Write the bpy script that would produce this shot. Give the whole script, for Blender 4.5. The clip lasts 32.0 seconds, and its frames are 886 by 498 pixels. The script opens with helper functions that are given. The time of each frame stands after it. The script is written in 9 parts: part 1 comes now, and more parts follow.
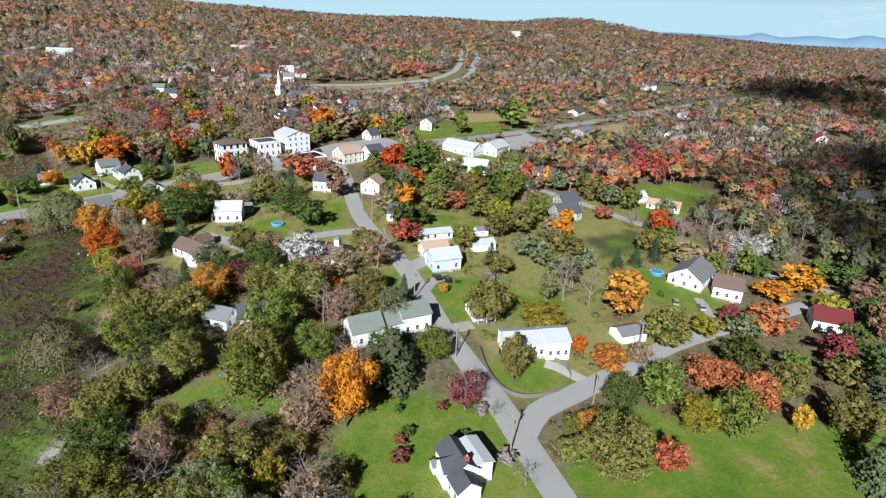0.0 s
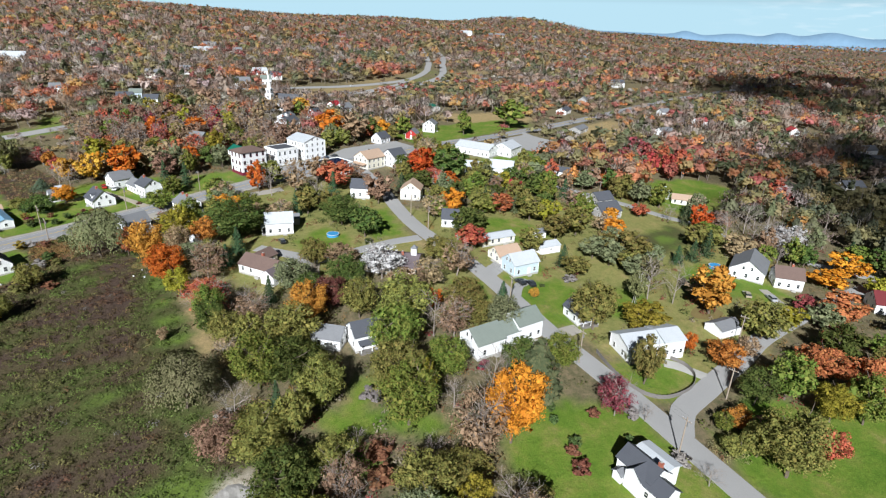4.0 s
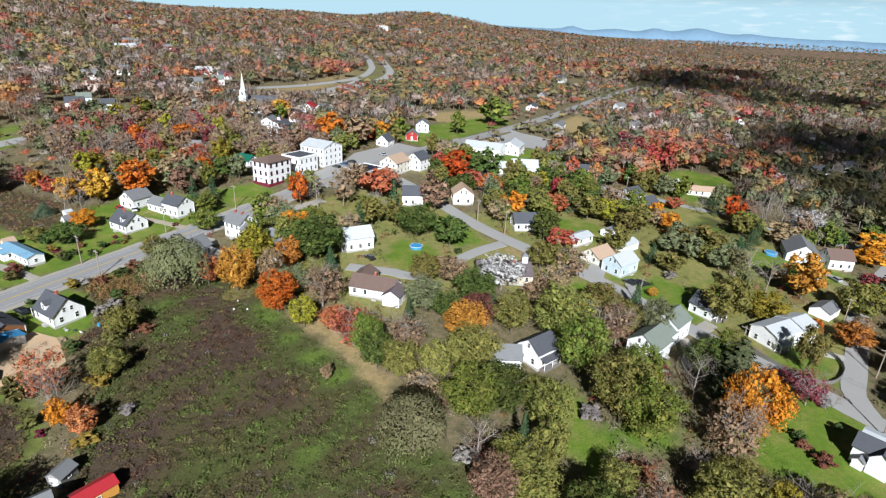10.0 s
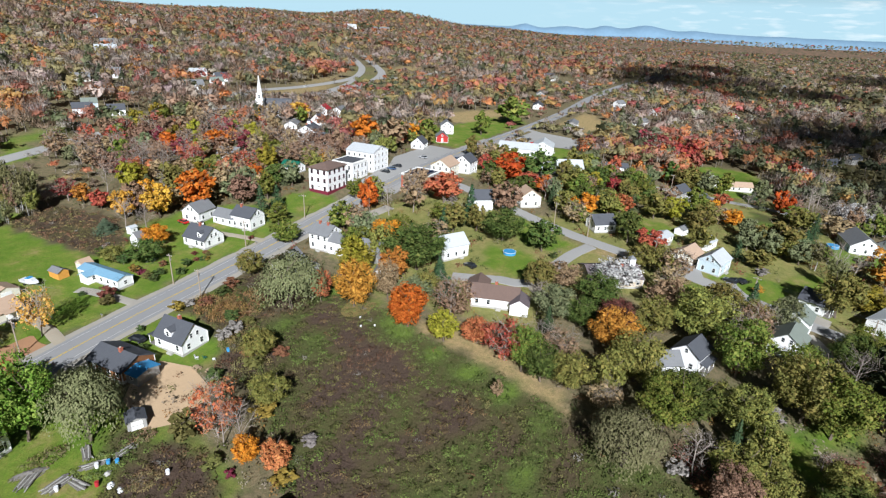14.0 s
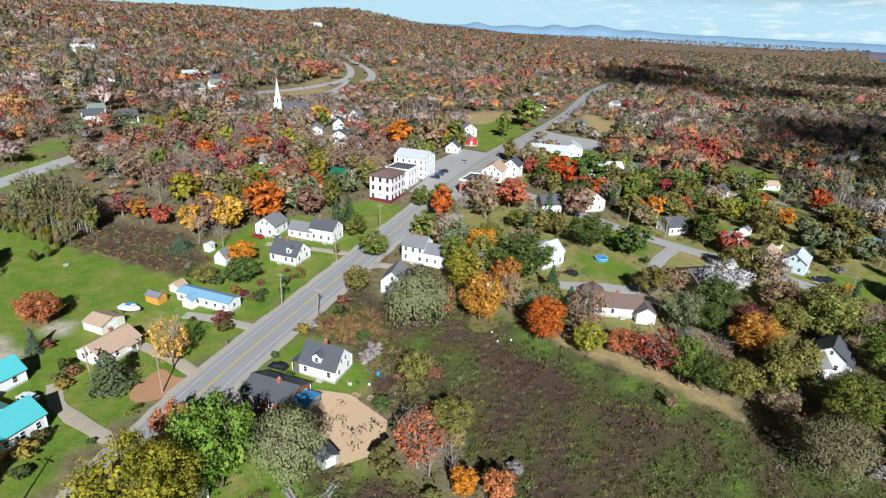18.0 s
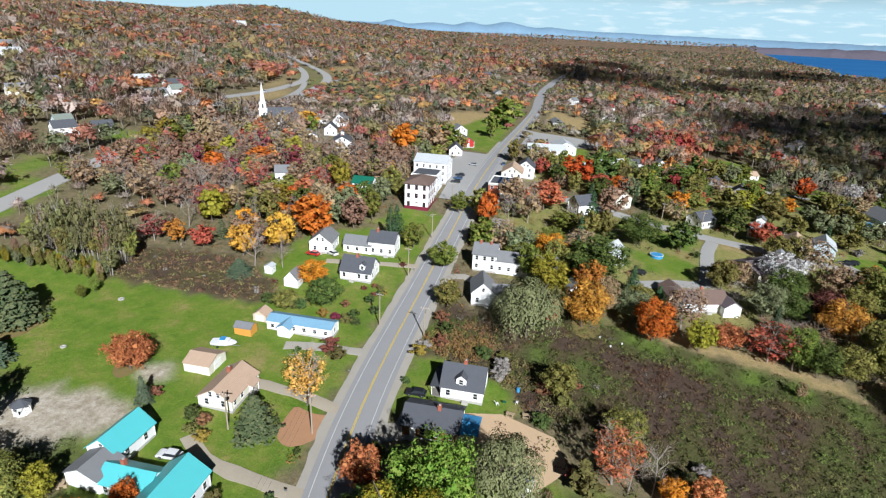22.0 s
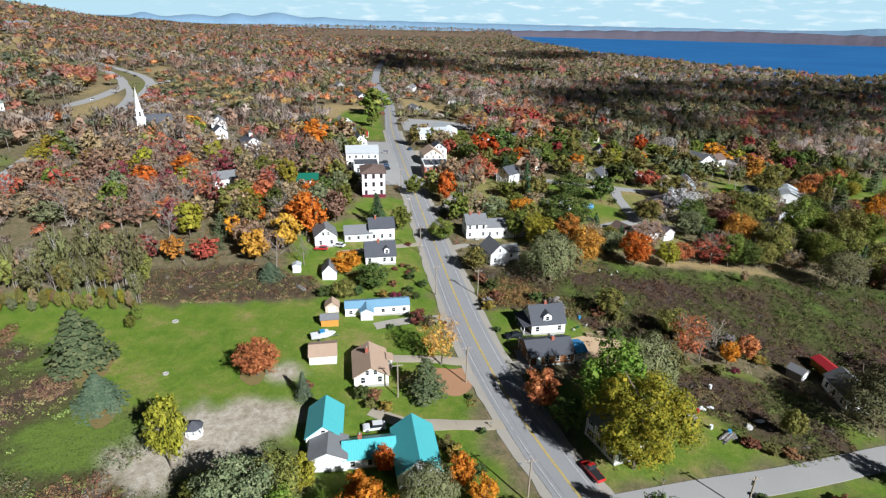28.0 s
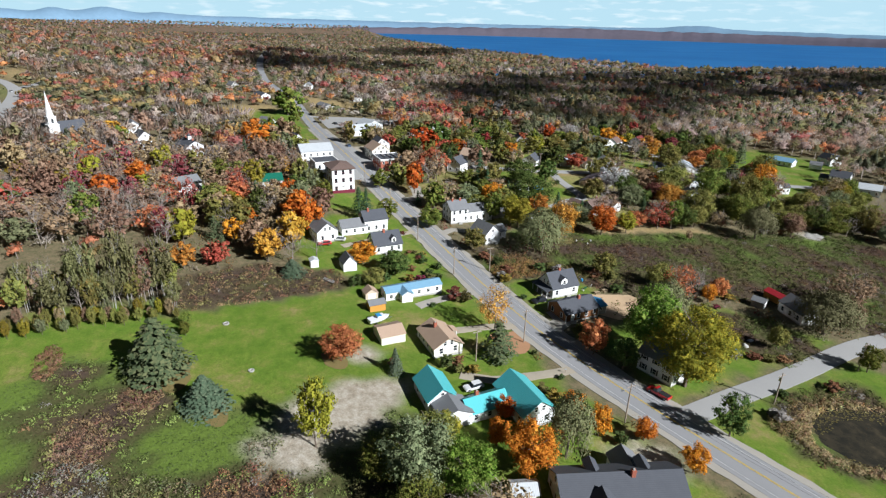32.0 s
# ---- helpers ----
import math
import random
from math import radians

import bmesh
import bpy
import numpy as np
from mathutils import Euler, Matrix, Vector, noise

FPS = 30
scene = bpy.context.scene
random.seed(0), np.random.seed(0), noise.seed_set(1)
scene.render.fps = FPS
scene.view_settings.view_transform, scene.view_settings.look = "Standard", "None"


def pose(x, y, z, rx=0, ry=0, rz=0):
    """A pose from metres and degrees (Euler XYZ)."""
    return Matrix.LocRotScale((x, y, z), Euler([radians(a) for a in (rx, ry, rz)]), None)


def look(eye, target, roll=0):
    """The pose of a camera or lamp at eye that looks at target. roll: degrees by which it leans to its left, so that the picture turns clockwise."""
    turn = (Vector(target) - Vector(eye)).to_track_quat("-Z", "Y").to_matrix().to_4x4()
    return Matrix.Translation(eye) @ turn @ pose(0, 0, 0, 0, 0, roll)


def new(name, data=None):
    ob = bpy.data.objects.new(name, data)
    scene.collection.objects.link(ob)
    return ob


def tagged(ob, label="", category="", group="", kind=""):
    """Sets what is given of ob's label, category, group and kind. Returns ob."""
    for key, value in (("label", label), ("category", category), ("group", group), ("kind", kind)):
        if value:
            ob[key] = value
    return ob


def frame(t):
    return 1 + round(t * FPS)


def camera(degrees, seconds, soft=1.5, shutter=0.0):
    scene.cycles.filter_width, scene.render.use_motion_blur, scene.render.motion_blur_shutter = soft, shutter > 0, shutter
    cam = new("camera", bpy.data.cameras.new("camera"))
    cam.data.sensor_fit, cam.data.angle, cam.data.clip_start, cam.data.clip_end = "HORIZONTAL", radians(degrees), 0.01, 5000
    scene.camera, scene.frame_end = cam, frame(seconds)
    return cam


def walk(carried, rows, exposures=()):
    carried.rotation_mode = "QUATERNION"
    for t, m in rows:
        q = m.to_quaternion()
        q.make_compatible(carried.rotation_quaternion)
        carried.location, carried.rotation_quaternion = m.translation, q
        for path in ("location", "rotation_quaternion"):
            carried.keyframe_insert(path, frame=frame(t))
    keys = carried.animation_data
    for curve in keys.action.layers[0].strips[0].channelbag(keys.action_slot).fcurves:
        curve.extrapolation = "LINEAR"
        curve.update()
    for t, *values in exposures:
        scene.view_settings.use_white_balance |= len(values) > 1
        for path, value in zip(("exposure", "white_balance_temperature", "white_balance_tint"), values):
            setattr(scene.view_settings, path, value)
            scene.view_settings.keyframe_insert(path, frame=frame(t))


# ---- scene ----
cam = camera(77.3, 32.0, soft=1.25)
METRES, EYE, TILT, LEAN, TURN = 367.6, 75.0, 2.0, -0.3, -42.8
ROWS = [
    (0.0, 0.0, 0.0, 0.0, 0.89, -23.94, -2.0),
    (0.5, -0.0145, 0.001, -0.0002, -0.0, -23.93, -1.99),
    (1.0, -0.0292, 0.0022, -0.0003, -0.89, -23.91, -2.01),
    (1.5, -0.044, 0.0036, -0.0004, -1.76, -23.9, -1.96),
    (2.0, -0.059, 0.0052, -0.0007, -2.52, -23.88, -1.99),
    (2.5, -0.0741, 0.0071, -0.0008, -3.24, -23.86, -2.04),
    (3.0, -0.089, 0.0091, -0.0008, -4.03, -23.85, -2.01),
    (3.5, -0.1038, 0.0112, -0.001, -4.8, -23.83, -2.06),
    (5.5, -0.1638, 0.0225, -0.0018, -8.1, -23.82, -2.07),
    (6.0, -0.1788, 0.0261, -0.0018, -9.08, -23.84, -2.12),
    (6.5, -0.1936, 0.0302, -0.0019, -9.83, -23.87, -2.21),
    (7.0, -0.2075, 0.0347, -0.0018, -10.5, -23.88, -2.26),
    (7.5, -0.2211, 0.0393, -0.002, -11.41, -23.9, -2.38),
    (8.0, -0.2345, 0.044, -0.0021, -12.38, -23.9, -2.52),
    (8.5, -0.2478, 0.0489, -0.0022, -13.35, -23.91, -2.64),
    (9.0, -0.2612, 0.054, -0.0024, -14.24, -23.91, -2.73),
    (9.5, -0.275, 0.0593, -0.0028, -15.24, -23.89, -2.74),
    (10.0, -0.2892, 0.0647, -0.003, -16.3, -23.9, -2.74),
    (10.5, -0.3036, 0.0704, -0.0035, -17.34, -23.88, -2.77),
    (11.0, -0.3181, 0.0762, -0.0038, -18.05, -23.87, -2.79),
    (11.5, -0.3324, 0.0822, -0.0042, -18.85, -23.88, -2.79),
    (12.0, -0.3469, 0.089, -0.0044, -19.51, -23.89, -2.8),
    (12.5, -0.3614, 0.0958, -0.0048, -19.69, -23.89, -2.76),
    (13.0, -0.3761, 0.1028, -0.0051, -19.96, -23.91, -2.8),
    (13.5, -0.3906, 0.1098, -0.0054, -20.48, -23.89, -2.79),
    (14.0, -0.4054, 0.117, -0.0058, -21.19, -23.88, -2.79),
    (14.5, -0.4201, 0.1246, -0.0061, -21.63, -23.89, -2.83),
    (16.5, -0.4769, 0.1556, -0.0066, -24.21, -23.82, -3.03),
    (17.0, -0.4903, 0.1634, -0.0067, -24.76, -23.83, -3.06),
    (17.5, -0.5037, 0.1716, -0.0068, -25.45, -23.81, -3.12),
    (18.0, -0.5169, 0.1799, -0.0069, -26.3, -23.79, -3.17),
    (18.5, -0.5302, 0.1887, -0.0072, -27.19, -23.78, -3.17),
    (19.0, -0.5437, 0.1974, -0.0074, -28.2, -23.75, -3.25),
    (19.5, -0.5569, 0.2065, -0.0075, -29.11, -23.74, -3.28),
    (20.0, -0.5698, 0.2157, -0.0078, -30.2, -23.71, -3.27),
    (20.5, -0.583, 0.2254, -0.008, -31.38, -23.68, -3.36),
    (21.0, -0.5958, 0.2353, -0.0082, -32.54, -23.65, -3.35),
    (21.5, -0.6089, 0.2454, -0.0086, -33.74, -23.59, -3.41),
    (22.0, -0.6217, 0.256, -0.0088, -34.97, -23.55, -3.4),
    (22.5, -0.6344, 0.2671, -0.0091, -36.49, -23.49, -3.43),
    (23.0, -0.6475, 0.2778, -0.0094, -38.08, -23.43, -3.48),
    (23.5, -0.6605, 0.2883, -0.0095, -39.72, -23.4, -3.45),
    (24.0, -0.6739, 0.2976, -0.0098, -41.35, -23.35, -3.36),
    (24.5, -0.6874, 0.3055, -0.01, -43.11, -23.3, -3.24),
    (25.0, -0.7011, 0.3127, -0.0103, -45.09, -23.25, -3.14),
    (25.5, -0.7147, 0.319, -0.0106, -47.17, -23.24, -2.96),
    (26.0, -0.7283, 0.3242, -0.0105, -49.95, -23.28, -2.77),
    (26.5, -0.7419, 0.3297, -0.0107, -54.46, -23.17, -2.88),
    (28.5, -0.7984, 0.353, -0.0108, -58.21, -23.3, -2.7),
    (29.0, -0.8118, 0.3603, -0.011, -59.94, -23.26, -2.78),
    (29.5, -0.8239, 0.3689, -0.0113, -62.02, -23.21, -2.85),
    (30.0, -0.8351, 0.3795, -0.0116, -64.38, -23.14, -2.94),
    (30.5, -0.8451, 0.3919, -0.012, -66.71, -23.07, -3.0),
    (31.0, -0.8542, 0.4061, -0.0122, -68.97, -22.98, -3.05),
    (31.5, -0.8624, 0.4215, -0.0127, -70.31, -22.95, -3.08),
    (32.0, -0.8698, 0.4377, -0.0133, -71.8, -22.9, -3.1),
]
walk(cam, [(t, pose(0, 0, EYE, TILT, LEAN, TURN) @ pose(METRES * x, METRES * y, METRES * z, 90 + pitch, roll, yaw)) for t, x, y, z, yaw, pitch, roll in ROWS])


# ---------------------------------------------------------------- light
SUN_EL, SUN_AZ = 32.5, 240.0  # elevation; azimuth clockwise from +y
world = bpy.data.worlds.new("sky")
scene.world = world
world.use_nodes = True
wn, wl = world.node_tree.nodes, world.node_tree.links
sky = wn.new("ShaderNodeTexSky")
sky.sky_type, sky.sun_disc = "NISHITA", False
sky.sun_elevation, sky.sun_rotation = radians(SUN_EL), radians(SUN_AZ)
sky.air_density, sky.dust_density, sky.ozone_density, sky.altitude = 1.0, 0.0, 4.0, 300.0
wn["Background"].inputs["Strength"].default_value = 0.0072
tint = wn.new("ShaderNodeMix")
tint.data_type, tint.blend_type = "RGBA", "MULTIPLY"
tint.inputs["Factor"].default_value, tint.inputs["B"].default_value = 1.0, (0.62, 0.79, 1.02, 1)
wl.new(sky.outputs[0], tint.inputs["A"])
wtc, wmap, wno, wra, wmx = (wn.new("ShaderNode" + k) for k in ("TexCoord", "Mapping", "TexNoise", "ValToRGB", "Mix"))
wmap.inputs["Scale"].default_value = (5, 5, 30)
wno.inputs["Detail"].default_value = 5
wra.color_ramp.elements[0].color, wra.color_ramp.elements[1].color = (0, 0, 0, 1), (1, 1, 1, 1)
wpuff = wn.new("ShaderNodeMix")
wpuff.data_type = "RGBA"
wpuff.inputs["A"].default_value, wpuff.inputs["B"].default_value = (50, 76, 90, 1), (92, 102, 108, 1)
wra.color_ramp.elements[0].position, wra.color_ramp.elements[1].position = 0.52, 0.80
wmx.data_type = "RGBA"
wside, wcov, wamt = wn.new("ShaderNodeVectorMath"), wn.new("ShaderNodeMapRange"), wn.new("ShaderNodeMath")
wside.operation, wamt.operation = "DOT_PRODUCT", "MULTIPLY"
wside.inputs[1].default_value = (0.90, -0.43, 0)
wcov.inputs["From Min"].default_value, wcov.inputs["From Max"].default_value = 0.72, 0.97
wl.new(wtc.outputs["Generated"], wside.inputs[0])
wl.new(wside.outputs["Value"], wcov.inputs["Value"])
wl.new(wcov.outputs[0], wamt.inputs[0])
wl.new(wra.outputs["Color"], wamt.inputs[1])
wl.new(wamt.outputs[0], wpuff.inputs["Factor"])
wl.new(wpuff.outputs["Result"], wmx.inputs["B"])
wl.new(wtc.outputs["Generated"], wmap.inputs["Vector"])
wl.new(wmap.outputs[0], wno.inputs["Vector"])
wl.new(wno.outputs["Fac"], wra.inputs["Fac"])
wsp, wlow, whz = wn.new("ShaderNodeSeparateXYZ"), wn.new("ShaderNodeMapRange"), wn.new("ShaderNodeMath")
wlow.inputs["From Min"].default_value, wlow.inputs["From Max"].default_value = 0.045, 0.12
wlow.inputs["To Min"].default_value, wlow.inputs["To Max"].default_value = 1.0, 0.02
whz.operation = "MULTIPLY"
wl.new(wtc.outputs["Generated"], wsp.inputs[0])
wl.new(wsp.outputs["Z"], wlow.inputs["Value"])
whz.inputs[0].default_value = 0.92
wl.new(wlow.outputs[0], whz.inputs[1])
wl.new(whz.outputs[0], wmx.inputs["Factor"])
wl.new(tint.outputs["Result"], wmx.inputs["A"])
wl.new(wmx.outputs["Result"], wn["Background"].inputs["Color"])
sun = new("sun", bpy.data.lights.new("sun", "SUN"))
sun.data.energy, sun.data.angle, sun.data.color = 5.2, radians(0.53), (0.95, 0.985, 1.03)
sd = Vector((math.sin(radians(SUN_AZ)) * math.cos(radians(SUN_EL)), math.cos(radians(SUN_AZ)) * math.cos(radians(SUN_EL)), math.sin(radians(SUN_EL))))
sun.matrix_world = look(sd * 500 + Vector((60, 200, 0)), (60, 200, 0))
scene.view_settings.exposure = 0.62


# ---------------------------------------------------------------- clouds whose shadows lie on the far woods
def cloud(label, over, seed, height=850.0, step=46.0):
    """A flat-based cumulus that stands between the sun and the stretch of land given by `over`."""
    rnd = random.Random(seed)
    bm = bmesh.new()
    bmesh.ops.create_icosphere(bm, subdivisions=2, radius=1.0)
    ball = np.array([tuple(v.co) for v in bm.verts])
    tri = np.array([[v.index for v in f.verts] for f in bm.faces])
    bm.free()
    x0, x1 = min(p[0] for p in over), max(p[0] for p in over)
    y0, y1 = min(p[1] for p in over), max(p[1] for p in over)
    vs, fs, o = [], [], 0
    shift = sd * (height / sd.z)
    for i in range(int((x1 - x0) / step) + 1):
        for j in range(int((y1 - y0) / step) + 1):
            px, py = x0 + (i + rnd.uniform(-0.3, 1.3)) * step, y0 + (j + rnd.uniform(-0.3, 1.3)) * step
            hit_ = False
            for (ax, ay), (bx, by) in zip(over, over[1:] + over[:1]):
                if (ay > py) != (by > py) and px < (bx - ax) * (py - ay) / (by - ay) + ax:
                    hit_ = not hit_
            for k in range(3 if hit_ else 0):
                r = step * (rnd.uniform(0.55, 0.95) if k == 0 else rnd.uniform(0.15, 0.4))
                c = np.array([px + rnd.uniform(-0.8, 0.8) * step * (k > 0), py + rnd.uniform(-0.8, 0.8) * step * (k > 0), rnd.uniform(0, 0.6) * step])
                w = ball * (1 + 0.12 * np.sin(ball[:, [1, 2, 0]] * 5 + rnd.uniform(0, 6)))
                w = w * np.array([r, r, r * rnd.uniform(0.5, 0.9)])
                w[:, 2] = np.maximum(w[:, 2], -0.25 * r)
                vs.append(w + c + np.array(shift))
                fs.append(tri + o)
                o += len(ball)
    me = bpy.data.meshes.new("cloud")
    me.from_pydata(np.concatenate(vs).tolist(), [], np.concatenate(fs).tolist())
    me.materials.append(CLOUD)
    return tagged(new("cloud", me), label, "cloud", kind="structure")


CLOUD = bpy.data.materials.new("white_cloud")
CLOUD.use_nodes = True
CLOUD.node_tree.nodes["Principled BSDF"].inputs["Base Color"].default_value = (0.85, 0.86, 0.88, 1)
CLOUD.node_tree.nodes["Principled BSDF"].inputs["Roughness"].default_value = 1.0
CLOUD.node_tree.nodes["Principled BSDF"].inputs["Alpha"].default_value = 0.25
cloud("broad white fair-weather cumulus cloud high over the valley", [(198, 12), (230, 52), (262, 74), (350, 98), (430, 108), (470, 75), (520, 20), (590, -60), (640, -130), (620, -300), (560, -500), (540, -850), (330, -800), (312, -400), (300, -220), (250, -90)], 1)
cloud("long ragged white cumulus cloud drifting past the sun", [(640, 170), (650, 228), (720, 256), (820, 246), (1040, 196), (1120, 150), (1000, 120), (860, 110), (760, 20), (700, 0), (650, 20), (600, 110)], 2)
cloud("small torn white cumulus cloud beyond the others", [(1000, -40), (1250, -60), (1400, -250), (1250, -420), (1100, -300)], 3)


# ---------------------------------------------------------------- materials
def mat_base(name, rough=0.8, metal=0.0, spec=0.3):
    m = bpy.data.materials.new(name)
    m.use_nodes = True
    b = m.node_tree.nodes["Principled BSDF"]
    b.inputs["Roughness"].default_value, b.inputs["Metallic"].default_value = rough, metal
    b.inputs["Specular IOR Level"].default_value = spec
    return m, m.node_tree.nodes, m.node_tree.links, b


def nz(n, l, scale, detail=3.0, rough=0.6, coord="Object"):
    tc = n.new("ShaderNodeTexCoord")
    t = n.new("ShaderNodeTexNoise")
    t.inputs["Scale"].default_value, t.inputs["Detail"].default_value, t.inputs["Roughness"].default_value = scale, detail, rough
    l.new(tc.outputs[coord], t.inputs["Vector"])
    return t.outputs["Fac"]


def ramp(n, l, fac, stops):
    r = n.new("ShaderNodeValToRGB")
    while len(r.color_ramp.elements) < len(stops):
        r.color_ramp.elements.new(0.5)
    for e, (p, c) in zip(r.color_ramp.elements, stops):
        e.position, e.color = p, (*c, 1)
    l.new(fac, r.inputs["Fac"])
    return r.outputs["Color"]


def mix(n, l, fac, a, b, kind="MIX"):
    x = n.new("ShaderNodeMix")
    x.data_type, x.blend_type = "RGBA", kind
    for s, v in ((x.inputs["Factor"], fac), (x.inputs["A"], a), (x.inputs["B"], b)):
        if isinstance(v, (int, float)):
            s.default_value = v
        elif isinstance(v, tuple):
            s.default_value = (*v, 1)
        else:
            l.new(v, s)
    return x.outputs["Result"]


def mth(n, l, op, a, b=0.0):
    x = n.new("ShaderNodeMath")
    x.operation = op
    for s, v in zip(x.inputs, (a, b)):
        if isinstance(v, (int, float)):
            s.default_value = v
        else:
            l.new(v, s)
    return x.outputs[0]


def bump(n, l, b, height, strength=0.4, dist=0.05):
    x = n.new("ShaderNodeBump")
    x.inputs["Strength"].default_value, x.inputs["Distance"].default_value = strength, dist
    l.new(height, x.inputs["Height"])
    l.new(x.outputs[0], b.inputs["Normal"])


def surf(name, col, col2=None, scale=1.5, fine=14.0, rough=0.8, metal=0.0, relief=0.15, spec=0.3, lines=0.0, axis="Z"):
    """A surface with stains at one scale, grain at another, and siding or seam lines every `lines` metres."""
    m, n, l, b = mat_base(name, rough, metal, spec)
    col2 = col2 or tuple(c * 0.78 for c in col)
    a = mix(n, l, mth(n, l, "MULTIPLY", nz(n, l, scale), 0.9), col, col2)
    f = nz(n, l, fine, 4.0)
    a = mix(n, l, 0.25, a, ramp(n, l, f, ((0.3, tuple(c * 0.7 for c in col)), (0.7, tuple(min(1, c * 1.15) for c in col)))))
    h = f
    if lines:
        tc, sp = n.new("ShaderNodeTexCoord"), n.new("ShaderNodeSeparateXYZ")
        l.new(tc.outputs["Object"], sp.inputs[0])
        w = mth(n, l, "FRACT", mth(n, l, "DIVIDE", sp.outputs[axis], lines))
        h = mth(n, l, "ADD", mth(n, l, "MULTIPLY", f, 0.2), w)
        a = mix(n, l, mth(n, l, "MULTIPLY", mth(n, l, "LESS_THAN", w, 0.14), 0.35), a, tuple(c * 0.45 for c in col))
    l.new(a, b.inputs["Base Color"])
    if relief:
        bump(n, l, b, h, relief, 0.03)
    return m


def leafmat(name, c1, c2, c3, rough=0.65, trans=0.15):
    """Foliage: colour drifts from tree to tree and from clump to clump."""
    m, n, l, b = mat_base(name, rough, 0, 0.06)
    c1, c2, c3 = (tuple(min(0.7, 1.34 * q) for q in c) for c in (c1, c2, c3))
    oi, ge = n.new("ShaderNodeObjectInfo"), n.new("ShaderNodeNewGeometry")
    a = ramp(n, l, mth(n, l, "ADD", mth(n, l, "MULTIPLY", ge.outputs["Random Per Island"], 0.5), mth(n, l, "MULTIPLY", nz(n, l, 0.35), 0.55)), ((0.12, c1), (0.5, c2), (0.88, c3)))
    v = n.new("ShaderNodeHueSaturation")
    l.new(a, v.inputs["Color"])
    l.new(mth(n, l, "ADD", mth(n, l, "MULTIPLY", oi.outputs["Random"], 0.05), 0.472), v.inputs["Hue"])
    l.new(mth(n, l, "ADD", mth(n, l, "MULTIPLY", oi.outputs["Random"], 0.4), 0.8), v.inputs["Value"])
    l.new(v.outputs[0], b.inputs["Base Color"])
    t = n.new("ShaderNodeBsdfTranslucent")
    l.new(v.outputs[0], t.inputs["Color"])
    s = n.new("ShaderNodeMixShader")
    s.inputs[0].default_value = trans
    l.new(b.outputs[0], s.inputs[1]), l.new(t.outputs[0], s.inputs[2])
    l.new(s.outputs[0], n["Material Output"].inputs["Surface"])
    return m


def attrleaf(name, trans=0.07):
    """Foliage of the joined woods: each tree carries its own leaf colour."""
    m, n, l, b = mat_base(name, 0.75, 0, 0.05)
    at, ge = n.new("ShaderNodeAttribute"), n.new("ShaderNodeNewGeometry")
    at.attribute_name = "leaf"
    v = n.new("ShaderNodeHueSaturation")
    l.new(at.outputs["Color"], v.inputs["Color"])
    mott = nz(n, l, 0.55, 5.0, 0.75)
    l.new(mth(n, l, "ADD", mth(n, l, "MULTIPLY", ge.outputs["Random Per Island"], 0.24), mth(n, l, "ADD", mth(n, l, "MULTIPLY", mott, 0.5), 0.55)), v.inputs["Value"])
    l.new(v.outputs[0], b.inputs["Base Color"])
    bump(n, l, b, mott, 0.45, 0.8)
    t = n.new("ShaderNodeBsdfTranslucent")
    l.new(v.outputs[0], t.inputs["Color"])
    s = n.new("ShaderNodeMixShader")
    s.inputs[0].default_value = trans
    l.new(b.outputs[0], s.inputs[1]), l.new(t.outputs[0], s.inputs[2])
    l.new(s.outputs[0], n["Material Output"].inputs["Surface"])
    return m


WHITE = surf("white_clapboard", (0.82, 0.825, 0.83), (0.73, 0.735, 0.74), 0.5, 9, 0.6, lines=0.14, relief=0.3)
CREAM = surf("cream_clapboard", (0.76, 0.73, 0.62), (0.68, 0.64, 0.52), 0.5, 9, 0.6, lines=0.14, relief=0.3)
TANW = surf("tan_siding", (0.62, 0.52, 0.40), None, 0.5, 9, 0.6, lines=0.14, relief=0.3)
BLUEW = surf("pale_blue_siding", (0.55, 0.66, 0.72), None, 0.5, 9, 0.6, lines=0.14, relief=0.3)
GREYW = surf("weathered_shingle", (0.36, 0.35, 0.33), (0.24, 0.23, 0.22), 0.8, 7, 0.85, lines=0.18, relief=0.4)
LOGW = surf("brown_log_wall", (0.26, 0.11, 0.045), (0.16, 0.07, 0.03), 0.8, 6, 0.7, lines=0.25, relief=0.6)
ORANGEW = surf("orange_board_wall", (0.62, 0.30, 0.06), (0.50, 0.22, 0.05), 1.0, 6, 0.7, lines=0.2, axis="X", relief=0.3)
REDW = surf("red_barn_wall", (0.48, 0.035, 0.03), None, 0.8, 6, 0.7, lines=0.2, axis="X", relief=0.3)
BRICK = surf("brick_wall", (0.38, 0.12, 0.075), (0.28, 0.09, 0.06), 1.2, 18, 0.9, lines=0.075, relief=0.3)
CONC = surf("concrete", (0.42, 0.41, 0.38), (0.30, 0.29, 0.27), 0.6, 16, 0.9)
TRIM = surf("white_trim", (0.82, 0.82, 0.80), (0.74, 0.73, 0.70), 1.0, 20, 0.5, relief=0.05)
DARKTRIM = surf("dark_trim", (0.05, 0.05, 0.055), None, 1.0, 20, 0.5, relief=0.05)
BURG = surf("burgundy_trim", (0.17, 0.02, 0.04), None, 1.0, 20, 0.55, relief=0.05)
R_DARK = surf("charcoal_shingles", (0.088, 0.094, 0.108), (0.060, 0.064, 0.076), 0.7, 12, 0.85, lines=0.28, axis="Y", relief=0.3)
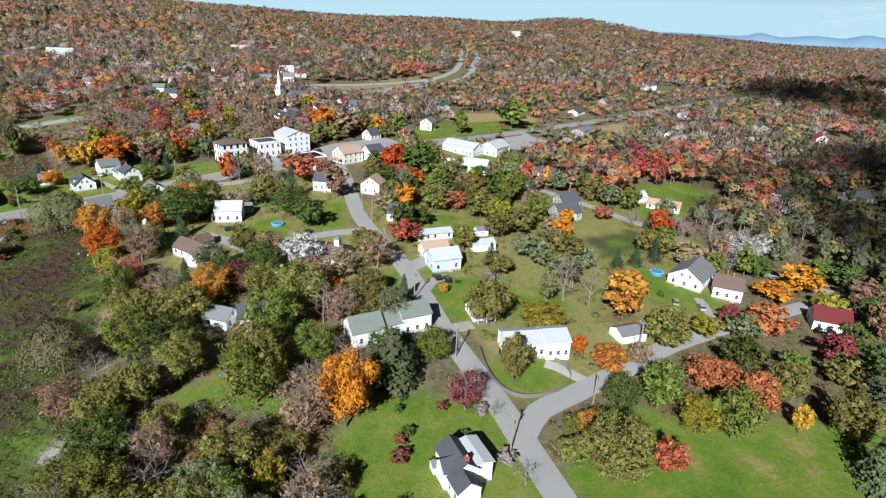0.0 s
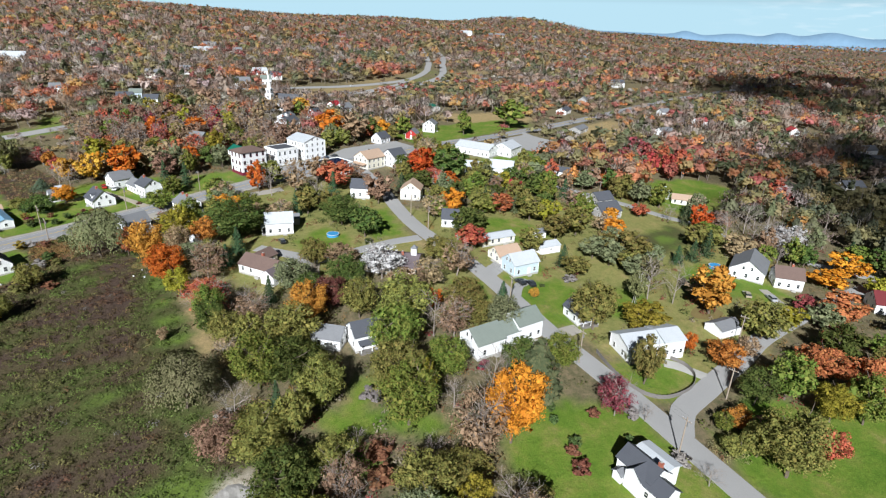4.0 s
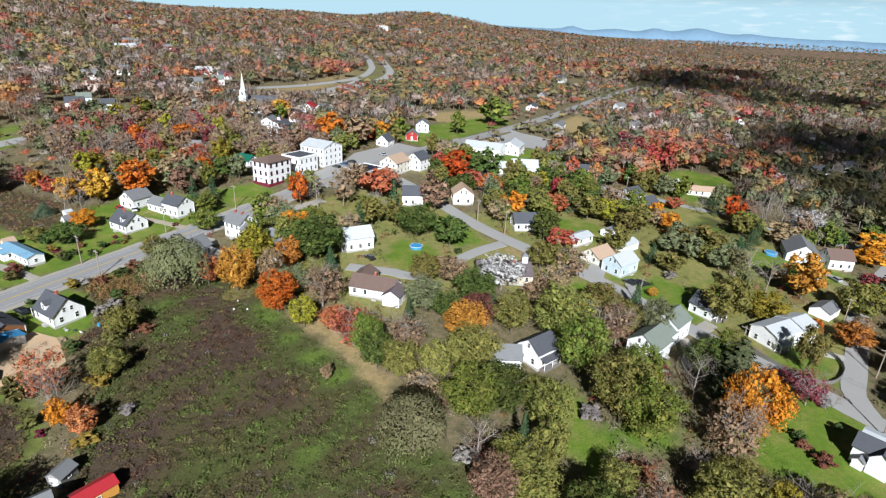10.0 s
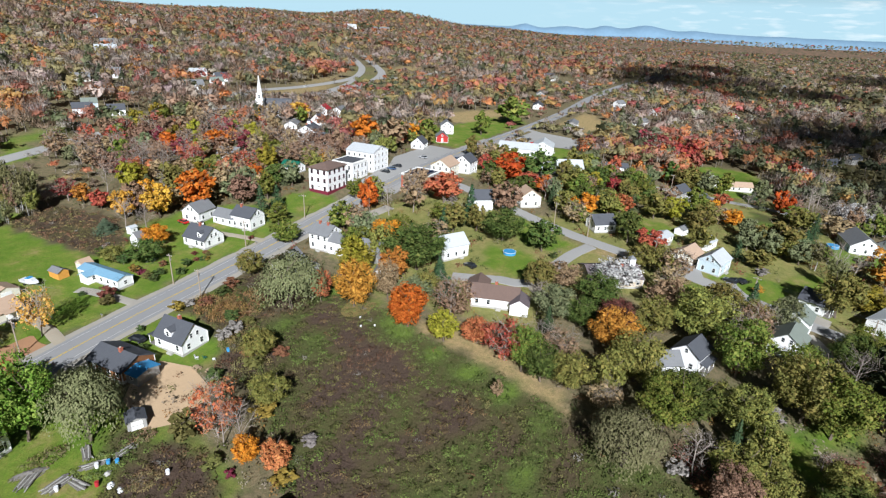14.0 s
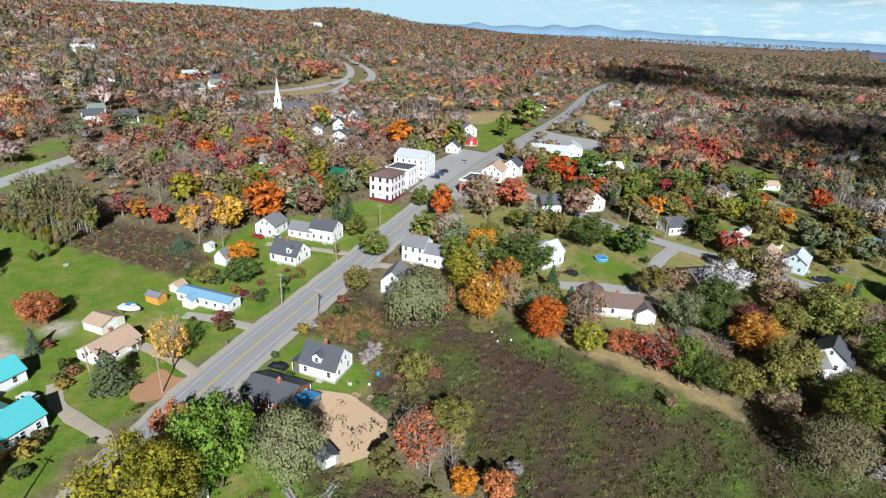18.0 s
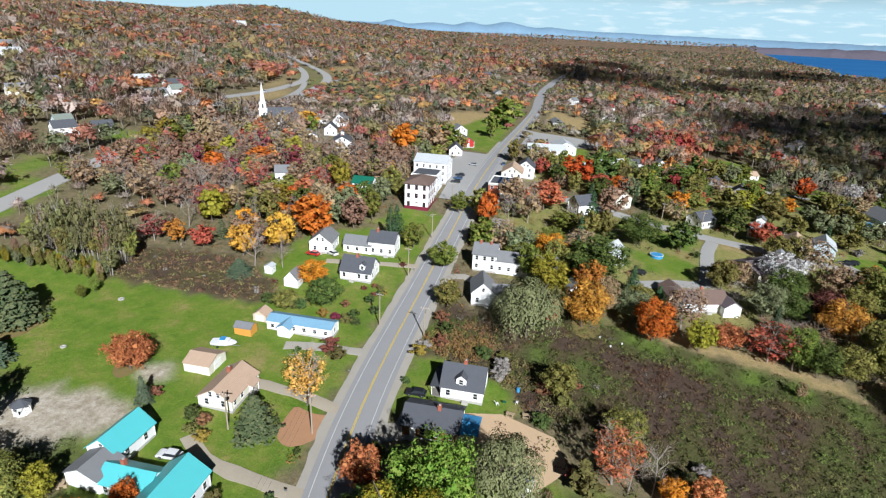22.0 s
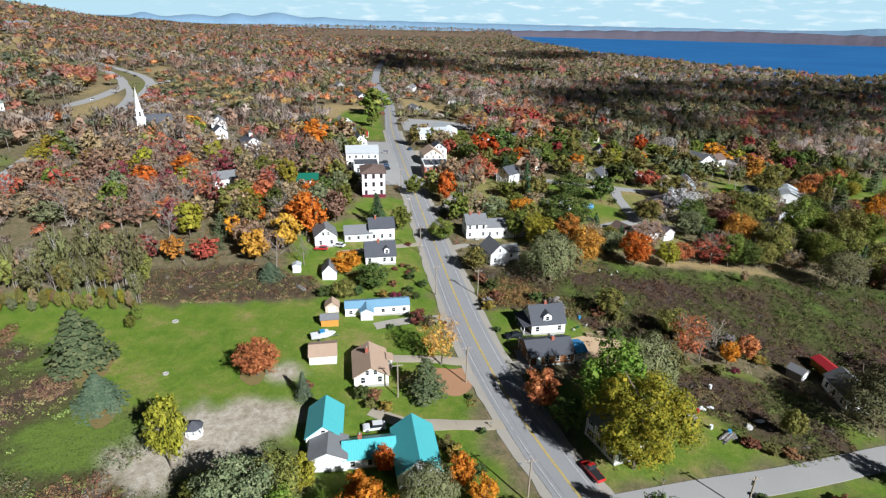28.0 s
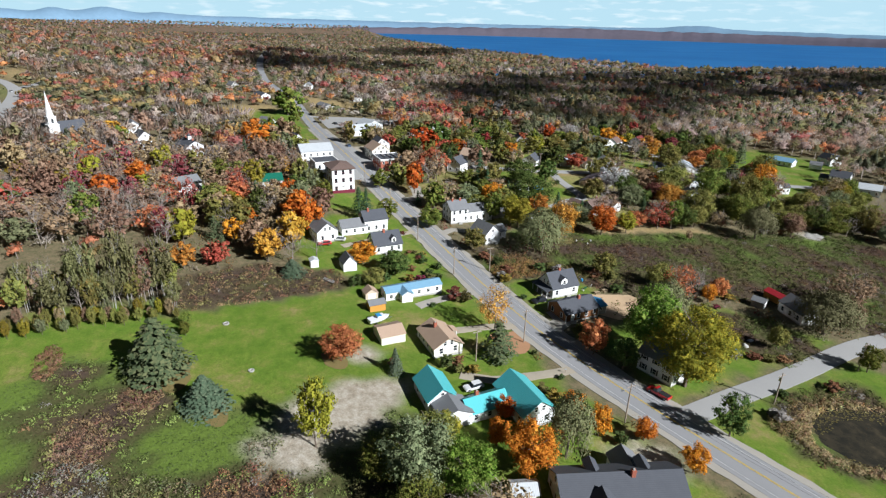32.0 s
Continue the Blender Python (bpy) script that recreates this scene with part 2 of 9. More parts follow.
R_GREY = surf("grey_shingles", (0.20, 0.205, 0.215), (0.13, 0.135, 0.14), 0.6, 12, 0.85, lines=0.28, axis="Y", relief=0.3)
R_LIGHT = surf("pale_grey_roofing", (0.50, 0.53, 0.55), (0.40, 0.42, 0.44), 0.5, 10, 0.6, lines=0.4, axis="X", relief=0.2)
R_TAN = surf("tan_shingles", (0.46, 0.33, 0.24), (0.36, 0.25, 0.18), 0.6, 12, 0.85, lines=0.28, axis="Y", relief=0.3)
R_BROWN = surf("brown_shingles", (0.17, 0.115, 0.095), (0.11, 0.075, 0.065), 0.6, 12, 0.85, lines=0.28, axis="Y", relief=0.3)
R_GREEN = surf("sage_grey_shingles", (0.20, 0.23, 0.20), (0.14, 0.165, 0.145), 0.6, 12, 0.85, lines=0.28, axis="Y", relief=0.3)
R_TEAL = surf("teal_standing_seam_metal", (0.085, 0.46, 0.48), (0.07, 0.38, 0.41), 0.4, 6, 0.38, 0.0, lines=0.45, axis="X", relief=0.5, spec=0.5)
R_BLUE = surf("blue_metal_roofing", (0.20, 0.38, 0.52), (0.16, 0.30, 0.42), 0.4, 6, 0.4, 0.0, lines=0.45, axis="X", relief=0.4, spec=0.5)
R_RED = surf("red_metal_roofing", (0.42, 0.03, 0.04), None, 0.4, 6, 0.45, lines=0.45, axis="X", relief=0.4)
R_MAROON = surf("maroon_shingles", (0.15, 0.025, 0.028), None, 0.6, 12, 0.8, lines=0.28, axis="Y", relief=0.3)
R_DKGREEN = surf("dark_green_metal_roofing", (0.01, 0.13, 0.085), None, 0.4, 6, 0.45, lines=0.45, axis="X", relief=0.4)
R_PURPLE = surf("plum_brown_shingles", (0.15, 0.12, 0.125), (0.11, 0.09, 0.10), 0.6, 12, 0.85, lines=0.28, axis="Y", relief=0.3)
TARP = surf("blue_tarp", (0.05, 0.28, 0.55), None, 2.0, 8, 0.5, relief=0.4)
GLASS, _n, _l, _b = mat_base("window_glass", 0.08, 0.0, 0.6)
_b.inputs["Base Color"].default_value = (0.025, 0.03, 0.035, 1)
METALG = surf("galvanised_metal", (0.45, 0.46, 0.47), None, 2, 10, 0.4, 0.8)
ASPHALT = surf("worn_asphalt", (0.275, 0.275, 0.28), (0.215, 0.215, 0.22), 0.15, 6, 0.9, relief=0.2)
ASPHALT2 = surf("pale_side_street_asphalt", (0.33, 0.325, 0.315), (0.265, 0.26, 0.252), 0.12, 6, 0.9, relief=0.2)
SHOULDER = surf("sandy_road_shoulder", (0.36, 0.335, 0.295), (0.27, 0.25, 0.21), 0.25, 5, 0.95, relief=0.3)
GRAVEL = surf("pale_gravel", (0.38, 0.335, 0.265), (0.27, 0.23, 0.17), 0.35, 4, 0.95, relief=0.4)
YPAINT = surf("yellow_road_paint", (0.62, 0.43, 0.045), (0.50, 0.36, 0.06), 0.7, 6, 0.7, relief=0.05)
WPAINT = surf("white_road_paint", (0.58, 0.58, 0.56), (0.40, 0.40, 0.39), 0.7, 6, 0.7, relief=0.05)
BARK = surf("grey_brown_bark", (0.16, 0.125, 0.095), (0.09, 0.07, 0.055), 1.0, 10, 0.95, relief=0.6)
BARKW = surf("white_birch_bark", (0.44, 0.42, 0.39), (0.22, 0.20, 0.18), 1.2, 9, 0.8, relief=0.3)
TWIG = surf("grey_bare_twigs", (0.30, 0.26, 0.225), (0.21, 0.17, 0.15), 0.6, 9, 0.95, relief=0.0)
POLE = surf("weathered_utility_pole_wood", (0.34, 0.28, 0.22), (0.24, 0.19, 0.15), 1.5, 9, 0.9, relief=0.3)
FENCEW = surf("grey_weathered_fence_wood", (0.19, 0.175, 0.16), (0.13, 0.12, 0.11), 0.7, 9, 0.9, relief=0.3)
PLASTIC = surf("white_plastic", (0.75, 0.76, 0.78), None, 2, 12, 0.4, relief=0.05)
TYRE = surf("tyre_rubber", (0.02, 0.02, 0.02), None, 3, 12, 0.85)
WOODL = surf("cut_timber", (0.40, 0.30, 0.19), (0.27, 0.20, 0.13), 1.5, 8, 0.85, relief=0.3)


def paint(name, c):
    m, n, l, b = mat_base(name, 0.28, 0.1, 0.5)
    b.inputs["Base Color"].default_value = (*c, 1)
    b.inputs["Coat Weight"].default_value = 0.6
    return m


CARS = {k: paint("car_paint_" + k, c) for k, c in (("maroon", (0.16, 0.012, 0.025)), ("black", (0.02, 0.021, 0.025)), ("white", (0.7, 0.7, 0.7)), ("red", (0.5, 0.02, 0.02)), ("silver", (0.4, 0.41, 0.43)), ("blue", (0.05, 0.10, 0.2)), ("tan", (0.35, 0.3, 0.22)))}


# ---------------------------------------------------------------- geometry helpers
def link(name, verts, faces, mat, parent=None, label="", m=None):
    me = bpy.data.meshes.new(name)
    me.from_pydata([tuple(v) for v in verts], [], faces)
    if mat:
        me.materials.append(mat)
    ob = new(name, me)
    if m is not None:
        ob.matrix_basis = m
    if parent:
        ob.parent = parent
    if label:
        ob["label"] = label
    return ob


def share(name, me, parent=None, m=None):
    ob = new(name, me)
    if m is not None:
        ob.matrix_basis = m
    if parent:
        ob.parent = parent
    return ob


def box(x0, y0, z0, x1, y1, z1):
    return [(x0, y0, z0), (x1, y0, z0), (x1, y1, z0), (x0, y1, z0), (x0, y0, z1), (x1, y0, z1), (x1, y1, z1), (x0, y1, z1)], [(0, 3, 2, 1), (4, 5, 6, 7), (0, 1, 5, 4), (1, 2, 6, 5), (2, 3, 7, 6), (3, 0, 4, 7)]


def boxes(*bs):
    v, f = [], []
    for b in bs:
        a, c = box(*b)
        f += [tuple(i + len(v) for i in q) for q in c]
        v += a
    return v, f


def tube(path, radii, sides=6, cap=True):
    v, f = [], []
    for i, (p, r) in enumerate(zip(path, radii)):
        p = Vector(p)
        d = (Vector(path[min(i + 1, len(path) - 1)]) - Vector(path[max(i - 1, 0)])).normalized()
        a = d.orthogonal().normalized()
        b = d.cross(a)
        v += [p + (a * math.cos(2 * math.pi * k / sides) + b * math.sin(2 * math.pi * k / sides)) * r for k in range(sides)]
    for i in range(len(path) - 1):
        f += [(i * sides + k, i * sides + (k + 1) % sides, (i + 1) * sides + (k + 1) % sides, (i + 1) * sides + k) for k in range(sides)]
    if cap:
        f += [tuple(range(sides))[::-1], tuple(range((len(path) - 1) * sides, len(path) * sides))]
    return v, f


def join(*vf):
    v, f = [], []
    for a, c in vf:
        f += [tuple(i + len(v) for i in q) for q in c]
        v += list(a)
    return v, f


def raw_mesh(name, co, quads, mats, colour=None, normals=None):
    """A large mesh straight from arrays; colour: one RGB per corner point; normals: the rounded shading of foliage."""
    me = bpy.data.meshes.new(name)
    n, q = len(co), len(quads)
    me.vertices.add(n)
    me.vertices.foreach_set("co", np.asarray(co, np.float32).ravel())
    k = quads.shape[1]
    me.loops.add(q * k)
    me.loops.foreach_set("vertex_index", np.asarray(quads, np.int32).ravel())
    me.polygons.add(q)
    me.polygons.foreach_set("loop_start", np.arange(0, q * k, k, dtype=np.int32))
    if colour is not None:
        at = me.color_attributes.new("leaf", "FLOAT_COLOR", "POINT")
        at.data.foreach_set("color", np.c_[colour, np.ones(n)].astype(np.float32).ravel())
    me.update(calc_edges=True)
    for mt in mats:
        me.materials.append(mt)
    if normals is not None:
        me.polygons.foreach_set("use_smooth", np.ones(q, bool))
        me.normals_split_custom_set_from_vertices(np.asarray(normals, np.float32))
    return me


# ---------------------------------------------------------------- terrain
NEAR_W = (-0.1, -2.7, -2.2, -0.5, -6.5, -0.7, -0.7, -2.7, 0.0, -3.3, -2.1, 3.3, -2.0, -2.0, -1.7, -2.4, 1.4, 2.3, 1.7, 1.0, -0.7, -1.6, -0.9, -1.0, -1.0, 1.0, -1.7, 2.1, 2.2, -4.7)
HILLS = [(-120 + 95 * (i // 5), 30 + 95 * (i % 5), 80, w) for i, w in enumerate(NEAR_W)]
HILLS += [(0, 0, 400, -4.6), (400, 0, 400, -12.4), (0, 400, 350, 12.6), (400, 400, 300, -9.3), (700, 300, 400, 16.2), (0, 800, 450, 3.9)]
HILLS += [(450, 900, 450, -0.3), (900, 900, 500, 20.4), (1300, 950, 330, 101.2), (300, 1450, 500, 78.0), (1300, 300, 450, 17.8), (1000, 750, 250, -39.2)]
HILLS += [(2000, 700, 900, 14.9), (900, -500, 700, 17.0), (2000, -300, 900, -72.1), (3500, 800, 1300, 4.6), (3500, -300, 1000, 93.4), (-500, 200, 500, -10.2)]
HILLS += [(1796, 1276, 190, 52.5), (1500, 1500, 350, 35.3), (1100, 1400, 300, 10.7), (700, 1500, 350, 3.3), (1500, 950, 250, -88.2), (1900, 850, 350, 27.2), (2500, 1300, 500, 63.8)]
HILLS += [(1300, 1200, 220, -6.5), (1650, 1080, 200, 4.3), (2600, 300, 600, -30.8), (900, 1150, 220, -11.7), (1100, 1050, 200, -16.0), (2000, 1700, 400, -21.0), (2700, -200, 500, -110.3)]
LAKE_Z = 2.0
SHORE_AZ = (100, 106, 110, 115.6, 126.5, 136.7, 145.6, 151.7, 165, 180)
SHORE_D = (5200, 4300, 2700, 1720, 1310, 1150, 1300, 1500, 1900, 2600)


def into_lake(x, y):
    """How far a place lies beyond the near shore of the lake, in metres."""
    dx, dy = np.asarray(x) + 125.0, np.asarray(y) - 335.0
    az = np.degrees(np.arctan2(dx, dy))
    return np.where((az > 100) & (az < 180), np.hypot(dx, dy) - np.interp(az, SHORE_AZ, SHORE_D), -500.0)


def ground_z(x, y):
    x, y = np.asarray(x, float), np.asarray(y, float)
    z = np.full(np.broadcast(x, y).shape, 2.0)
    for cx, cy, r, w in HILLS:
        z = z + w * np.exp(-((x - cx) ** 2 + (y - cy) ** 2) / (2 * r * r))
    z = np.where(np.hypot(x - 100, y - 220) > 900, np.maximum(z, LAKE_Z + 3.0), z)
    s = into_lake(x, y)
    w = np.clip((s + 250) / 200, 0, 1)
    z = z * (1 - w) + np.maximum(z, LAKE_Z + 2.5) * w
    w = np.clip((s + 20) / 60, 0, 1)
    z = z * (1 - w) + (LAKE_Z - 6) * w
    px, py = (x + 78) / 11.2, (y - 215) / 15.6
    z = z - 1.3 * np.exp(-((px * px + py * py) ** 2))
    return z


def gz(x, y):
    return float(ground_z(x, y))


def inside(poly, x, y):
    """Which of the places x, y lie in the polygon."""
    x, y = np.asarray(x), np.asarray(y)
    res = np.zeros(x.shape, bool)
    for (x0, y0), (x1, y1) in zip(poly, poly[1:] + poly[:1]):
        if y0 != y1:
            c = (y0 > y) != (y1 > y)
            res ^= c & (x < (x1 - x0) * (y - y0) / (y1 - y0) + x0)
    return res


LAWN = [
    [(-46, 265), (62, 265), (62, 272), (48, 292), (22, 297), (17, 300), (17, 345), (24, 347), (26, 372), (18, 388), (-12, 402), (-46, 392), (-24, 345), (-28, 322), (-30, 306), (-46, 300)],
    [(22, 264), (76, 264), (78, 288), (66, 306), (36, 308), (30, 300), (22, 292)],
    [(76, 264), (100, 264), (103, 282), (82, 290)],
    [(-14, 253), (9, 253), (8, 240), (3, 228), (-4, 225), (-10, 235)],
    [(-56, 246), (-26, 246), (-22, 214), (-26, 196), (-52, 182)],
    [(-60.5, 247), (-75, 247), (-122, 240), (-122, 176), (-72, 176), (-58, 190), (-60, 205)],
    [(-46, 264), (-60, 261), (-84, 258), (-90, 264), (-74, 292), (-52, 300), (-46, 296)],
    [(38, 58), (47, 80), (62, 86), (79, 68), (70, 42), (58, 24), (40, 40)],
    [(74, 42), (82, 50), (103, 50), (113, 34), (130, 22), (152, 4), (150, -50), (90, -60), (60, 10)],
    [(85, 78), (83, 66), (89, 61), (104, 58), (106, 68), (94, 78)],
    [(92, 96), (99, 90), (116, 96), (122, 112), (104, 118), (98, 112)],
    [(110, 84), (128, 80), (138, 92), (126, 100), (112, 102)],
    [(86, 112), (95, 118), (100, 132), (92, 134), (82, 118)],
    [(103, 124), (112, 116), (128, 118), (120, 128)],
    [(108, 168), (114, 180), (122, 194), (112, 200), (98, 186), (96, 172)],
    [(70, 177), (84, 173), (92, 178), (90, 196), (74, 192)],
    [(47, 118), (37, 115), (27, 113), (20, 98), (22, 93), (33, 102)],
    [(32, 108), (44, 100), (46, 90), (38, 92)],
    [(160, 60), (176, 52), (182, 78), (166, 90), (152, 82)],
    [(226, 108), (262, 98), (300, 104), (296, 130), (272, 142), (232, 136)],
    [(196, 196), (232, 206), (262, 204), (270, 216), (222, 222), (200, 214)],
    [(212, 262), (330, 258), (326, 284), (262, 298), (214, 290)],
    [(60, 424), (84, 431), (106, 438), (88, 444), (66, 440)],
    [(104, 326), (122, 326), (124, 346), (108, 350)],
    [(126, 140), (150, 132), (156, 152), (136, 166)],
    [(440, 468), (466, 479), (492, 504), (480, 500), (452, 484)],
    [(385, 449), (412, 454), (440, 464), (430, 474), (405, 462)],
    [(136, 447), (152, 444), (140, 430), (122, 432)],
    [(0, 398), (60, 406), (72, 412), (70, 424), (0, 412)],
    [(24, 214), (38, 220), (40, 208), (32, 196), (26, 200)],
]
GRASS = [
    [(92, 58), (150, 50), (192, 58), (232, 92), (244, 132), (205, 162), (170, 150), (150, 172), (125, 190), (108, 150), (96, 108)],
    [(45, 165), (100, 150), (118, 185), (130, 205), (140, 240), (100, 246), (60, 240), (42, 215)],
    [(78, 108), (94, 112), (104, 140), (84, 150), (70, 138)],
    [(150, 205), (200, 190), (230, 210), (215, 235), (165, 240)],
]
DRY = [
    [(33, 194), (28, 173), (18, 146), (23, 150), (31, 164), (39, 190)],
    [(126, 98), (142, 92), (153, 110), (142, 124), (128, 114)],
    [(92, 150), (106, 146), (110, 162), (96, 166), (88, 160)],
    [(168, 100), (208, 98), (210, 124), (176, 128)],
    [(300, 262), (352, 268), (350, 300), (306, 330), (280, 320)],
    [(330, 205), (380, 196), (400, 232), (340, 238)],
    [(-24, 342), (-16, 343), (-18, 336), (-24, 334)],
    [(112, 60), (126, 56), (132, 70), (118, 76)],
    [(230, 476), (330, 473), (400, 477), (440, 490), (430, 494), (380, 484), (310, 478), (240, 482)],
    [(250, 443), (330, 448), (370, 459), (340, 464), (260, 466)],
    [(470, 458), (520, 452), (560, 470), (520, 486), (492, 476)],
]
WILD = [
    [(46, 228), (37, 207), (31, 191), (26, 172), (19, 149), (13, 136), (12, 116), (0, 92), (-40, 86), (-110, 90), (-110, 150), (-56, 165), (-35, 178), (-16, 196), (-6, 214), (12, 226), (30, 230)],
    [(-26, 342), (-12, 346), (-3, 354), (4, 366), (-6, 376), (-46, 394), (-40, 350)],
    [(17, 345), (36, 349), (41, 318), (28, 298), (18, 298)],
    [(-46, 300), (-30, 306), (-28, 322), (-24, 345), (-46, 392), (-110, 410), (-120, 320)],
    [(-65, 227), (-70, 231.5), (-77, 234), (-83, 232), (-88, 225), (-90, 214), (-86, 203), (-75, 198), (-66, 196), (-63, 203), (-63, 215), (-63, 222)],
    [(9, 253), (36, 250), (28, 232), (18, 228), (12, 224), (0, 213), (-6, 214), (-4, 225), (3, 228), (8, 240)],
    [(172, 96), (206, 92), (208, 108), (178, 112)],
    [(-28, 228), (-24, 204), (-38, 186), (-54, 190), (-56, 206), (-46, 211), (-38, 215)],
]
DIRT = [
    [(-29, 297), (-25, 306), (-27, 321), (-40, 334), (-48, 326), (-42, 312), (-35, 302)],
    [(-19, 300), (-13, 301), (-13, 308), (-18, 307)],
    [(2, 103), (9, 102), (10, 111), (2, 111)],
    [(-60, 262), (-64, 272), (-72, 268), (-74, 258)],
    [(186, 252), (126, 252), (124, 240), (186, 240)],
]
CRIMSON_FIELD = [[(90, 1120), (215, 1150), (230, 1420), (60, 1420)]]


def patchy(x, y, s, seed):
    """Smooth noise between 0 and 1."""
    rng = np.random.default_rng(seed)
    v = 0
    for k in range(6):
        a, f_ = rng.uniform(0, 2 * math.pi), rng.uniform(0.6, 1.9) / s
        v = v + np.sin((x * math.cos(a) + y * math.sin(a)) * f_ + rng.uniform(0, 6.3))
    return np.clip(0.5 + v / 6.5, 0, 1)


def wetness(x, y):
    """0 where the rough ground is brown brush, 1 where it is wet green grass."""
    edge = np.interp(y, (90, 136, 172, 207, 228), (2, 13, 26, 37, 46)) - x
    w = 0.30 * np.exp(-np.clip(edge - 6, 0, None) / 7) + 0.55 * patchy(x, y, 7, 41) ** 1.2 + 0.5 * (patchy(x, y, 2.6, 42) - 0.5) + 0.09
    w = w + 0.22 * np.exp(-(((x - 2) / 12) ** 2 + ((y - 160) / 22) ** 2)) - 0.35 * np.exp(-(((x - 12 - (y - 190) * 0.35) / 7) ** 2 + ((y - 185) / 28) ** 2))
    north = y > 300
    hollow = 0.80 + 0.3 * (patchy(x, y, 2.2, 44) - 0.5) + 0.7 * (patchy(x, y, 5.5, 43) - 0.45)
    for bx, by, br in ((-17, 351, 5.5), (-28, 360, 7), (-5, 364, 5), (-44, 364, 9), (-50, 335, 8), (-64, 345, 9), (-40, 378, 8)):
        hollow = hollow - 0.95 * np.exp(-((x - bx) ** 2 + (y - by) ** 2) / (br * br))
    w = np.where(north, hollow, w)
    w = np.where(north & (x > 10), 0.08 + 0.35 * patchy(x, y, 4, 45), w)
    return np.clip(w, 0, 1)


def axis(lo, hi, step):
    core = np.arange(lo, hi + step, step)
    out, d = [], step
    far = []
    p = core[-1]
    while p < 5600:
        d *= 1.13
        p += d
        far.append(p)
    near = []
    d, p = step, core[0]
    while p > -5600:
        d *= 1.13
        p -= d
        near.append(p)
    return np.array(near[::-1] + list(core) + far)


AX, AY = axis(-112, 290, 1.7), axis(-12, 402, 1.7)
GX, GY = np.meshgrid(AX, AY)
GZ = ground_z(GX, GY)
far = np.hypot(GX - 100, GY - 200)
hi_noise = 0.06 * np.sin(GX * 0.9 + 1.3 * np.sin(GY * 0.31)) * np.cos(GY * 0.8 + np.sin(GX * 0.27))
GZ = GZ + np.where(far < 500, hi_noise, 0) + np.where((far > 1900) & (into_lake(GX, GY) < -60), 6.0, 0) - 45 * np.clip((far - 3350) / 500, 0, 1)
nx, ny = len(AX), len(AY)
idx = np.arange(nx * ny).reshape(ny, nx)
quads = np.stack([idx[:-1, :-1], idx[:-1, 1:], idx[1:, 1:], idx[1:, :-1]], -1).reshape(-1, 4)


def zone(polys):
    w = np.zeros(GX.shape)
    jx = GX + 1.2 * np.sin(GY * 0.7 + 2 * np.sin(GX * 0.23)) + 0.8 * np.sin(GY * 1.9)
    jy = GY + 1.2 * np.sin(GX * 0.6 + 2 * np.sin(GY * 0.19)) + 0.8 * np.sin(GX * 2.1)
    for p in polys:
        w = np.maximum(w, inside(p, jx, jy))
    s = w.copy()
    s[1:-1, 1:-1] = (w[1:-1, 1:-1] * 2 + w[:-2, 1:-1] + w[2:, 1:-1] + w[1:-1, :-2] + w[1:-1, 2:]) / 6
    return s


ZL, ZW, ZD, ZY = np.maximum(zone(LAWN), 0.5 * zone(GRASS)), zone(WILD), zone(DIRT), np.maximum(zone(DRY), 0.8 * zone(GRASS))
ground_me = raw_mesh("ground", np.stack([GX, GY, GZ], -1).reshape(-1, 3), quads, [])
at = ground_me.color_attributes.new("zone", "FLOAT_COLOR", "POINT")
at.data.foreach_set("color", np.stack([ZL, ZW, ZD, np.clip((far - 1500) / 400, 0, 1)], -1).astype(np.float32).ravel())
at = ground_me.attributes.new("dry", "FLOAT", "POINT")
at.data.foreach_set("value", ZY.astype(np.float32).ravel())
at = ground_me.attributes.new("crimson", "FLOAT", "POINT")
at.data.foreach_set("value", zone(CRIMSON_FIELD).astype(np.float32).ravel())
at = ground_me.attributes.new("wet", "FLOAT", "POINT")
at.data.foreach_set("value", wetness(GX, GY).astype(np.float32).ravel())
ground_me.polygons.foreach_set("use_smooth", np.ones(len(quads), bool))


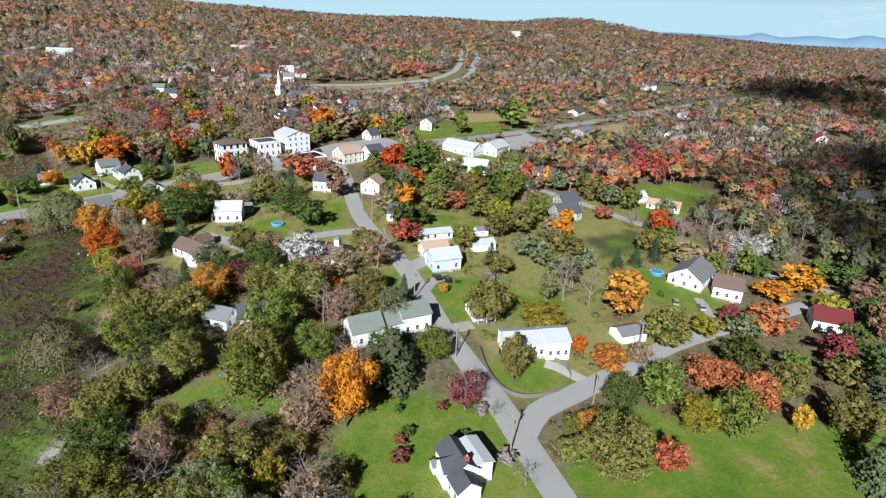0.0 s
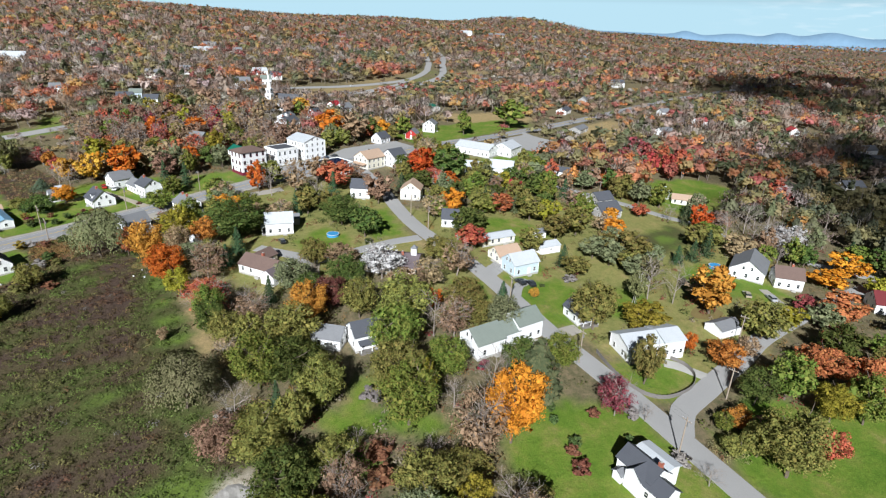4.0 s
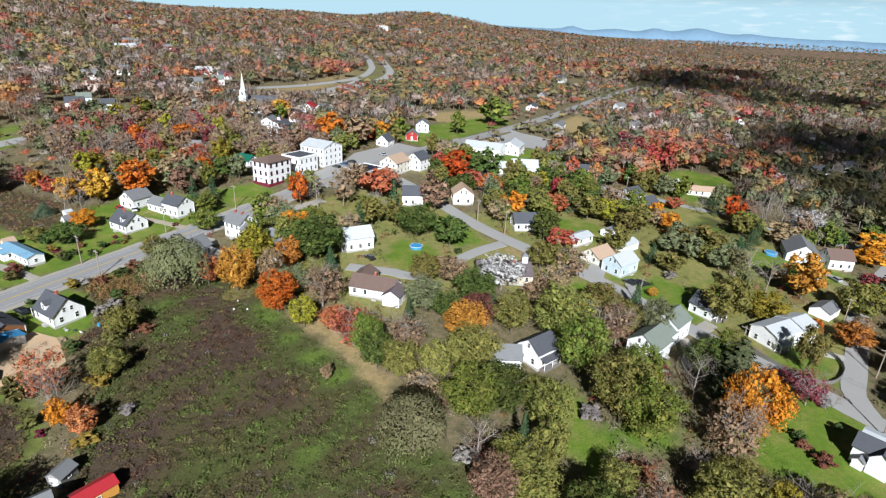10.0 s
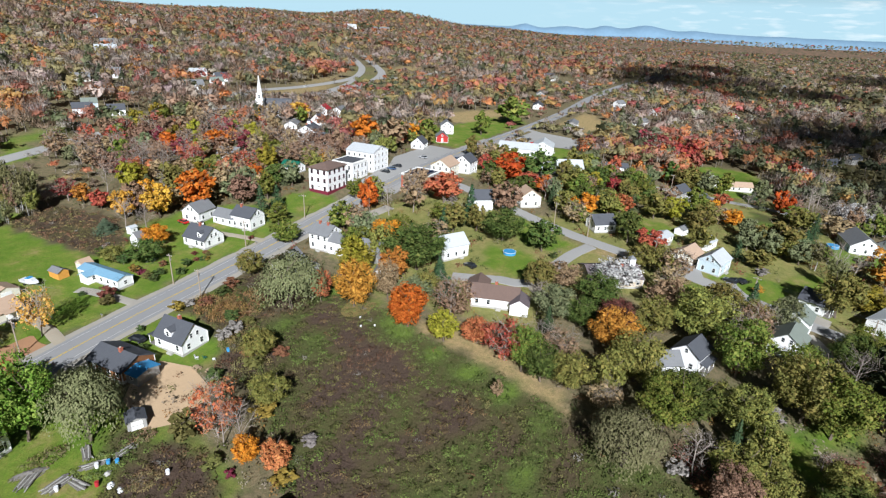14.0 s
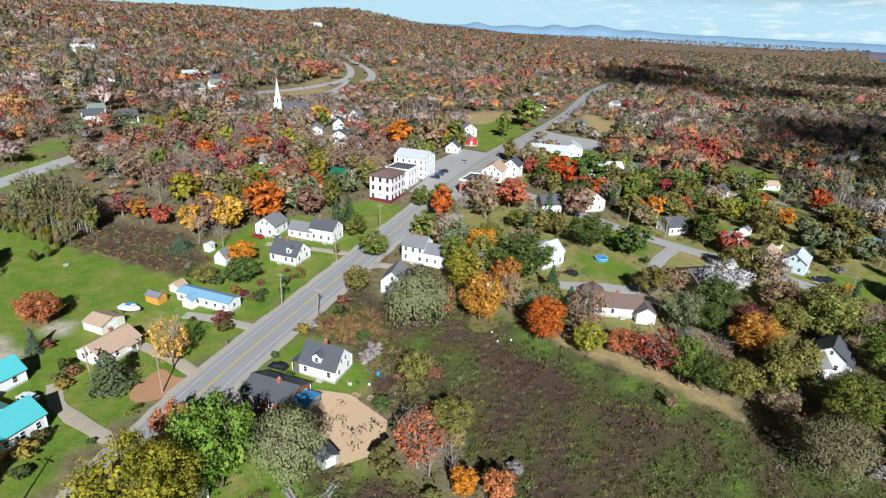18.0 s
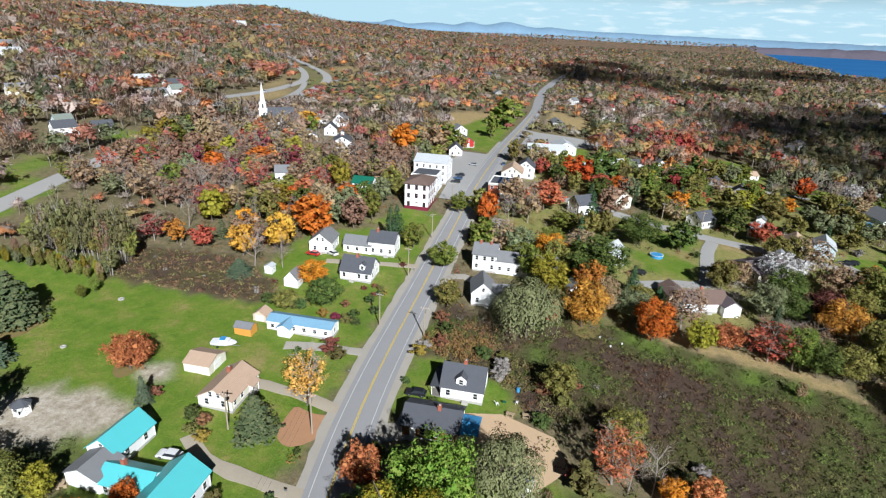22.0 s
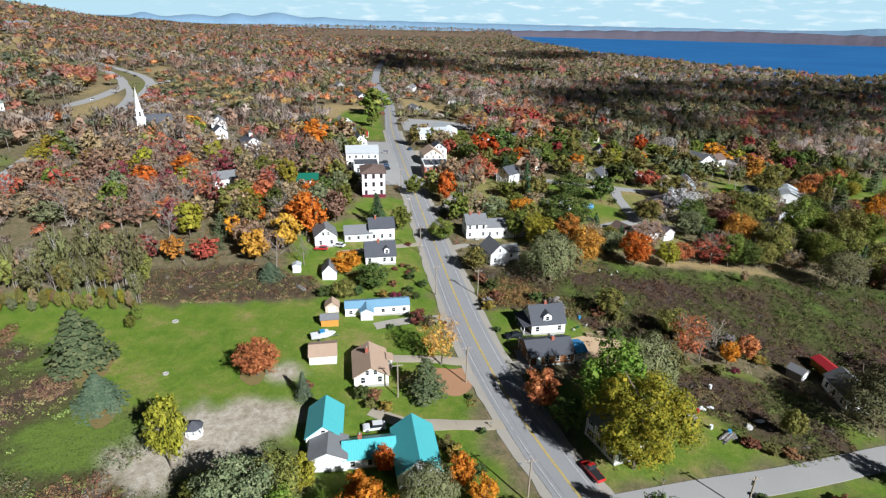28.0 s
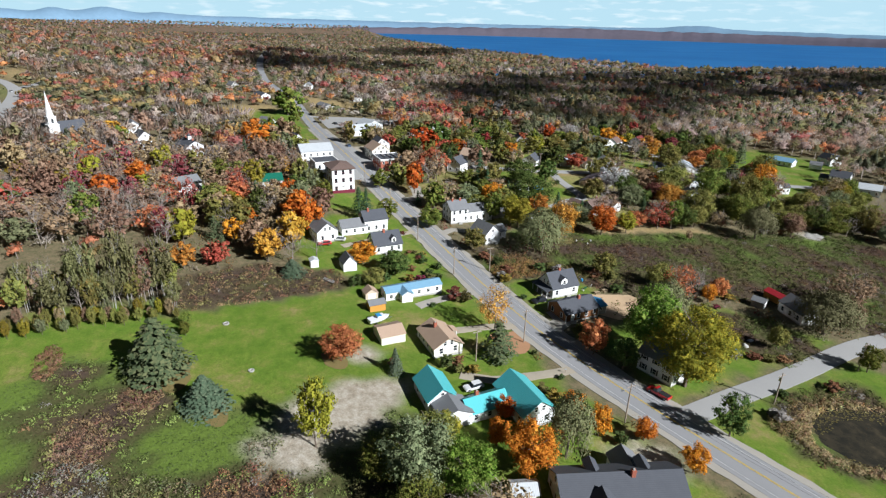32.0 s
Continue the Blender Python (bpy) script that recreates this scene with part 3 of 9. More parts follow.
def ground_material():
    m, n, l, b = mat_base("ground_cover", 0.95, 0, 0.15)
    z = n.new("ShaderNodeAttribute")
    z.attribute_name = "zone"
    sp = n.new("ShaderNodeSeparateColor")
    l.new(z.outputs["Color"], sp.inputs[0])
    dry, crim = n.new("ShaderNodeAttribute"), n.new("ShaderNodeAttribute")
    dry.attribute_name, crim.attribute_name = "dry", "crimson"
    big, mid, small, tiny = nz(n, l, 0.035, 4), nz(n, l, 0.11, 5, 0.7), nz(n, l, 0.6, 6, 0.72), nz(n, l, 3.0, 6, 0.75)
    floor = ramp(n, l, small, ((0.3, (0.072, 0.076, 0.035)), (0.5, (0.132, 0.110, 0.062)), (0.7, (0.195, 0.148, 0.088))))
    lawn = ramp(n, l, mid, ((0.3, (0.05, 0.108, 0.010)), (0.46, (0.085, 0.142, 0.017)), (0.57, (0.13, 0.155, 0.03)), (0.68, (0.23, 0.175, 0.075))))
    lawn = mix(n, l, 1.0, lawn, (1.2, 1.15, 1.25), "MULTIPLY")
    lawn = mix(n, l, 0.35, lawn, ramp(n, l, small, ((0.3, (0.045, 0.10, 0.010)), (0.7, (0.14, 0.19, 0.026)))))
    wt = n.new("ShaderNodeAttribute")
    wt.attribute_name = "wet"
    damp = mth(n, l, "ADD", wt.outputs["Fac"], mth(n, l, "MULTIPLY", mth(n, l, "SUBTRACT", small, 0.5), 0.5))
    wild = ramp(n, l, damp, ((0.12, (0.066, 0.045, 0.034)), (0.34, (0.072, 0.056, 0.031)), (0.52, (0.070, 0.064, 0.027)), (0.70, (0.066, 0.076, 0.024)), (0.93, (0.098, 0.145, 0.026))))
    dirt = ramp(n, l, small, ((0.3, (0.21, 0.17, 0.12)), (0.5, (0.33, 0.29, 0.23)), (0.7, (0.43, 0.39, 0.33))))
    dryc = ramp(n, l, small, ((0.3, (0.18, 0.155, 0.065)), (0.7, (0.36, 0.25, 0.13))))
    vor = n.new("ShaderNodeTexVoronoi")
    vor.inputs["Scale"].default_value = 0.11
    tc = n.new("ShaderNodeTexCoord")
    l.new(tc.outputs["Object"], vor.inputs["Vector"])
    hue = n.new("ShaderNodeSeparateColor")
    l.new(vor.outputs["Color"], hue.inputs[0])
    canopy = ramp(n, l, mth(n, l, "ADD", mth(n, l, "MULTIPLY", hue.outputs[0], 0.6), mth(n, l, "MULTIPLY", big, 0.45)), ((0.15, (0.05, 0.055, 0.032)), (0.4, (0.11, 0.09, 0.06)), (0.6, (0.17, 0.11, 0.075)), (0.85, (0.21, 0.12, 0.08))))
    c = mix(n, l, dry.outputs["Fac"], floor, dryc)
    c = mix(n, l, sp.outputs[0], c, lawn)
    c = mix(n, l, sp.outputs[1], c, wild)
    c = mix(n, l, sp.outputs[2], c, dirt)
    c = mix(n, l, crim.outputs["Fac"], c, ramp(n, l, mid, ((0.3, (0.15, 0.025, 0.03)), (0.7, (0.22, 0.06, 0.05)))))
    c = mix(n, l, z.outputs["Alpha"], c, canopy)
    c = mix(n, l, 0.6, c, ramp(n, l, tiny, ((0.3, (0.3, 0.3, 0.3)), (0.7, (1.0, 1.0, 1.0)))), "MULTIPLY")
    l.new(mix(n, l, 1.0, c, (1.42, 1.42, 1.42), "MULTIPLY"), b.inputs["Base Color"])
    bump(n, l, b, mth(n, l, "ADD", small, mth(n, l, "MULTIPLY", tiny, 0.3)), 0.7, 0.35)
    return m


ground_me.materials.append(ground_material())
tagged(new("ground", ground_me), "rolling ground of lawns, scrub, leaf litter and fields", "ground", kind="structure")

# lake
m, n, l, b = mat_base("lake_water", 0.55, 0, 0.12)
l.new(ramp(n, l, nz(n, l, 0.004, 3), ((0.35, (0.014, 0.105, 0.28)), (0.65, (0.022, 0.135, 0.33)))), b.inputs["Base Color"])
bump(n, l, b, nz(n, l, 0.15, 4), 0.5, 0.6)
LAKEM = m
lv, lf = [], []
for k in range(33):
    a = radians(100 + 2.5 * k)
    for d in (900, 5050):
        lv.append((-125 + d * math.sin(a), 335 + d * math.cos(a), LAKE_Z))
    if k:
        lf.append((2 * k - 2, 2 * k - 1, 2 * k + 1, 2 * k))
tagged(link("water", lv, lf, LAKEM), "wide blue lake beyond the autumn woods", "lake", kind="structure")

# pond
m, n, l, b = mat_base("pond_water", 0.12, 0, 0.5)
l.new(ramp(n, l, nz(n, l, 0.4, 4), ((0.35, (0.022, 0.021, 0.016)), (0.6, (0.045, 0.038, 0.025)), (0.75, (0.075, 0.06, 0.038)))), b.inputs["Base Color"])
pv = [(-78 + 10.8 * math.cos(a), 215 + 15.0 * math.sin(a), gz(-78, 215) + 0.6) for a in np.linspace(0, 2 * math.pi, 40)[:-1]]
tagged(link("water", pv, [tuple(range(39))], m), "small brown farm pond with lily pads", "pond", kind="structure")


# distant ridges
def ridge(name, label, az0, az1, dist, height, mat, seed, rough=0.25):
    rng = np.random.default_rng(seed)
    v, f = [], []
    az = np.arange(az0, az1 + 0.01, 0.12)
    w = np.interp(az, np.linspace(az0, az1, 90), rng.random(90))
    w2 = np.interp(az, np.linspace(az0, az1, 400), rng.random(400))
    for k, a in enumerate(az):
        top = 75 + dist * math.tan(radians(float(height(a)) + rough * (w[k] - 0.5) * 0.5 + 0.02 * (w2[k] - 0.5)))
        s, c = math.sin(radians(a)), math.cos(radians(a))
        for dd, zz in ((dist - 130, -70), (dist - 75, top * 0.5), (dist, top), (dist + 120, top * 0.6)):
            v.append((-70 + dd * s, 190 + dd * c, zz))
        if k:
            f += [(4 * k - 4 + i, 4 * k - 3 + i, 4 * k + 1 + i, 4 * k + i) for i in range(3)]
    ob = link(name, v, f, mat)
    for p in ob.data.polygons:
        p.use_smooth = True
    return tagged(ob, label, "hills", kind="structure")


# The haze of distance is painted into this blue base colour.
HILLHAZE = surf("haze_tinted_hills", (0.165, 0.265, 0.36), (0.13, 0.22, 0.31), 0.004, 0.03, 1.0, relief=0, spec=0.0)
# Brown-mauve woods, with bluish distance haze mixed into the colour.
HILLNEAR = surf("haze_tinted_wooded_shore", (0.125, 0.105, 0.13), (0.085, 0.09, 0.115), 0.004, 0.03, 1.0, relief=0, spec=0.0)


def far_height(a):
    e = np.interp(a, (50, 62, 66, 72, 78, 83, 88, 93, 100, 110, 125, 140, 150, 170), (0.0, 0.28, 0.3, 0.2, 0.3, 0.4, 0.35, 0.3, 0.25, 0.2, 0.2, 0.15, 0.05, 0.1))
    for c, w, q in ((72.5, 0.9, 0.35), (76.5, 1.5, 0.2), (80.0, 1.0, 0.3), (83.6, 1.7, 0.38), (88, 1.2, 0.15), (137, 2.5, 0.3)):
        e += q * math.exp(-(((a - c) / w) ** 2))
    return e


def shore_height(a):
    e = np.interp(a, (92, 98, 104, 112, 118, 126, 132, 140, 150, 172), (-1.0, -0.6, -0.4, -0.22, -0.12, 0.02, -0.05, -0.15, -0.25, -0.25))
    return e


ridge("backdrop", "mountains on the horizon with haze painted into their blue", 52, 168, 4950, far_height, HILLHAZE, 3, 0.12)
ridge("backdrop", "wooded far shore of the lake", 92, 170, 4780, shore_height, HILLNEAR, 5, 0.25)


# ---------------------------------------------------------------- roads
def spline(pts, step=3.0):
    out = []
    p = [Vector((*q, 0)) for q in pts]
    p = [p[0] * 2 - p[1]] + p + [p[-1] * 2 - p[-2]]
    for i in range(1, len(p) - 2):
        n_ = max(2, int((p[i + 1] - p[i]).length / step))
        for k in range(n_):
            t = k / n_
            out.append(0.5 * ((2 * p[i]) + (p[i + 1] - p[i - 1]) * t + (2 * p[i - 1] - 5 * p[i] + 4 * p[i + 1] - p[i + 2]) * t * t + (3 * p[i] - p[i - 1] - 3 * p[i + 1] + p[i + 2]) * t ** 3))
    out.append(p[-2])
    return out


ROADS = []


def ribbon(name, label, pts, width, mat, lift=0.16, offset=0.0, category="road", rough_edge=0.0, keep=True, step=3.0, parent=None):
    c = spline(pts, step)
    v, f = [], []
    n_ = 5 if width > 2 else 2
    rnd = random.Random(len(c))
    for i, q in enumerate(c):
        d = (c[min(i + 1, len(c) - 1)] - c[max(i - 1, 0)]).normalized()
        s = Vector((-d.y, d.x, 0))
        e0, e1 = (rnd.uniform(-rough_edge, rough_edge) for _ in range(2))
        rows = [offset - width / 2 + e0 + (width + e1 - e0) * k / (n_ - 1) for k in range(n_)]
        ws = [q + s * r for r in rows]
        zs = [gz(w.x, w.y) + lift + (0.05 * (1 - (r * 2 / width) ** 2) if n_ == 5 else 0) for w, r in zip(ws, rows)]
        if n_ == 5:
            ws, zs = [ws[0]] + ws + [ws[-1]], [zs[0] - 0.5] + zs + [zs[-1] - 0.5]
        v += [(w.x, w.y, z) for w, z in zip(ws, zs)]
        m_ = len(ws)
        if i:
            f += [(i * m_ - m_ + k, i * m_ - m_ + k + 1, i * m_ + k + 1, i * m_ + k)[::-1] for k in range(m_ - 1)]
    if keep:
        ROADS.append(([(q.x, q.y) for q in c], width))
    ob = link(name, v, f, mat, parent)
    return ob if parent else tagged(ob, label, category, kind="structure")


MAIN = [(-190, 222), (-140, 233), (-100, 242), (-67, 249.5), (-36, 255.5), (-3, 258.3), (49, 258.6), (94, 258.6), (157, 258), (249, 255), (320, 250), (391, 246), (551, 246), (760, 222), (1000, 180), (1230, 150)]
ribbon("road", "sandy gravel shoulder along the main street", MAIN[:10], 12.6, SHOULDER, 0.10, 0, "shoulder", 0.35)
main_road = ribbon("road", "two-lane main street of worn grey asphalt", MAIN, 8.8, ASPHALT, 0.16)
for o in (-0.13, 0.13):
    ribbon("centre_line", "", MAIN[:12], 0.14, YPAINT, 0.235, o, keep=False, parent=main_road)
for o in (-3.25, 3.25):
    ribbon("edge_line", "", MAIN[:12], 0.12, WPAINT, 0.215, o, keep=False, parent=main_road)
SECOND = [(44, -40), (58, 8), (66, 30), (72, 45), (80, 65), (85, 80), (89.5, 94), (96, 110), (102, 125), (107, 140), (112, 160), (117, 175), (124, 190), (133, 207), (145, 232), (152, 254)]
ribbon("road", "narrow pale asphalt side street past the houses", SECOND, 6.2, ASPHALT2, 0.17)
ribbon("road", "asphalt lane branching off the side street", [(78, 56), (86, 58.5), (96, 57.5), (106, 56.5), (120, 55), (135, 54), (155, 50), (175, 45), (205, 36)], 5.4, ASPHALT2, 0.15)
ribbon("road", "curving residential lane of pale asphalt", [(109, 163), (98, 167), (84, 170), (70, 173.5), (68, 182), (65, 190), (63, 196)], 4.6, ASPHALT2, 0.15)
ribbon("road", "unpaved track through the yards", [(70, 173), (65, 167), (62, 157), (59, 146)], 3.4, GRAVEL, 0.12, 0, "track", 0.3)
ribbon("road", "pale asphalt lane beside the pond", [(-61, 252), (-60, 240), (-59, 228), (-58, 209), (-55.5, 182), (-56, 165), (-60, 130), (-75, 80)], 5.6, ASPHALT2, 0.15)
ribbon("road", "back street of pale asphalt through gardens", [(196, 207), (203, 190), (211, 168), (215, 148), (217, 130), (217, 115), (219, 99), (214, 82), (216, 40), (235, -20)], 4.8, ASPHALT2, 0.14)
ribbon("road", "lane linking the store lot and back street", [(302, 250), (294, 226), (291, 190), (300, 150)], 5.0, ASPHALT2, 0.13)
ribbon("road", "highway carriageway curving up the hill", [(-200, 372), (-60, 394), (50, 412), (150, 424), (236, 434), (313, 440), (382, 446), (420, 452), (447, 461), (470, 474), (497, 497), (535, 532), (610, 600), (690, 690)], 8.5, ASPHALT2, 0.25)
ribbon("road", "highway carriageway running down to the overpass", [(150, 520), (205, 486), (242, 473), (280, 471), (321, 468), (375, 468), (410, 471), (440, 482), (472, 501), (490, 516), (530, 552), (600, 625), (676, 705)], 7.5, ASPHALT2, 0.3)
ribbon("road", "slip road joining the two carriageways", [(300, 440), (340, 447), (375, 455), (400, 464), (425, 475)], 5.0, ASPHALT2, 0.22)
ribbon("road", "side road leaving the highway junction", [(425, 454), (452, 444), (490, 437), (560, 430)], 5.0, ASPHALT2, 0.22)


def patch(name, label, poly, mat, lift=0.2, category="pavement"):
    """Paving laid over the ground as one sheet with a skirt."""
    bm = bmesh.new()
    pl = np.array(poly, float)
    a0, a1 = pl, np.roll(pl, -1, 0)
    st = 0.8
    lo, hi = pl.min(0) - st, pl.max(0) + st
    gx, gy = np.arange(lo[0], hi[0] + st, st), np.arange(lo[1], hi[1] + st, st)
    X, Y = np.meshgrid(gx, gy)
    ins = inside(poly, X, Y)
    # corners past the edge are drawn back onto it
    d = a1 - a0
    t_ = np.clip(((X[..., None] - a0[:, 0]) * d[:, 0] + (Y[..., None] - a0[:, 1]) * d[:, 1]) / (d ** 2).sum(1), 0, 1)
    qx, qy = a0[:, 0] + t_ * d[:, 0], a0[:, 1] + t_ * d[:, 1]
    k = ((qx - X[..., None]) ** 2 + (qy - Y[..., None]) ** 2).argmin(-1)[..., None]
    X = np.where(ins, X, np.take_along_axis(qx, k, -1)[..., 0])
    Y = np.where(ins, Y, np.take_along_axis(qy, k, -1)[..., 0])
    Z = ground_z(X, Y) + lift
    vs = {}
    for j in range(len(gy) - 1):
        for i in range(len(gx) - 1):
            cell = ((j, i), (j, i + 1), (j + 1, i + 1), (j + 1, i))
            if any(ins[c] for c in cell):
                f = []
                for c in cell:
                    if c not in vs:
                        vs[c] = bm.verts.new((X[c], Y[c], Z[c]))
                    f.append(vs[c])
                bm.faces.new(f)
    bmesh.ops.remove_doubles(bm, verts=bm.verts, dist=0.01)
    me = bpy.data.meshes.new(name)
    bm.to_mesh(me)
    bm.free()
    me.materials.append(mat)
    PAVED.append(poly)
    return tagged(new(name, me), label, category, kind="structure")


PAVED = []
LITTER_ORANGE = surf("orange_fallen_leaves", (0.40, 0.21, 0.12), (0.26, 0.16, 0.08), 0.5, 3, 0.95, relief=0.4)
LITTER = surf("fallen_leaf_litter", (0.21, 0.145, 0.06), (0.11, 0.115, 0.03), 0.6, 3, 0.95, relief=0.4)
SAND = surf("tan_sand", (0.52, 0.37, 0.23), (0.42, 0.30, 0.19), 0.3, 3, 0.95, relief=0.3)
patch("sand_lot", "bare tan sand lot beside the log house", [(-9, 237), (-7, 229), (-11, 218), (-19, 215), (-26, 221), (-22, 232), (-17, 236)], SAND, 0.1, "sand")
for lb, c, rx, ry in (("carpet of orange fallen leaves by the road", (-22, 267), 5, 5.5), ("fallen leaves under the red maple", (-15.5, 311), 4, 3.5), ("fallen leaves under an orange maple", (34, 211), 5, 5), ("fallen needles under the great pine", (-11, 344.5), 5, 4), ("fallen needles under the blue spruce", (-26, 337.5), 4, 3), ("fallen leaves behind the farmhouse", (73, 233), 8, 6), ("fallen leaves around the hall yard", (100, 246), 7, 5), ("fallen leaves under a gold maple", (139, 70), 6, 5)):
    patch("leaf_litter", lb, [(c[0] + rx * (1 + 0.25 * math.sin(3 * k + rx)) * math.cos(k), c[1] + ry * (1 + 0.25 * math.cos(2 * k)) * math.sin(k)) for k in np.linspace(0, 6.1, 24)], LITTER_ORANGE if "carpet" in lb else LITTER, 0.09, "leaf litter")
PAVED.clear()
patch("pavement", "asphalt parking forecourt in front of the village stores", [(118, 262), (206, 261), (206, 277), (168, 279), (150, 272), (118, 271)], ASPHALT2)
patch("pavement", "large asphalt lot beside the white store", [(250, 247), (300, 244), (300, 214), (292, 186), (274, 192), (262, 222)], ASPHALT2)
patch("pavement", "asphalt apron by the brick store", [(118, 254), (186, 254), (186, 249), (118, 249)], ASPHALT2, 0.17)


def drive(pts, w=2.8, mat=GRAVEL, label="gravel driveway"):
    ribbon("driveway", label, pts, w, mat, 0.11, 0, "driveway", 0.25)


drive([(54, 263), (53, 270), (50, 283), (48, 292)], 2.8)
drive([(5, 264), (4, 274), (2, 283)], 3.0, SHOULDER, "worn earth driveway beside the mobile home")
drive([(-38, 258), (-37, 270), (-35, 280), (-31, 286)], 3.0)
drive([(-16, 262), (-14, 270), (-13, 280), (-13, 289)], 2.8)
drive([(-20, 254), (-18, 248), (-12, 247)], 5.0, SHOULDER, "sandy drive beside the log house")
drive([(104, 56), (103, 64), (101, 69)], 3.2, CONC, "pale concrete driveway")
drive([(88, 92), (92, 94), (98, 92)], 4.0, SHOULDER, "pale driveway off the side street")
drive([(104, 128), (110, 129), (115, 130)], 5.5, ASPHALT2, "short asphalt driveway to a garage")
drive([(100, 114), (106, 117), (111, 117)], 3.0, ASPHALT2, "short asphalt driveway")
drive([(84, 98), (78, 95), (70, 94)], 3.2, SHOULDER, "earth driveway behind the long white house")
drive([(162, 48), (166, 56), (172, 62)], 3.2, SHOULDER, "driveway between two houses")
drive([(50, 253), (52, 248), (50, 244)], 3.2, SHOULDER, "driveway beside the white farmhouse")
drive([(88, 254), (90, 247), (104, 243)], 5.0, SHOULDER, "leaf-strewn gravel turnout")


# ---------------------------------------------------------------- buildings
BUILT = []


def win_mesh(w, h, key=None):
    key = (round(w, 2), round(h, 2))
    if key not in WINS:
        t = 0.09
        fr = bpy.data.meshes.new("window_frame")
        v, f = boxes((-w / 2 - t, -0.06, -t, -w / 2, 0.05, h + t), (w / 2, -0.06, -t, w / 2 + t, 0.05, h + t), (-w / 2, -0.06, h, w / 2, 0.05, h + t), (-w / 2 - 0.05, -0.1, -t, w / 2 + 0.05, 0.05, 0), (-w / 2, -0.04, h / 2 - 0.03, w / 2, 0.04, h / 2 + 0.03))
        fr.from_pydata(v, [], f)
        pn = bpy.data.meshes.new("pane")
        v, f = boxes((-w / 2, -0.015, 0, w / 2, 0.03, h))
        pn.from_pydata(v, [], f)
        pn.materials.append(GLASS)
        WINS[key] = (fr, pn, {})
    return WINS[key]


WINS = {}


def window(parent, m, w=0.9, h=1.4, trim=None):
    fr, pn, by = win_mesh(w, h)
    trim = trim or TRIM
    if trim.name not in by:
        by[trim.name] = fr.copy()
        by[trim.name].materials.append(trim)
    o = share("window", by[trim.name], parent, m)
    share("pane", pn, o)
    return o


def door(parent, m, w=0.95, h=2.05, mat=None):
    v, f = boxes((-w / 2, -0.05, 0, w / 2, 0.03, h))
    d = link("door", v, f, mat or TRIM, parent, m=m)
    v, f = boxes((-w / 2 - 0.12, -0.03, 0, -w / 2, 0.04, h + 0.12), (w / 2, -0.03, 0, w / 2 + 0.12, 0.04, h + 0.12), (-w / 2, -0.03, h, w / 2, 0.04, h + 0.12))
    link("door_frame", v, f, TRIM, d)
    return d


def gable_roof(parent, L, W, eave, rise, mat, over=0.4, th=0.16, name="roof", x0=0.0, y0=0.0):
    """Two slopes with thickness and overhang, ridge along x."""
    k = rise / (W / 2)
    a, e = L / 2 + over, W / 2 + over
    ze = eave - k * over
    v = []
    for x in (-a, a):
        v += [(x0 + x, y0 - e, ze), (x0 + x, y0, eave + rise), (x0 + x, y0 + e, ze), (x0 + x, y0 + e, ze + th), (x0 + x, y0, eave + rise + th), (x0 + x, y0 - e, ze + th)]
    f = [(0, 1, 4, 5), (1, 2, 3, 4), (6, 11, 10, 7), (7, 10, 9, 8), (5, 4, 10, 11), (4, 3, 9, 10), (0, 6, 7, 1), (1, 7, 8, 2), (0, 5, 11, 6), (2, 8, 9, 3)]
    return link(name, v, f, mat, parent)


def gable_walls(parent, L, W, eave, rise, mat, base=-0.8, name="wall", x0=0.0, y0=0.0):
    a, e = L / 2, W / 2
    v = []
    for x in (-a, a):
        v += [(x0 + x, y0 - e, base), (x0 + x, y0 + e, base), (x0 + x, y0 + e, eave), (x0 + x, y0, eave + rise), (x0 + x, y0 - e, eave)]
    f = [(0, 4, 3, 2, 1), (5, 6, 7, 8, 9), (0, 5, 9, 4), (1, 2, 7, 6), (2, 3, 8, 7), (4, 9, 8, 3), (0, 1, 6, 5)]
    return link(name, v, f, mat, parent)


def chimney(parent, x, y, z0, z1, mat=None, s=0.35):
    v, f = boxes((x - s, y - s, z0, x + s, y + s, z1), (x - s - 0.06, y - s - 0.06, z1 - 0.2, x + s + 0.06, y + s + 0.06, z1 - 0.05))
    c = link("chimney", v, f, mat or BRICK, parent)
    link("flue", *boxes((x - 0.15, y - 0.15, z1, x + 0.15, y + 0.15, z1 + 0.25)), CONC, c)


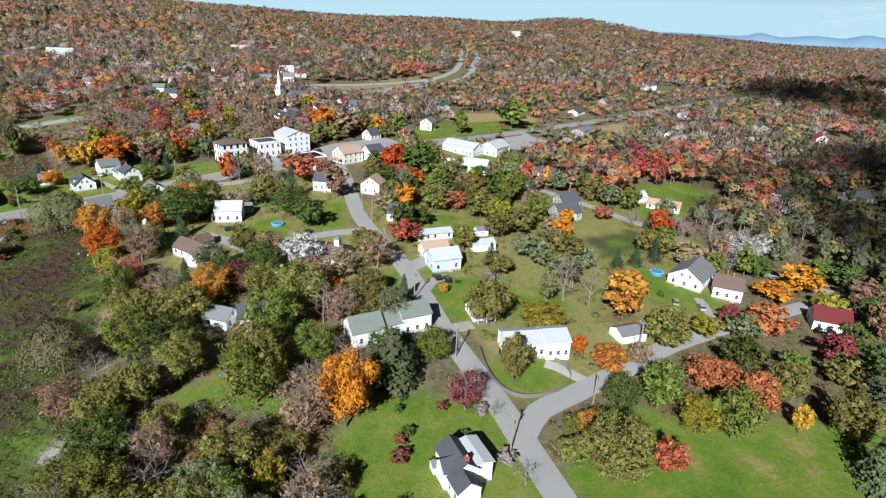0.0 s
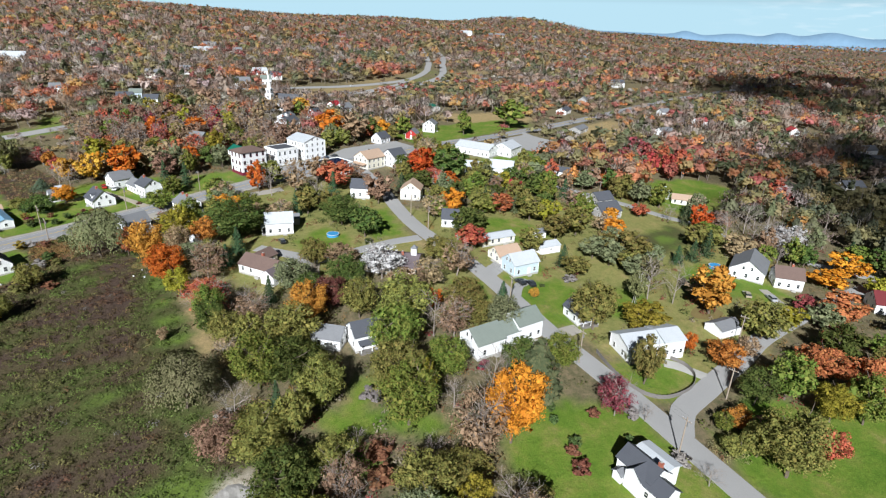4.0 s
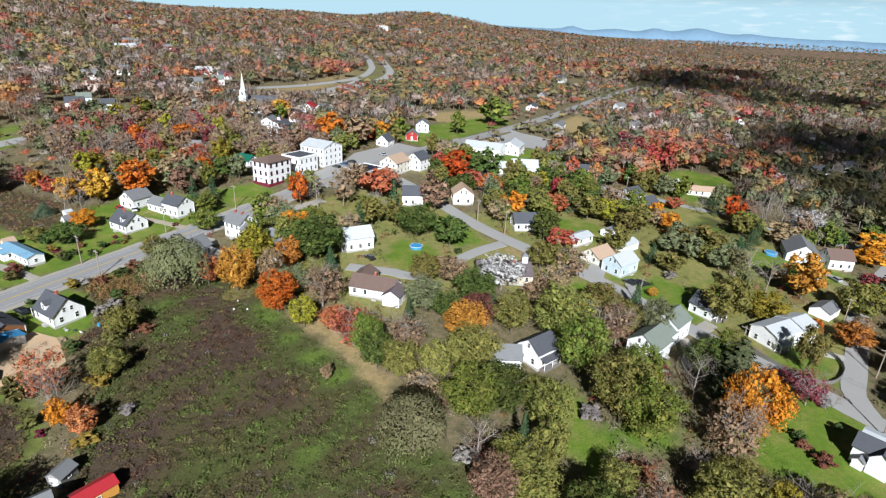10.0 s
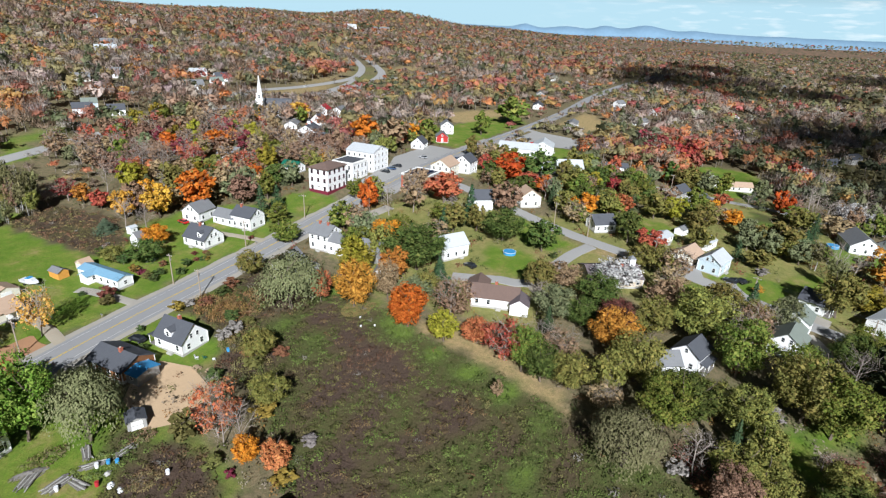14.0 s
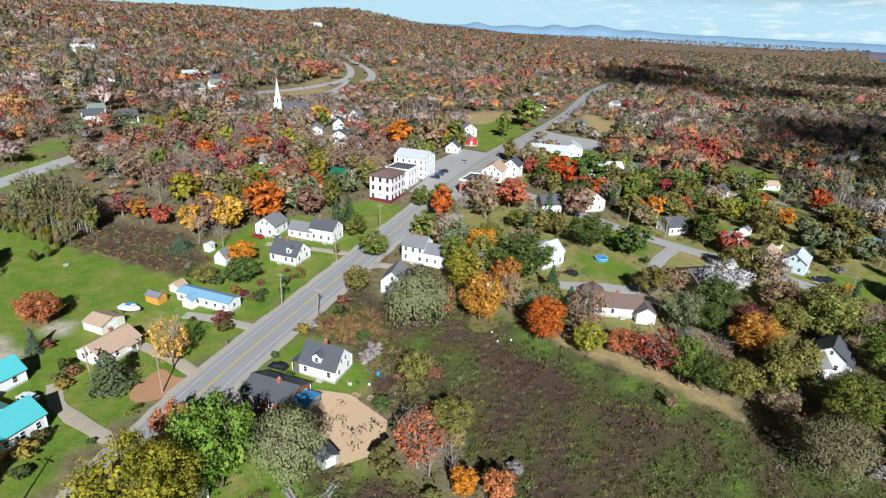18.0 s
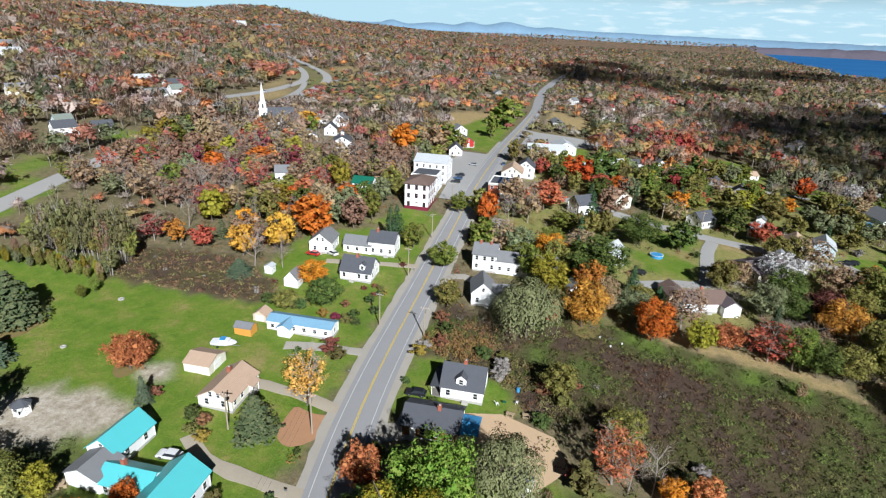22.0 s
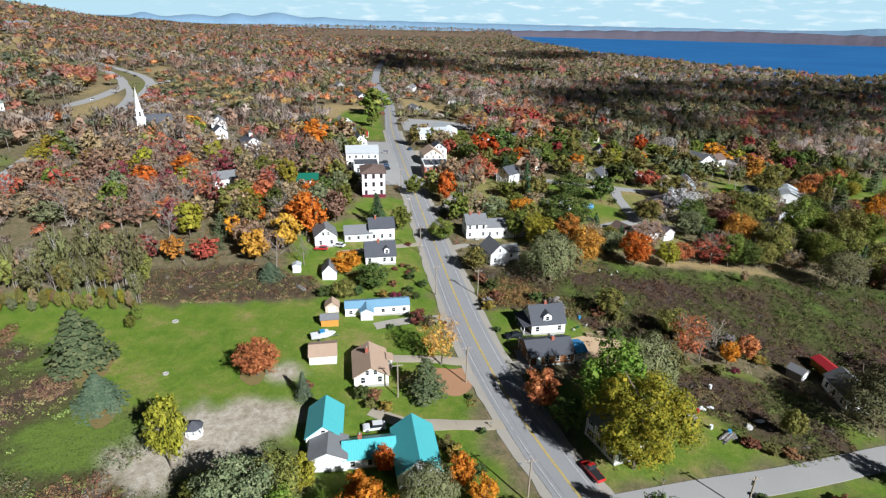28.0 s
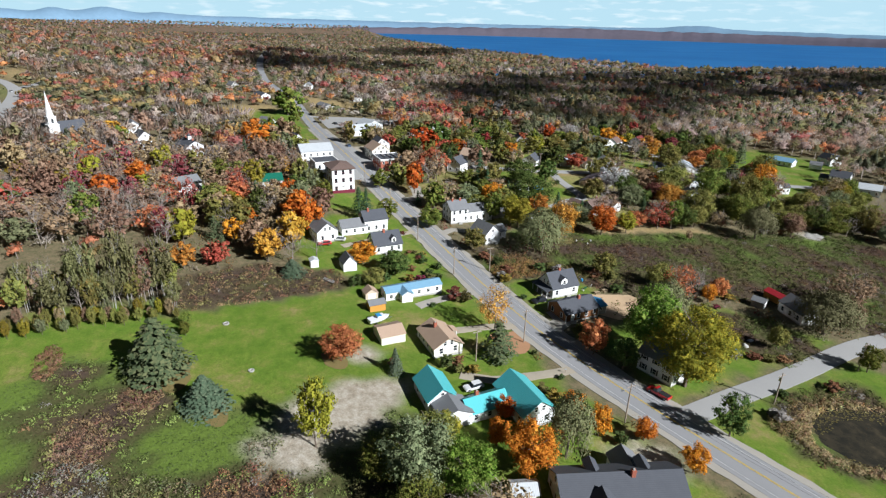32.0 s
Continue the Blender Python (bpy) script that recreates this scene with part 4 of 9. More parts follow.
def house(x, y, yaw, L, W, eave, rise, wall, roof, label, nw=(3, 2), chim=(), trim=None, shutters=None, dormers=(), porch=None, doors=((0, 0.2),), name="house", skirt=True, category="house", over=0.4, wh=1.35, ww=0.85):
    """A gabled house, ridge along its own x. nw: windows along the long and the gable sides; doors: (side, place along it);
    porch: (side, from, to, depth). Sides: 0 -y, 1 +x, 2 +y, 3 -x."""
    e = new(name)
    z = min(gz(x + a * math.cos(radians(yaw)) - b_ * math.sin(radians(yaw)), y + a * math.sin(radians(yaw)) + b_ * math.cos(radians(yaw))) for a in (-L / 2, L / 2) for b_ in (-W / 2, W / 2))
    zc = gz(x, y)
    z = (z + zc) / 2 + 0.15
    e.matrix_basis = pose(x, y, z, 0, 0, yaw)
    tagged(e, label, category)
    BUILT.append((x, y, max(L, W) / 2 + 1.2))
    gable_walls(e, L, W, eave, rise, wall, 0.35 if skirt else -0.9)
    if skirt:
        link("foundation", *boxes((-L / 2 - 0.05, -W / 2 - 0.05, -1.2, L / 2 + 0.05, W / 2 + 0.05, 0.36)), CONC, e)
    r = gable_roof(e, L, W, eave, rise, roof, over)
    # corner boards
    for sx in (-1, 1):
        for sy in (-1, 1):
            link("corner_board", *boxes((sx * L / 2 - 0.09, sy * W / 2 - 0.09, 0.3, sx * L / 2 + 0.09, sy * W / 2 + 0.09, eave - 0.02)), trim or TRIM, e)
    storeys = [0.9] if eave < 4.2 else [0.9, 3.6] if eave < 7.2 else [0.9, 3.8, 6.7]
    busy = [(s, p) for s, p in doors]
    for s in range(4):
        n_ = nw[s % 2] if isinstance(nw[0], int) else nw[s]
        length, dist = (L, W / 2) if s % 2 == 0 else (W, L / 2)
        turn = (0, 90, 180, -90)[s]
        for zz in storeys:
            if zz + wh > eave - 0.1:
                continue
            for k in range(n_):
                u = (k + 0.5) / n_ - 0.5
                if zz < 1 and any(q == s and abs(u * length - p * length) < 1.1 for q, p in busy):
                    continue
                o = window(e, pose(0, 0, 0, 0, 0, turn) @ pose(u * length, -dist - 0.01, zz + 0.1), ww, wh, trim)
                if shutters:
                    for sx in (-1, 1):
                        link("shutter", *boxes((sx * (ww / 2 + 0.3) - 0.2, -0.05, -0.05, sx * (ww / 2 + 0.3) + 0.2, 0.02, wh + 0.05)), shutters, o)
        if s % 2 and rise > 2.0 and n_:
            for u in ((-0.12, 0.12) if W > 7 else (0,)):
                window(e, pose(0, 0, 0, 0, 0, turn) @ pose(u * length, -dist - 0.01, eave + 0.25), 0.7, 1.1, trim)
    for s, p in busy:
        length, dist = (L, W / 2) if s % 2 == 0 else (W, L / 2)
        d = door(e, pose(0, 0, 0, 0, 0, (0, 90, 180, -90)[s]) @ pose(p * length, -dist - 0.02, 0.4))
        link("step", *boxes((-0.7, -1.0, -0.75, 0.7, -0.02, -0.02)), CONC, d)
    for cx, cy in chim:
        chimney(e, cx, cy, eave, eave + rise + 0.9)
    for dx, side, dw in dormers:
        dormer(e, dx, side, dw, W, eave, rise, wall, roof)
    if porch:
        s, p0, p1, dep = porch
        length, dist = (L, W / 2) if s % 2 == 0 else (W, L / 2)
        pm = pose(0, 0, 0, 0, 0, (0, 90, 180, -90)[s])
        po = link("porch", *boxes((p0 * length, -dist - dep, -0.9, p1 * length, -dist - 0.06, 0.32)), FENCEW, e, m=pm)
        v = [(p0 * length - 0.2, -dist - dep - 0.3, 2.5), (p1 * length + 0.2, -dist - dep - 0.3, 2.5), (p1 * length + 0.2, -dist - 0.05, 3.05), (p0 * length - 0.2, -dist - 0.05, 3.05)]
        v += [(a, b_, c + 0.12) for a, b_, c in v]
        link("porch_roof", v, [(3, 2, 1, 0), (4, 5, 6, 7), (0, 1, 5, 4), (1, 2, 6, 5), (2, 3, 7, 6), (3, 0, 4, 7)], roof, po)
        n_ = max(2, int((p1 - p0) * length / 2.4) + 1)
        for k in range(n_):
            px = p0 * length + 0.12 + ((p1 - p0) * length - 0.24) * k / (n_ - 1)
            link("post", *boxes((px - 0.07, -dist - dep + 0.03, 0.32, px + 0.07, -dist - dep + 0.17, 2.55)), trim or TRIM, po)
    return e


def dormer(e, dx, side, dw, W, eave, rise, wall, roof):
    k = rise / (W / 2)
    y0 = -side * (W / 2 - 0.5)
    z0 = eave + k * 0.5
    y1 = -side * (W / 2 - 0.5 - 1.9 / k * 0.75)
    h = min(1.5, rise * 0.55)
    hw = dw / 2
    v = [(dx - hw, y0, z0 - 0.3), (dx + hw, y0, z0 - 0.3), (dx + hw, y0, z0 + h), (dx, y0, z0 + h + hw * 0.7), (dx - hw, y0, z0 + h)]
    yb = y0 + side * (h + hw * 0.7 + 0.3) / k
    v += [(a, yb, c) for a, _, c in v]
    f = [(0, 1, 2, 3, 4), (9, 8, 7, 6, 5), (1, 6, 7, 2), (0, 4, 9, 5)]
    d = link("dormer", v, f, wall, e)
    o = 0.2
    v = [(dx - hw - o, y0 - side * o, z0 + h - o * 0.7), (dx, y0 - side * o, z0 + h + hw * 0.7 + 0.04), (dx + hw + o, y0 - side * o, z0 + h - o * 0.7)]
    v += [(a, b_, c + 0.1) for a, b_, c in v]
    v += [(a, yb, c) for a, b_, c in v]
    link("dormer_roof", v, [(0, 1, 4, 3), (1, 2, 5, 4), (6, 9, 10, 7), (7, 10, 11, 8), (3, 4, 10, 9), (4, 5, 11, 10), (0, 6, 7, 1), (1, 7, 8, 2), (0, 3, 9, 6), (2, 8, 11, 5)], roof, d)
    window(d, pose(dx, y0 - side * 0.02, z0 + 0.15, 0, 0, 0 if side > 0 else 180), min(0.8, dw * 0.5), h * 0.75)


def wing(e, x0, y0, L, W, eave, rise, wall, roof, turn=0, nw=2, over=0.3):
    """A lower gabled wing of a house, as a part with parts of its own."""
    w = gable_walls(e, L, W, eave, rise, wall, -0.9, "wing")
    w.matrix_basis = pose(x0, y0, 0, 0, 0, turn)
    gable_roof(w, L, W, eave, rise, roof, over, name="wing_roof")
    for s in (-1, 1):
        for k in range(nw):
            window(w, pose(0, 0, 0, 0, 0, 0 if s < 0 else 180) @ pose((k + 0.5) * L / nw - L / 2, -W / 2 - 0.01, 1.0), 0.8, min(1.2, eave - 1.5))
    return w


def shed(x, y, yaw, L, W, eave, rise, wall, roof, label, name="shed", big_door=True):
    e = new(name)
    e.matrix_basis = pose(x, y, gz(x, y) + 0.05, 0, 0, yaw)
    tagged(e, label, name.replace("_", " "))
    BUILT.append((x, y, max(L, W) / 2 + 0.8))
    gable_walls(e, L, W, eave, rise, wall, -0.5)
    gable_roof(e, L, W, eave, rise, roof, 0.22, 0.1)
    if big_door:
        w = min(W * 0.6, 2.6)
        d = link("door", *boxes((-L / 2 - 0.05, -w / 2, 0.0, -L / 2 + 0.02, w / 2, min(2.1, eave - 0.1))), TRIM, e)
        link("door_brace", *boxes((-L / 2 - 0.08, -w / 2, 0.9, -L / 2 - 0.05, w / 2, 1.05)), wall, d)
    window(e, pose(0, -W / 2 - 0.01, min(1.0, eave - 1.0)), 0.6, 0.6)
    return e


def block(x, y, yaw, L, W, H, wall, roof, label, floors=2, nw=(4, 4), trim=None, hip=0.0, name="building", cornice=None, parapet=0.5):
    """A commercial block: flat roof behind a parapet, or a low hipped roof."""
    e = new(name)
    e.matrix_basis = pose(x, y, gz(x, y) + 0.1, 0, 0, yaw)
    tagged(e, label, name.replace("_", " "))
    BUILT.append((x, y, max(L, W) / 2 + 1.2))
    a, b_ = L / 2, W / 2
    link("wall", *boxes((-a, -b_, -1.5, a, b_, H)), wall, e)
    if hip:
        o = 0.6
        v = [(-a - o, -b_ - o, H), (a + o, -b_ - o, H), (a + o, b_ + o, H), (-a - o, b_ + o, H), (-a * 0.3, 0, H + hip), (a * 0.3, 0, H + hip)]
        v += [(q[0], q[1], q[2] - 0.3) for q in v[:4]]
        link("roof", v, [(0, 1, 5, 4), (1, 2, 5), (2, 3, 4, 5), (3, 0, 4), (6, 7, 1, 0), (7, 8, 2, 1), (8, 9, 3, 2), (9, 6, 0, 3), (9, 8, 7, 6)], roof, e)
    else:
        t = 0.3
        link("roof", *boxes((-a + t, -b_ + t, H, a - t, b_ - t, H + 0.12)), roof, e)
        link("parapet", *boxes((-a - 0.1, -b_ - 0.1, H, a + 0.1, -b_ + t, H + parapet), (-a - 0.1, b_ - t, H, a + 0.1, b_ + 0.1, H + parapet), (-a - 0.1, -b_ + t, H, -a + t, b_ - t, H + parapet), (a - t, -b_ + t, H, a + 0.1, b_ - t, H + parapet)), trim or TRIM, e)
    link("cornice", *boxes((-a - 0.25, -b_ - 0.25, H - 0.45, a + 0.25, -b_, H - 0.02), (-a - 0.25, b_, H - 0.45, a + 0.25, b_ + 0.25, H - 0.02), (-a - 0.25, -b_, H - 0.45, -a, b_, H - 0.02), (a, -b_, H - 0.45, a + 0.25, b_, H - 0.02)), cornice or TRIM, e)
    fh = H / floors
    for s in range(4):
        n_, length, dist = (nw[0], L, b_) if s % 2 == 0 else (nw[1], W, a)
        for q in range(floors):
            for k in range(n_):
                window(e, pose(0, 0, 0, 0, 0, (0, 90, 180, -90)[s]) @ pose(((k + 0.5) / n_ - 0.5) * length, -dist - 0.01, q * fh + 0.95), 0.95, 1.7 if fh > 3 else 1.3, trim)
        door(e, pose(0, 0, 0, 0, 0, (0, 90, 180, -90)[s]) @ pose(0, -dist - 0.02, 0.05), 1.2, 2.2)
    return e


# main street, north side
e = house(-17.9, 285.3, 0, 10.2, 7.3, 2.7, 2.1, CREAM, R_TAN, "cream single-storey house with a tan shingle roof", (4, 2), [(1.5, 0.6)], doors=((0, 0.2),), porch=(0, 0.05, 0.3, 1.4))
shed(-10.6, 295.8, 90, 6.2, 6.4, 2.1, 1.2, CREAM, R_TAN, "cream detached garage with a tan shingle roof", "garage")
e = house(9.6, 281.8, 90, 17, 4.6, 2.75, 0.8, WHITE, R_BLUE, "long white mobile home with a blue metal roof", (6, 1), doors=((2, -0.15),), name="mobile_home", category="mobile home", over=0.25, wh=1.0)
wing(e, 3.0, 2.6, 4.0, 3.2, 2.6, 0.9, WHITE, R_BLUE, 90, 1)
shed(4.1, 294.4, 90, 4.4, 3.0, 2.0, 0.9, ORANGEW, R_GREY, "small orange timber shed with a grey roof", big_door=False)
shed(11.3, 293.8, 0, 3.2, 3.6, 1.7, 1.3, TANW, R_TAN, "small pale pink garden shed", big_door=True)
house(56.6, 296.2, 6, 8.4, 7.2, 3.9, 2.8, WHITE, R_GREY, "white gabled carriage barn with a grey roof", (2, 2), doors=((3, 0.0),), name="barn", category="barn")
e = house(61, 276.8, 92, 8.6, 7.2, 4.7, 2.6, WHITE, R_DARK, "white two-storey farmhouse with a charcoal roof", (3, 2), [(2, 0.4)], doors=((2, 0.2),), porch=(0, -0.4, 0.35, 1.8))
wing(e, 8.2, 0.8, 9.4, 6.0, 3.0, 2.2, WHITE, R_GREY, 0, 3)
e = house(42.4, 278.6, 90, 9.4, 8.0, 3.1, 3.4, WHITE, R_DARK, "white cape house with a dark shingle roof", (4, 2), [(0.5, 0.3)], doors=((2, -0.1),), dormers=((-2, -1, 1.6),))
shed(35.2, 304.4, 0, 2.4, 2.4, 2.2, 0.6, WHITE, R_LIGHT, "tiny white garden shed by the trees", big_door=True)
shed(31.3, 294.6, 0, 5.0, 4.2, 2.4, 2.3, WHITE, R_GREY, "small white shed with a steep grey roof")
e = block(108.2, 276.6, 0, 13.0, 9.6, 10.2, WHITE, R_BROWN, "white three-storey hall with a low brown hipped roof", 3, (4, 3), BURG, 1.9, "village_hall", BURG)
link("base_band", *boxes((-6.58, -4.88, -0.8, 6.58, 4.88, 0.9)), BURG, e)
block(127.5, 278.5, 0, 12, 11, 7.6, WHITE, R_DARK, "white wooden store with a dark flat roof", 2, (4, 3), None, 0, "store", None, 0.35)
e = house(143.5, 279.5, 90, 15, 13, 9.2, 2.4, WHITE, R_LIGHT, "tall white three-storey block with a pale grey roof", (5, 4), doors=((0, 0.0), (1, 0.1)), name="store_block", category="store", shutters=None)
house(118.3, 304.2, 90, 8.6, 7, 2.8, 2.2, WHITE, R_DKGREEN, "white outbuilding with a dark green metal roof", (3, 2), doors=((2, 0.1),), name="outbuilding", category="outbuilding")
house(113.7, 338, 114, 9.4, 7.2, 4.2, 2.4, WHITE, R_GREY, "white gabled barn house with a grey roof", (3, 2))
e = house(168.5, 334, 20, 12.5, 9, 6.4, 2.6, WHITE, R_DARK, "large white house with a charcoal roof and cupola", (5, 3), [(-4, 0), (4, 0)], doors=((3, 0.1),))
cu = link("cupola", *boxes((-0.8, -0.8, 8.6, 0.8, 0.8, 10.6)), WHITE, e)
link("cupola_roof", [(-1, -1, 10.6), (1, -1, 10.6), (1, 1, 10.6), (-1, 1, 10.6), (0, 0, 11.8)], [(0, 1, 4), (1, 2, 4), (2, 3, 4), (3, 0, 4), (3, 2, 1, 0)], R_DARK, cu)
wing(e, -5, -8, 8, 7, 3.4, 2.2, WHITE, R_DARK, 90, 2)
house(221.6, 277.5, 30, 8, 7, 3.4, 2.6, REDW, R_GREY, "small red barn with white trim", (2, 1), doors=((3, 0.0),), name="barn", category="barn")
house(248, 287, 30, 9, 8, 5.2, 2.8, WHITE, R_GREY, "white village house with a grey roof", (3, 2))
house(196, 279, 12, 9, 7, 3.4, 3.0, WHITE, R_DARK, "white house with a steep dark roof", (3, 2))
house(315, 345, 60, 14, 6, 3.0, 1.4, GREYW, R_DKGREEN, "long low barn with a green metal roof", (3, 1), name="barn", category="barn")
# main street, south side
e = house(61.3, 242.6, 90, 7.4, 7.6, 5.6, 2.6, WHITE, R_GREY, "white two-storey connected farmhouse with grey roofs", (3, 3), [(-1.5, 0.2), (1.8, 0.2)], doors=((2, 0.0),))
wing(e, -9.2, 0.4, 11.2, 6.6, 4.1, 2.2, WHITE, R_GREY, 0, 4)
wing(e, -18.6, -0.6, 7.6, 6.8, 3.6, 2.3, GREYW, R_GREY, 0, 2)
e = house(40.6, 240.6, 10, 8.6, 6.4, 4.0, 2.9, WHITE, R_GREY, "white gabled house beneath a willow", (3, 2), doors=((3, 0.2),))
wing(e, 0.5, -5.4, 6.0, 5.0, 2.8, 1.8, WHITE, R_GREY, 90, 1)
e = house(-1.6, 238.2, 90, 9.0, 7.6, 3.2, 3.6, WHITE, R_DARK, "white cape house with charcoal roof and dormer", (3, 2), [(0, -0.2)], dormers=((0.3, -1, 2.2),), doors=((2, 0.1),), porch=(1, -0.5, 0.5, 2.2))
e = house(-14.6, 242.2, 91, 11.2, 8.2, 2.8, 2.0, LOGW, R_DARK, "brown log house with a charcoal roof", (4, 2), [(-1.2, 0.4)], trim=TRIM, doors=((2, -0.3),))
wing(e, -7.4, 0.5, 3.6, 5.5, 2.2, 0.7, GREYW, TARP, 0, 1)
shed(-25.3, 223.6, 60, 3.6, 3.4, 2.0, 0.7, GREYW, R_DARK, "small grey weathered timber shed")
e = block(134, 245, -2, 14, 12, 6.0, BRICK, R_DARK, "red brick store with a dark flat roof", 2, (5, 4), None, 0, "store", CONC, 0.5)
SOLAR, _n, _l, _b = mat_base("solar_panel_glass", 0.15, 0.0, 0.6)
_b.inputs["Base Color"].default_value = (0.012, 0.018, 0.045, 1)
pv_ = bpy.data.meshes.new("solar_panel")
pv_.from_pydata(*[(a, [], c) for a, c in [boxes((-0.85, -0.5, 0.0, 0.85, 0.5, 0.05))]][0])
pv_.materials.append(SOLAR)
for i in range(6):
    for j in range(3):
        share("solar_panel", pv_, e, pose(-5.0 + 1.9 * i, -3.2 + 2.6 * j, 6.45, 18, 0, 0))
e = house(156, 243.6, 2, 12, 9.5, 5.6, 3.0, CREAM, R_TAN, "cream store house with a tan roof and porch", (4, 3), doors=((3, 0.0),), porch=(3, -0.45, 0.45, 2.0))
house(168, 238, 0, 9, 8, 5.8, 3.0, WHITE, R_DARK, "white gabled house with a dark roof behind the store", (3, 2))
e = house(227, 230.5, 99, 22, 11, 4.4, 2.6, WHITE, R_LIGHT, "long white store with a pale roof", (8, 3), name="store", category="store", doors=((2, 0.1), (2, -0.3)))
house(243, 220.5, 12, 15, 12, 4.8, 3.0, WHITE, R_LIGHT, "white gabled hall with a pale roof", (5, 3), name="hall", category="hall")
# teal-roofed farm
e = house(-36.8, 294.9, -3, 8.6, 6.2, 3.0, 2.4, WHITE, R_TEAL, "white barn with a bright teal metal roof", (2, 1), name="barn", category="barn", doors=((1, 0.1),))
wing(e, -7.0, -1.0, 5.6, 6.6, 2.5, 1.5, WHITE, R_GREY, 0, 2)
e = house(-46.2, 278.8, 0, 11.6, 7.4, 3.4, 2.7, WHITE, R_TEAL, "white farmhouse with a bright teal metal roof", (4, 2), doors=((1, 0.2),))
w = wing(e, 2.4, 8.2, 9.2, 5.4, 2.7, 1.7, WHITE, R_TEAL, 90, 3)
chimney(w, 1.6, -0.4, 3.0, 5.4)
house(-46, 239.4, 12, 9, 7.2, 5.2, 2.6, WHITE, R_GREY, "white two-storey house with black shutters", (3, 2), [(1, 0)], shutters=DARKTRIM, doors=((3, 0.0),))
e = house(-73.0, 277.2, 70, 21, 9.0, 3.8, 2.7, WHITE, R_DARK, "large white farmhouse with a charcoal roof", (6, 3), [(-2, 0.6)], dormers=((4, 1, 2.0), (-5, 1, 2.0)), doors=((0, 0.0),))
wing(e, 4.0, 5.6, 5.6, 6.0, 3.8, 2.4, WHITE, R_DARK, 90, 1)
wing(e, -3.5, -5.4, 5.0, 4.6, 3.2, 1.8, WHITE, R_GREY, 90, 1)
shed(-66.5, 291.5, 70, 4.5, 3.4, 2.1, 1.0, WHITE, R_LIGHT, "small white shed with a pale roof")
# junk yard by the marsh
shed(-28.7, 174.8, -6, 6.4, 3.4, 2.2, 0.8, ORANGEW, R_RED, "orange timber shed with a red metal roof")
shed(-29.4, 183.6, 20, 3.6, 3.0, 2.0, 1.0, GREYW, R_GREY, "small grey playhouse shed with a red door")
# side street
e = house(59.0, 57.0, 72, 7.6, 5.2, 4.1, 1.9, WHITE, R_DARK, "white two-storey farmhouse with charcoal and pale roofs", (3, 2), [(-3.2, -0.3)], doors=((2, -0.2),))
wing(e, 0.0, -3.6, 7.2, 4.2, 4.3, 0.5, WHITE, R_LIGHT, 0, 3)
wing(e, -5.0, 0.9, 4.6, 4.6, 3.2, 1.7, WHITE, R_DARK, 0, 2)
wing(e, -0.9, 2.0, 3.6, 3.6, 4.0, 1.6, WHITE, R_DARK, 90, 1)
wing(e, 2.2, 3.2, 2.0, 2.0, 2.1, 0.7, WHITE, R_GREY, 90, 1)
e = house(70.4, 104.2, -15, 8.2, 7.6, 4.2, 2.8, WHITE, R_GREEN, "long white house with sage grey roofs", (2, 2), doors=((0, 0.2),))
wing(e, 7.0, 0.6, 6.5, 6.4, 3.8, 2.2, WHITE, R_GREEN, 0, 2)
wing(e, 13.8, 1.0, 8.2, 7.6, 5.0, 2.4, WHITE, R_GREEN, 0, 3)
e = house(100.4, 76.4, -32, 10.6, 7.6, 4.3, 1.5, WHITE, R_LIGHT, "white house with a pale grey roof", (4, 2), doors=((0, -0.2),), porch=(0, -0.5, -0.15, 1.6))
wing(e, 8.2, -0.4, 6.2, 8.4, 4.6, 1.6, WHITE, R_LIGHT, 0, 3)
wing(e, 11.9, 1.6, 2.4, 4.0, 2.6, 0.8, WHITE, R_GREY, 0, 1)
shed(130.5, 63.3, -22, 8.2, 5.8, 2.3, 1.4, WHITE, R_GREY, "white detached garage with a grey roof", "garage")
house(182.5, 69.8, 8, 15, 11, 3.6, 3.6, WHITE, R_GREY, "large white barn house with a grey roof", (4, 3), doors=((3, -0.2),), name="barn", category="barn")
house(182.8, 57.8, -66, 8.6, 8, 4.2, 2.8, WHITE, R_BROWN, "white house with a brown roof", (3, 2), [(1, 0.4)])
house(189, 29.5, -64, 9.6, 8.4, 3.6, 3.0, WHITE, R_MAROON, "white house with a maroon roof among red maples", (3, 2))
house(103.4, 94.4, 64, 7.0, 6.6, 3.4, 2.8, WHITE, R_DARK, "small white house with a dark roof beneath an oak", (2, 2), porch=(3, -0.4, 0.4, 1.6))
e = house(114.6, 123.0, -19, 9.6, 7.2, 4.2, 2.6, BLUEW, R_LIGHT, "pale blue house with a light grey roof", (3, 2), doors=((0, 0.1),))
house(118.2, 131.6, -20, 8.8, 7.2, 2.7, 2.4, CREAM, R_TAN, "cream garage house with a tan roof", (2, 2), doors=((3, 0.0),), name="garage", category="garage")
house(127.0, 142.6, -20, 13.5, 5.6, 2.7, 1.0, CREAM, R_LIGHT, "long low cream mobile home", (5, 1), name="mobile_home", category="mobile home")
shed(136.4, 126.4, -20, 8.6, 5.4, 2.4, 1.2, WHITE, R_LIGHT, "low white outbuilding with a pale roof", "outbuilding")
shed(145.2, 135.4, -20, 4.6, 3.6, 2.2, 1.0, WHITE, R_GREY, "small white garden shed with grey roof")
house(128.2, 163.6, -52, 8.4, 7.4, 3.4, 2.8, WHITE, R_DARK, "small white house with a dark roof", (3, 2))
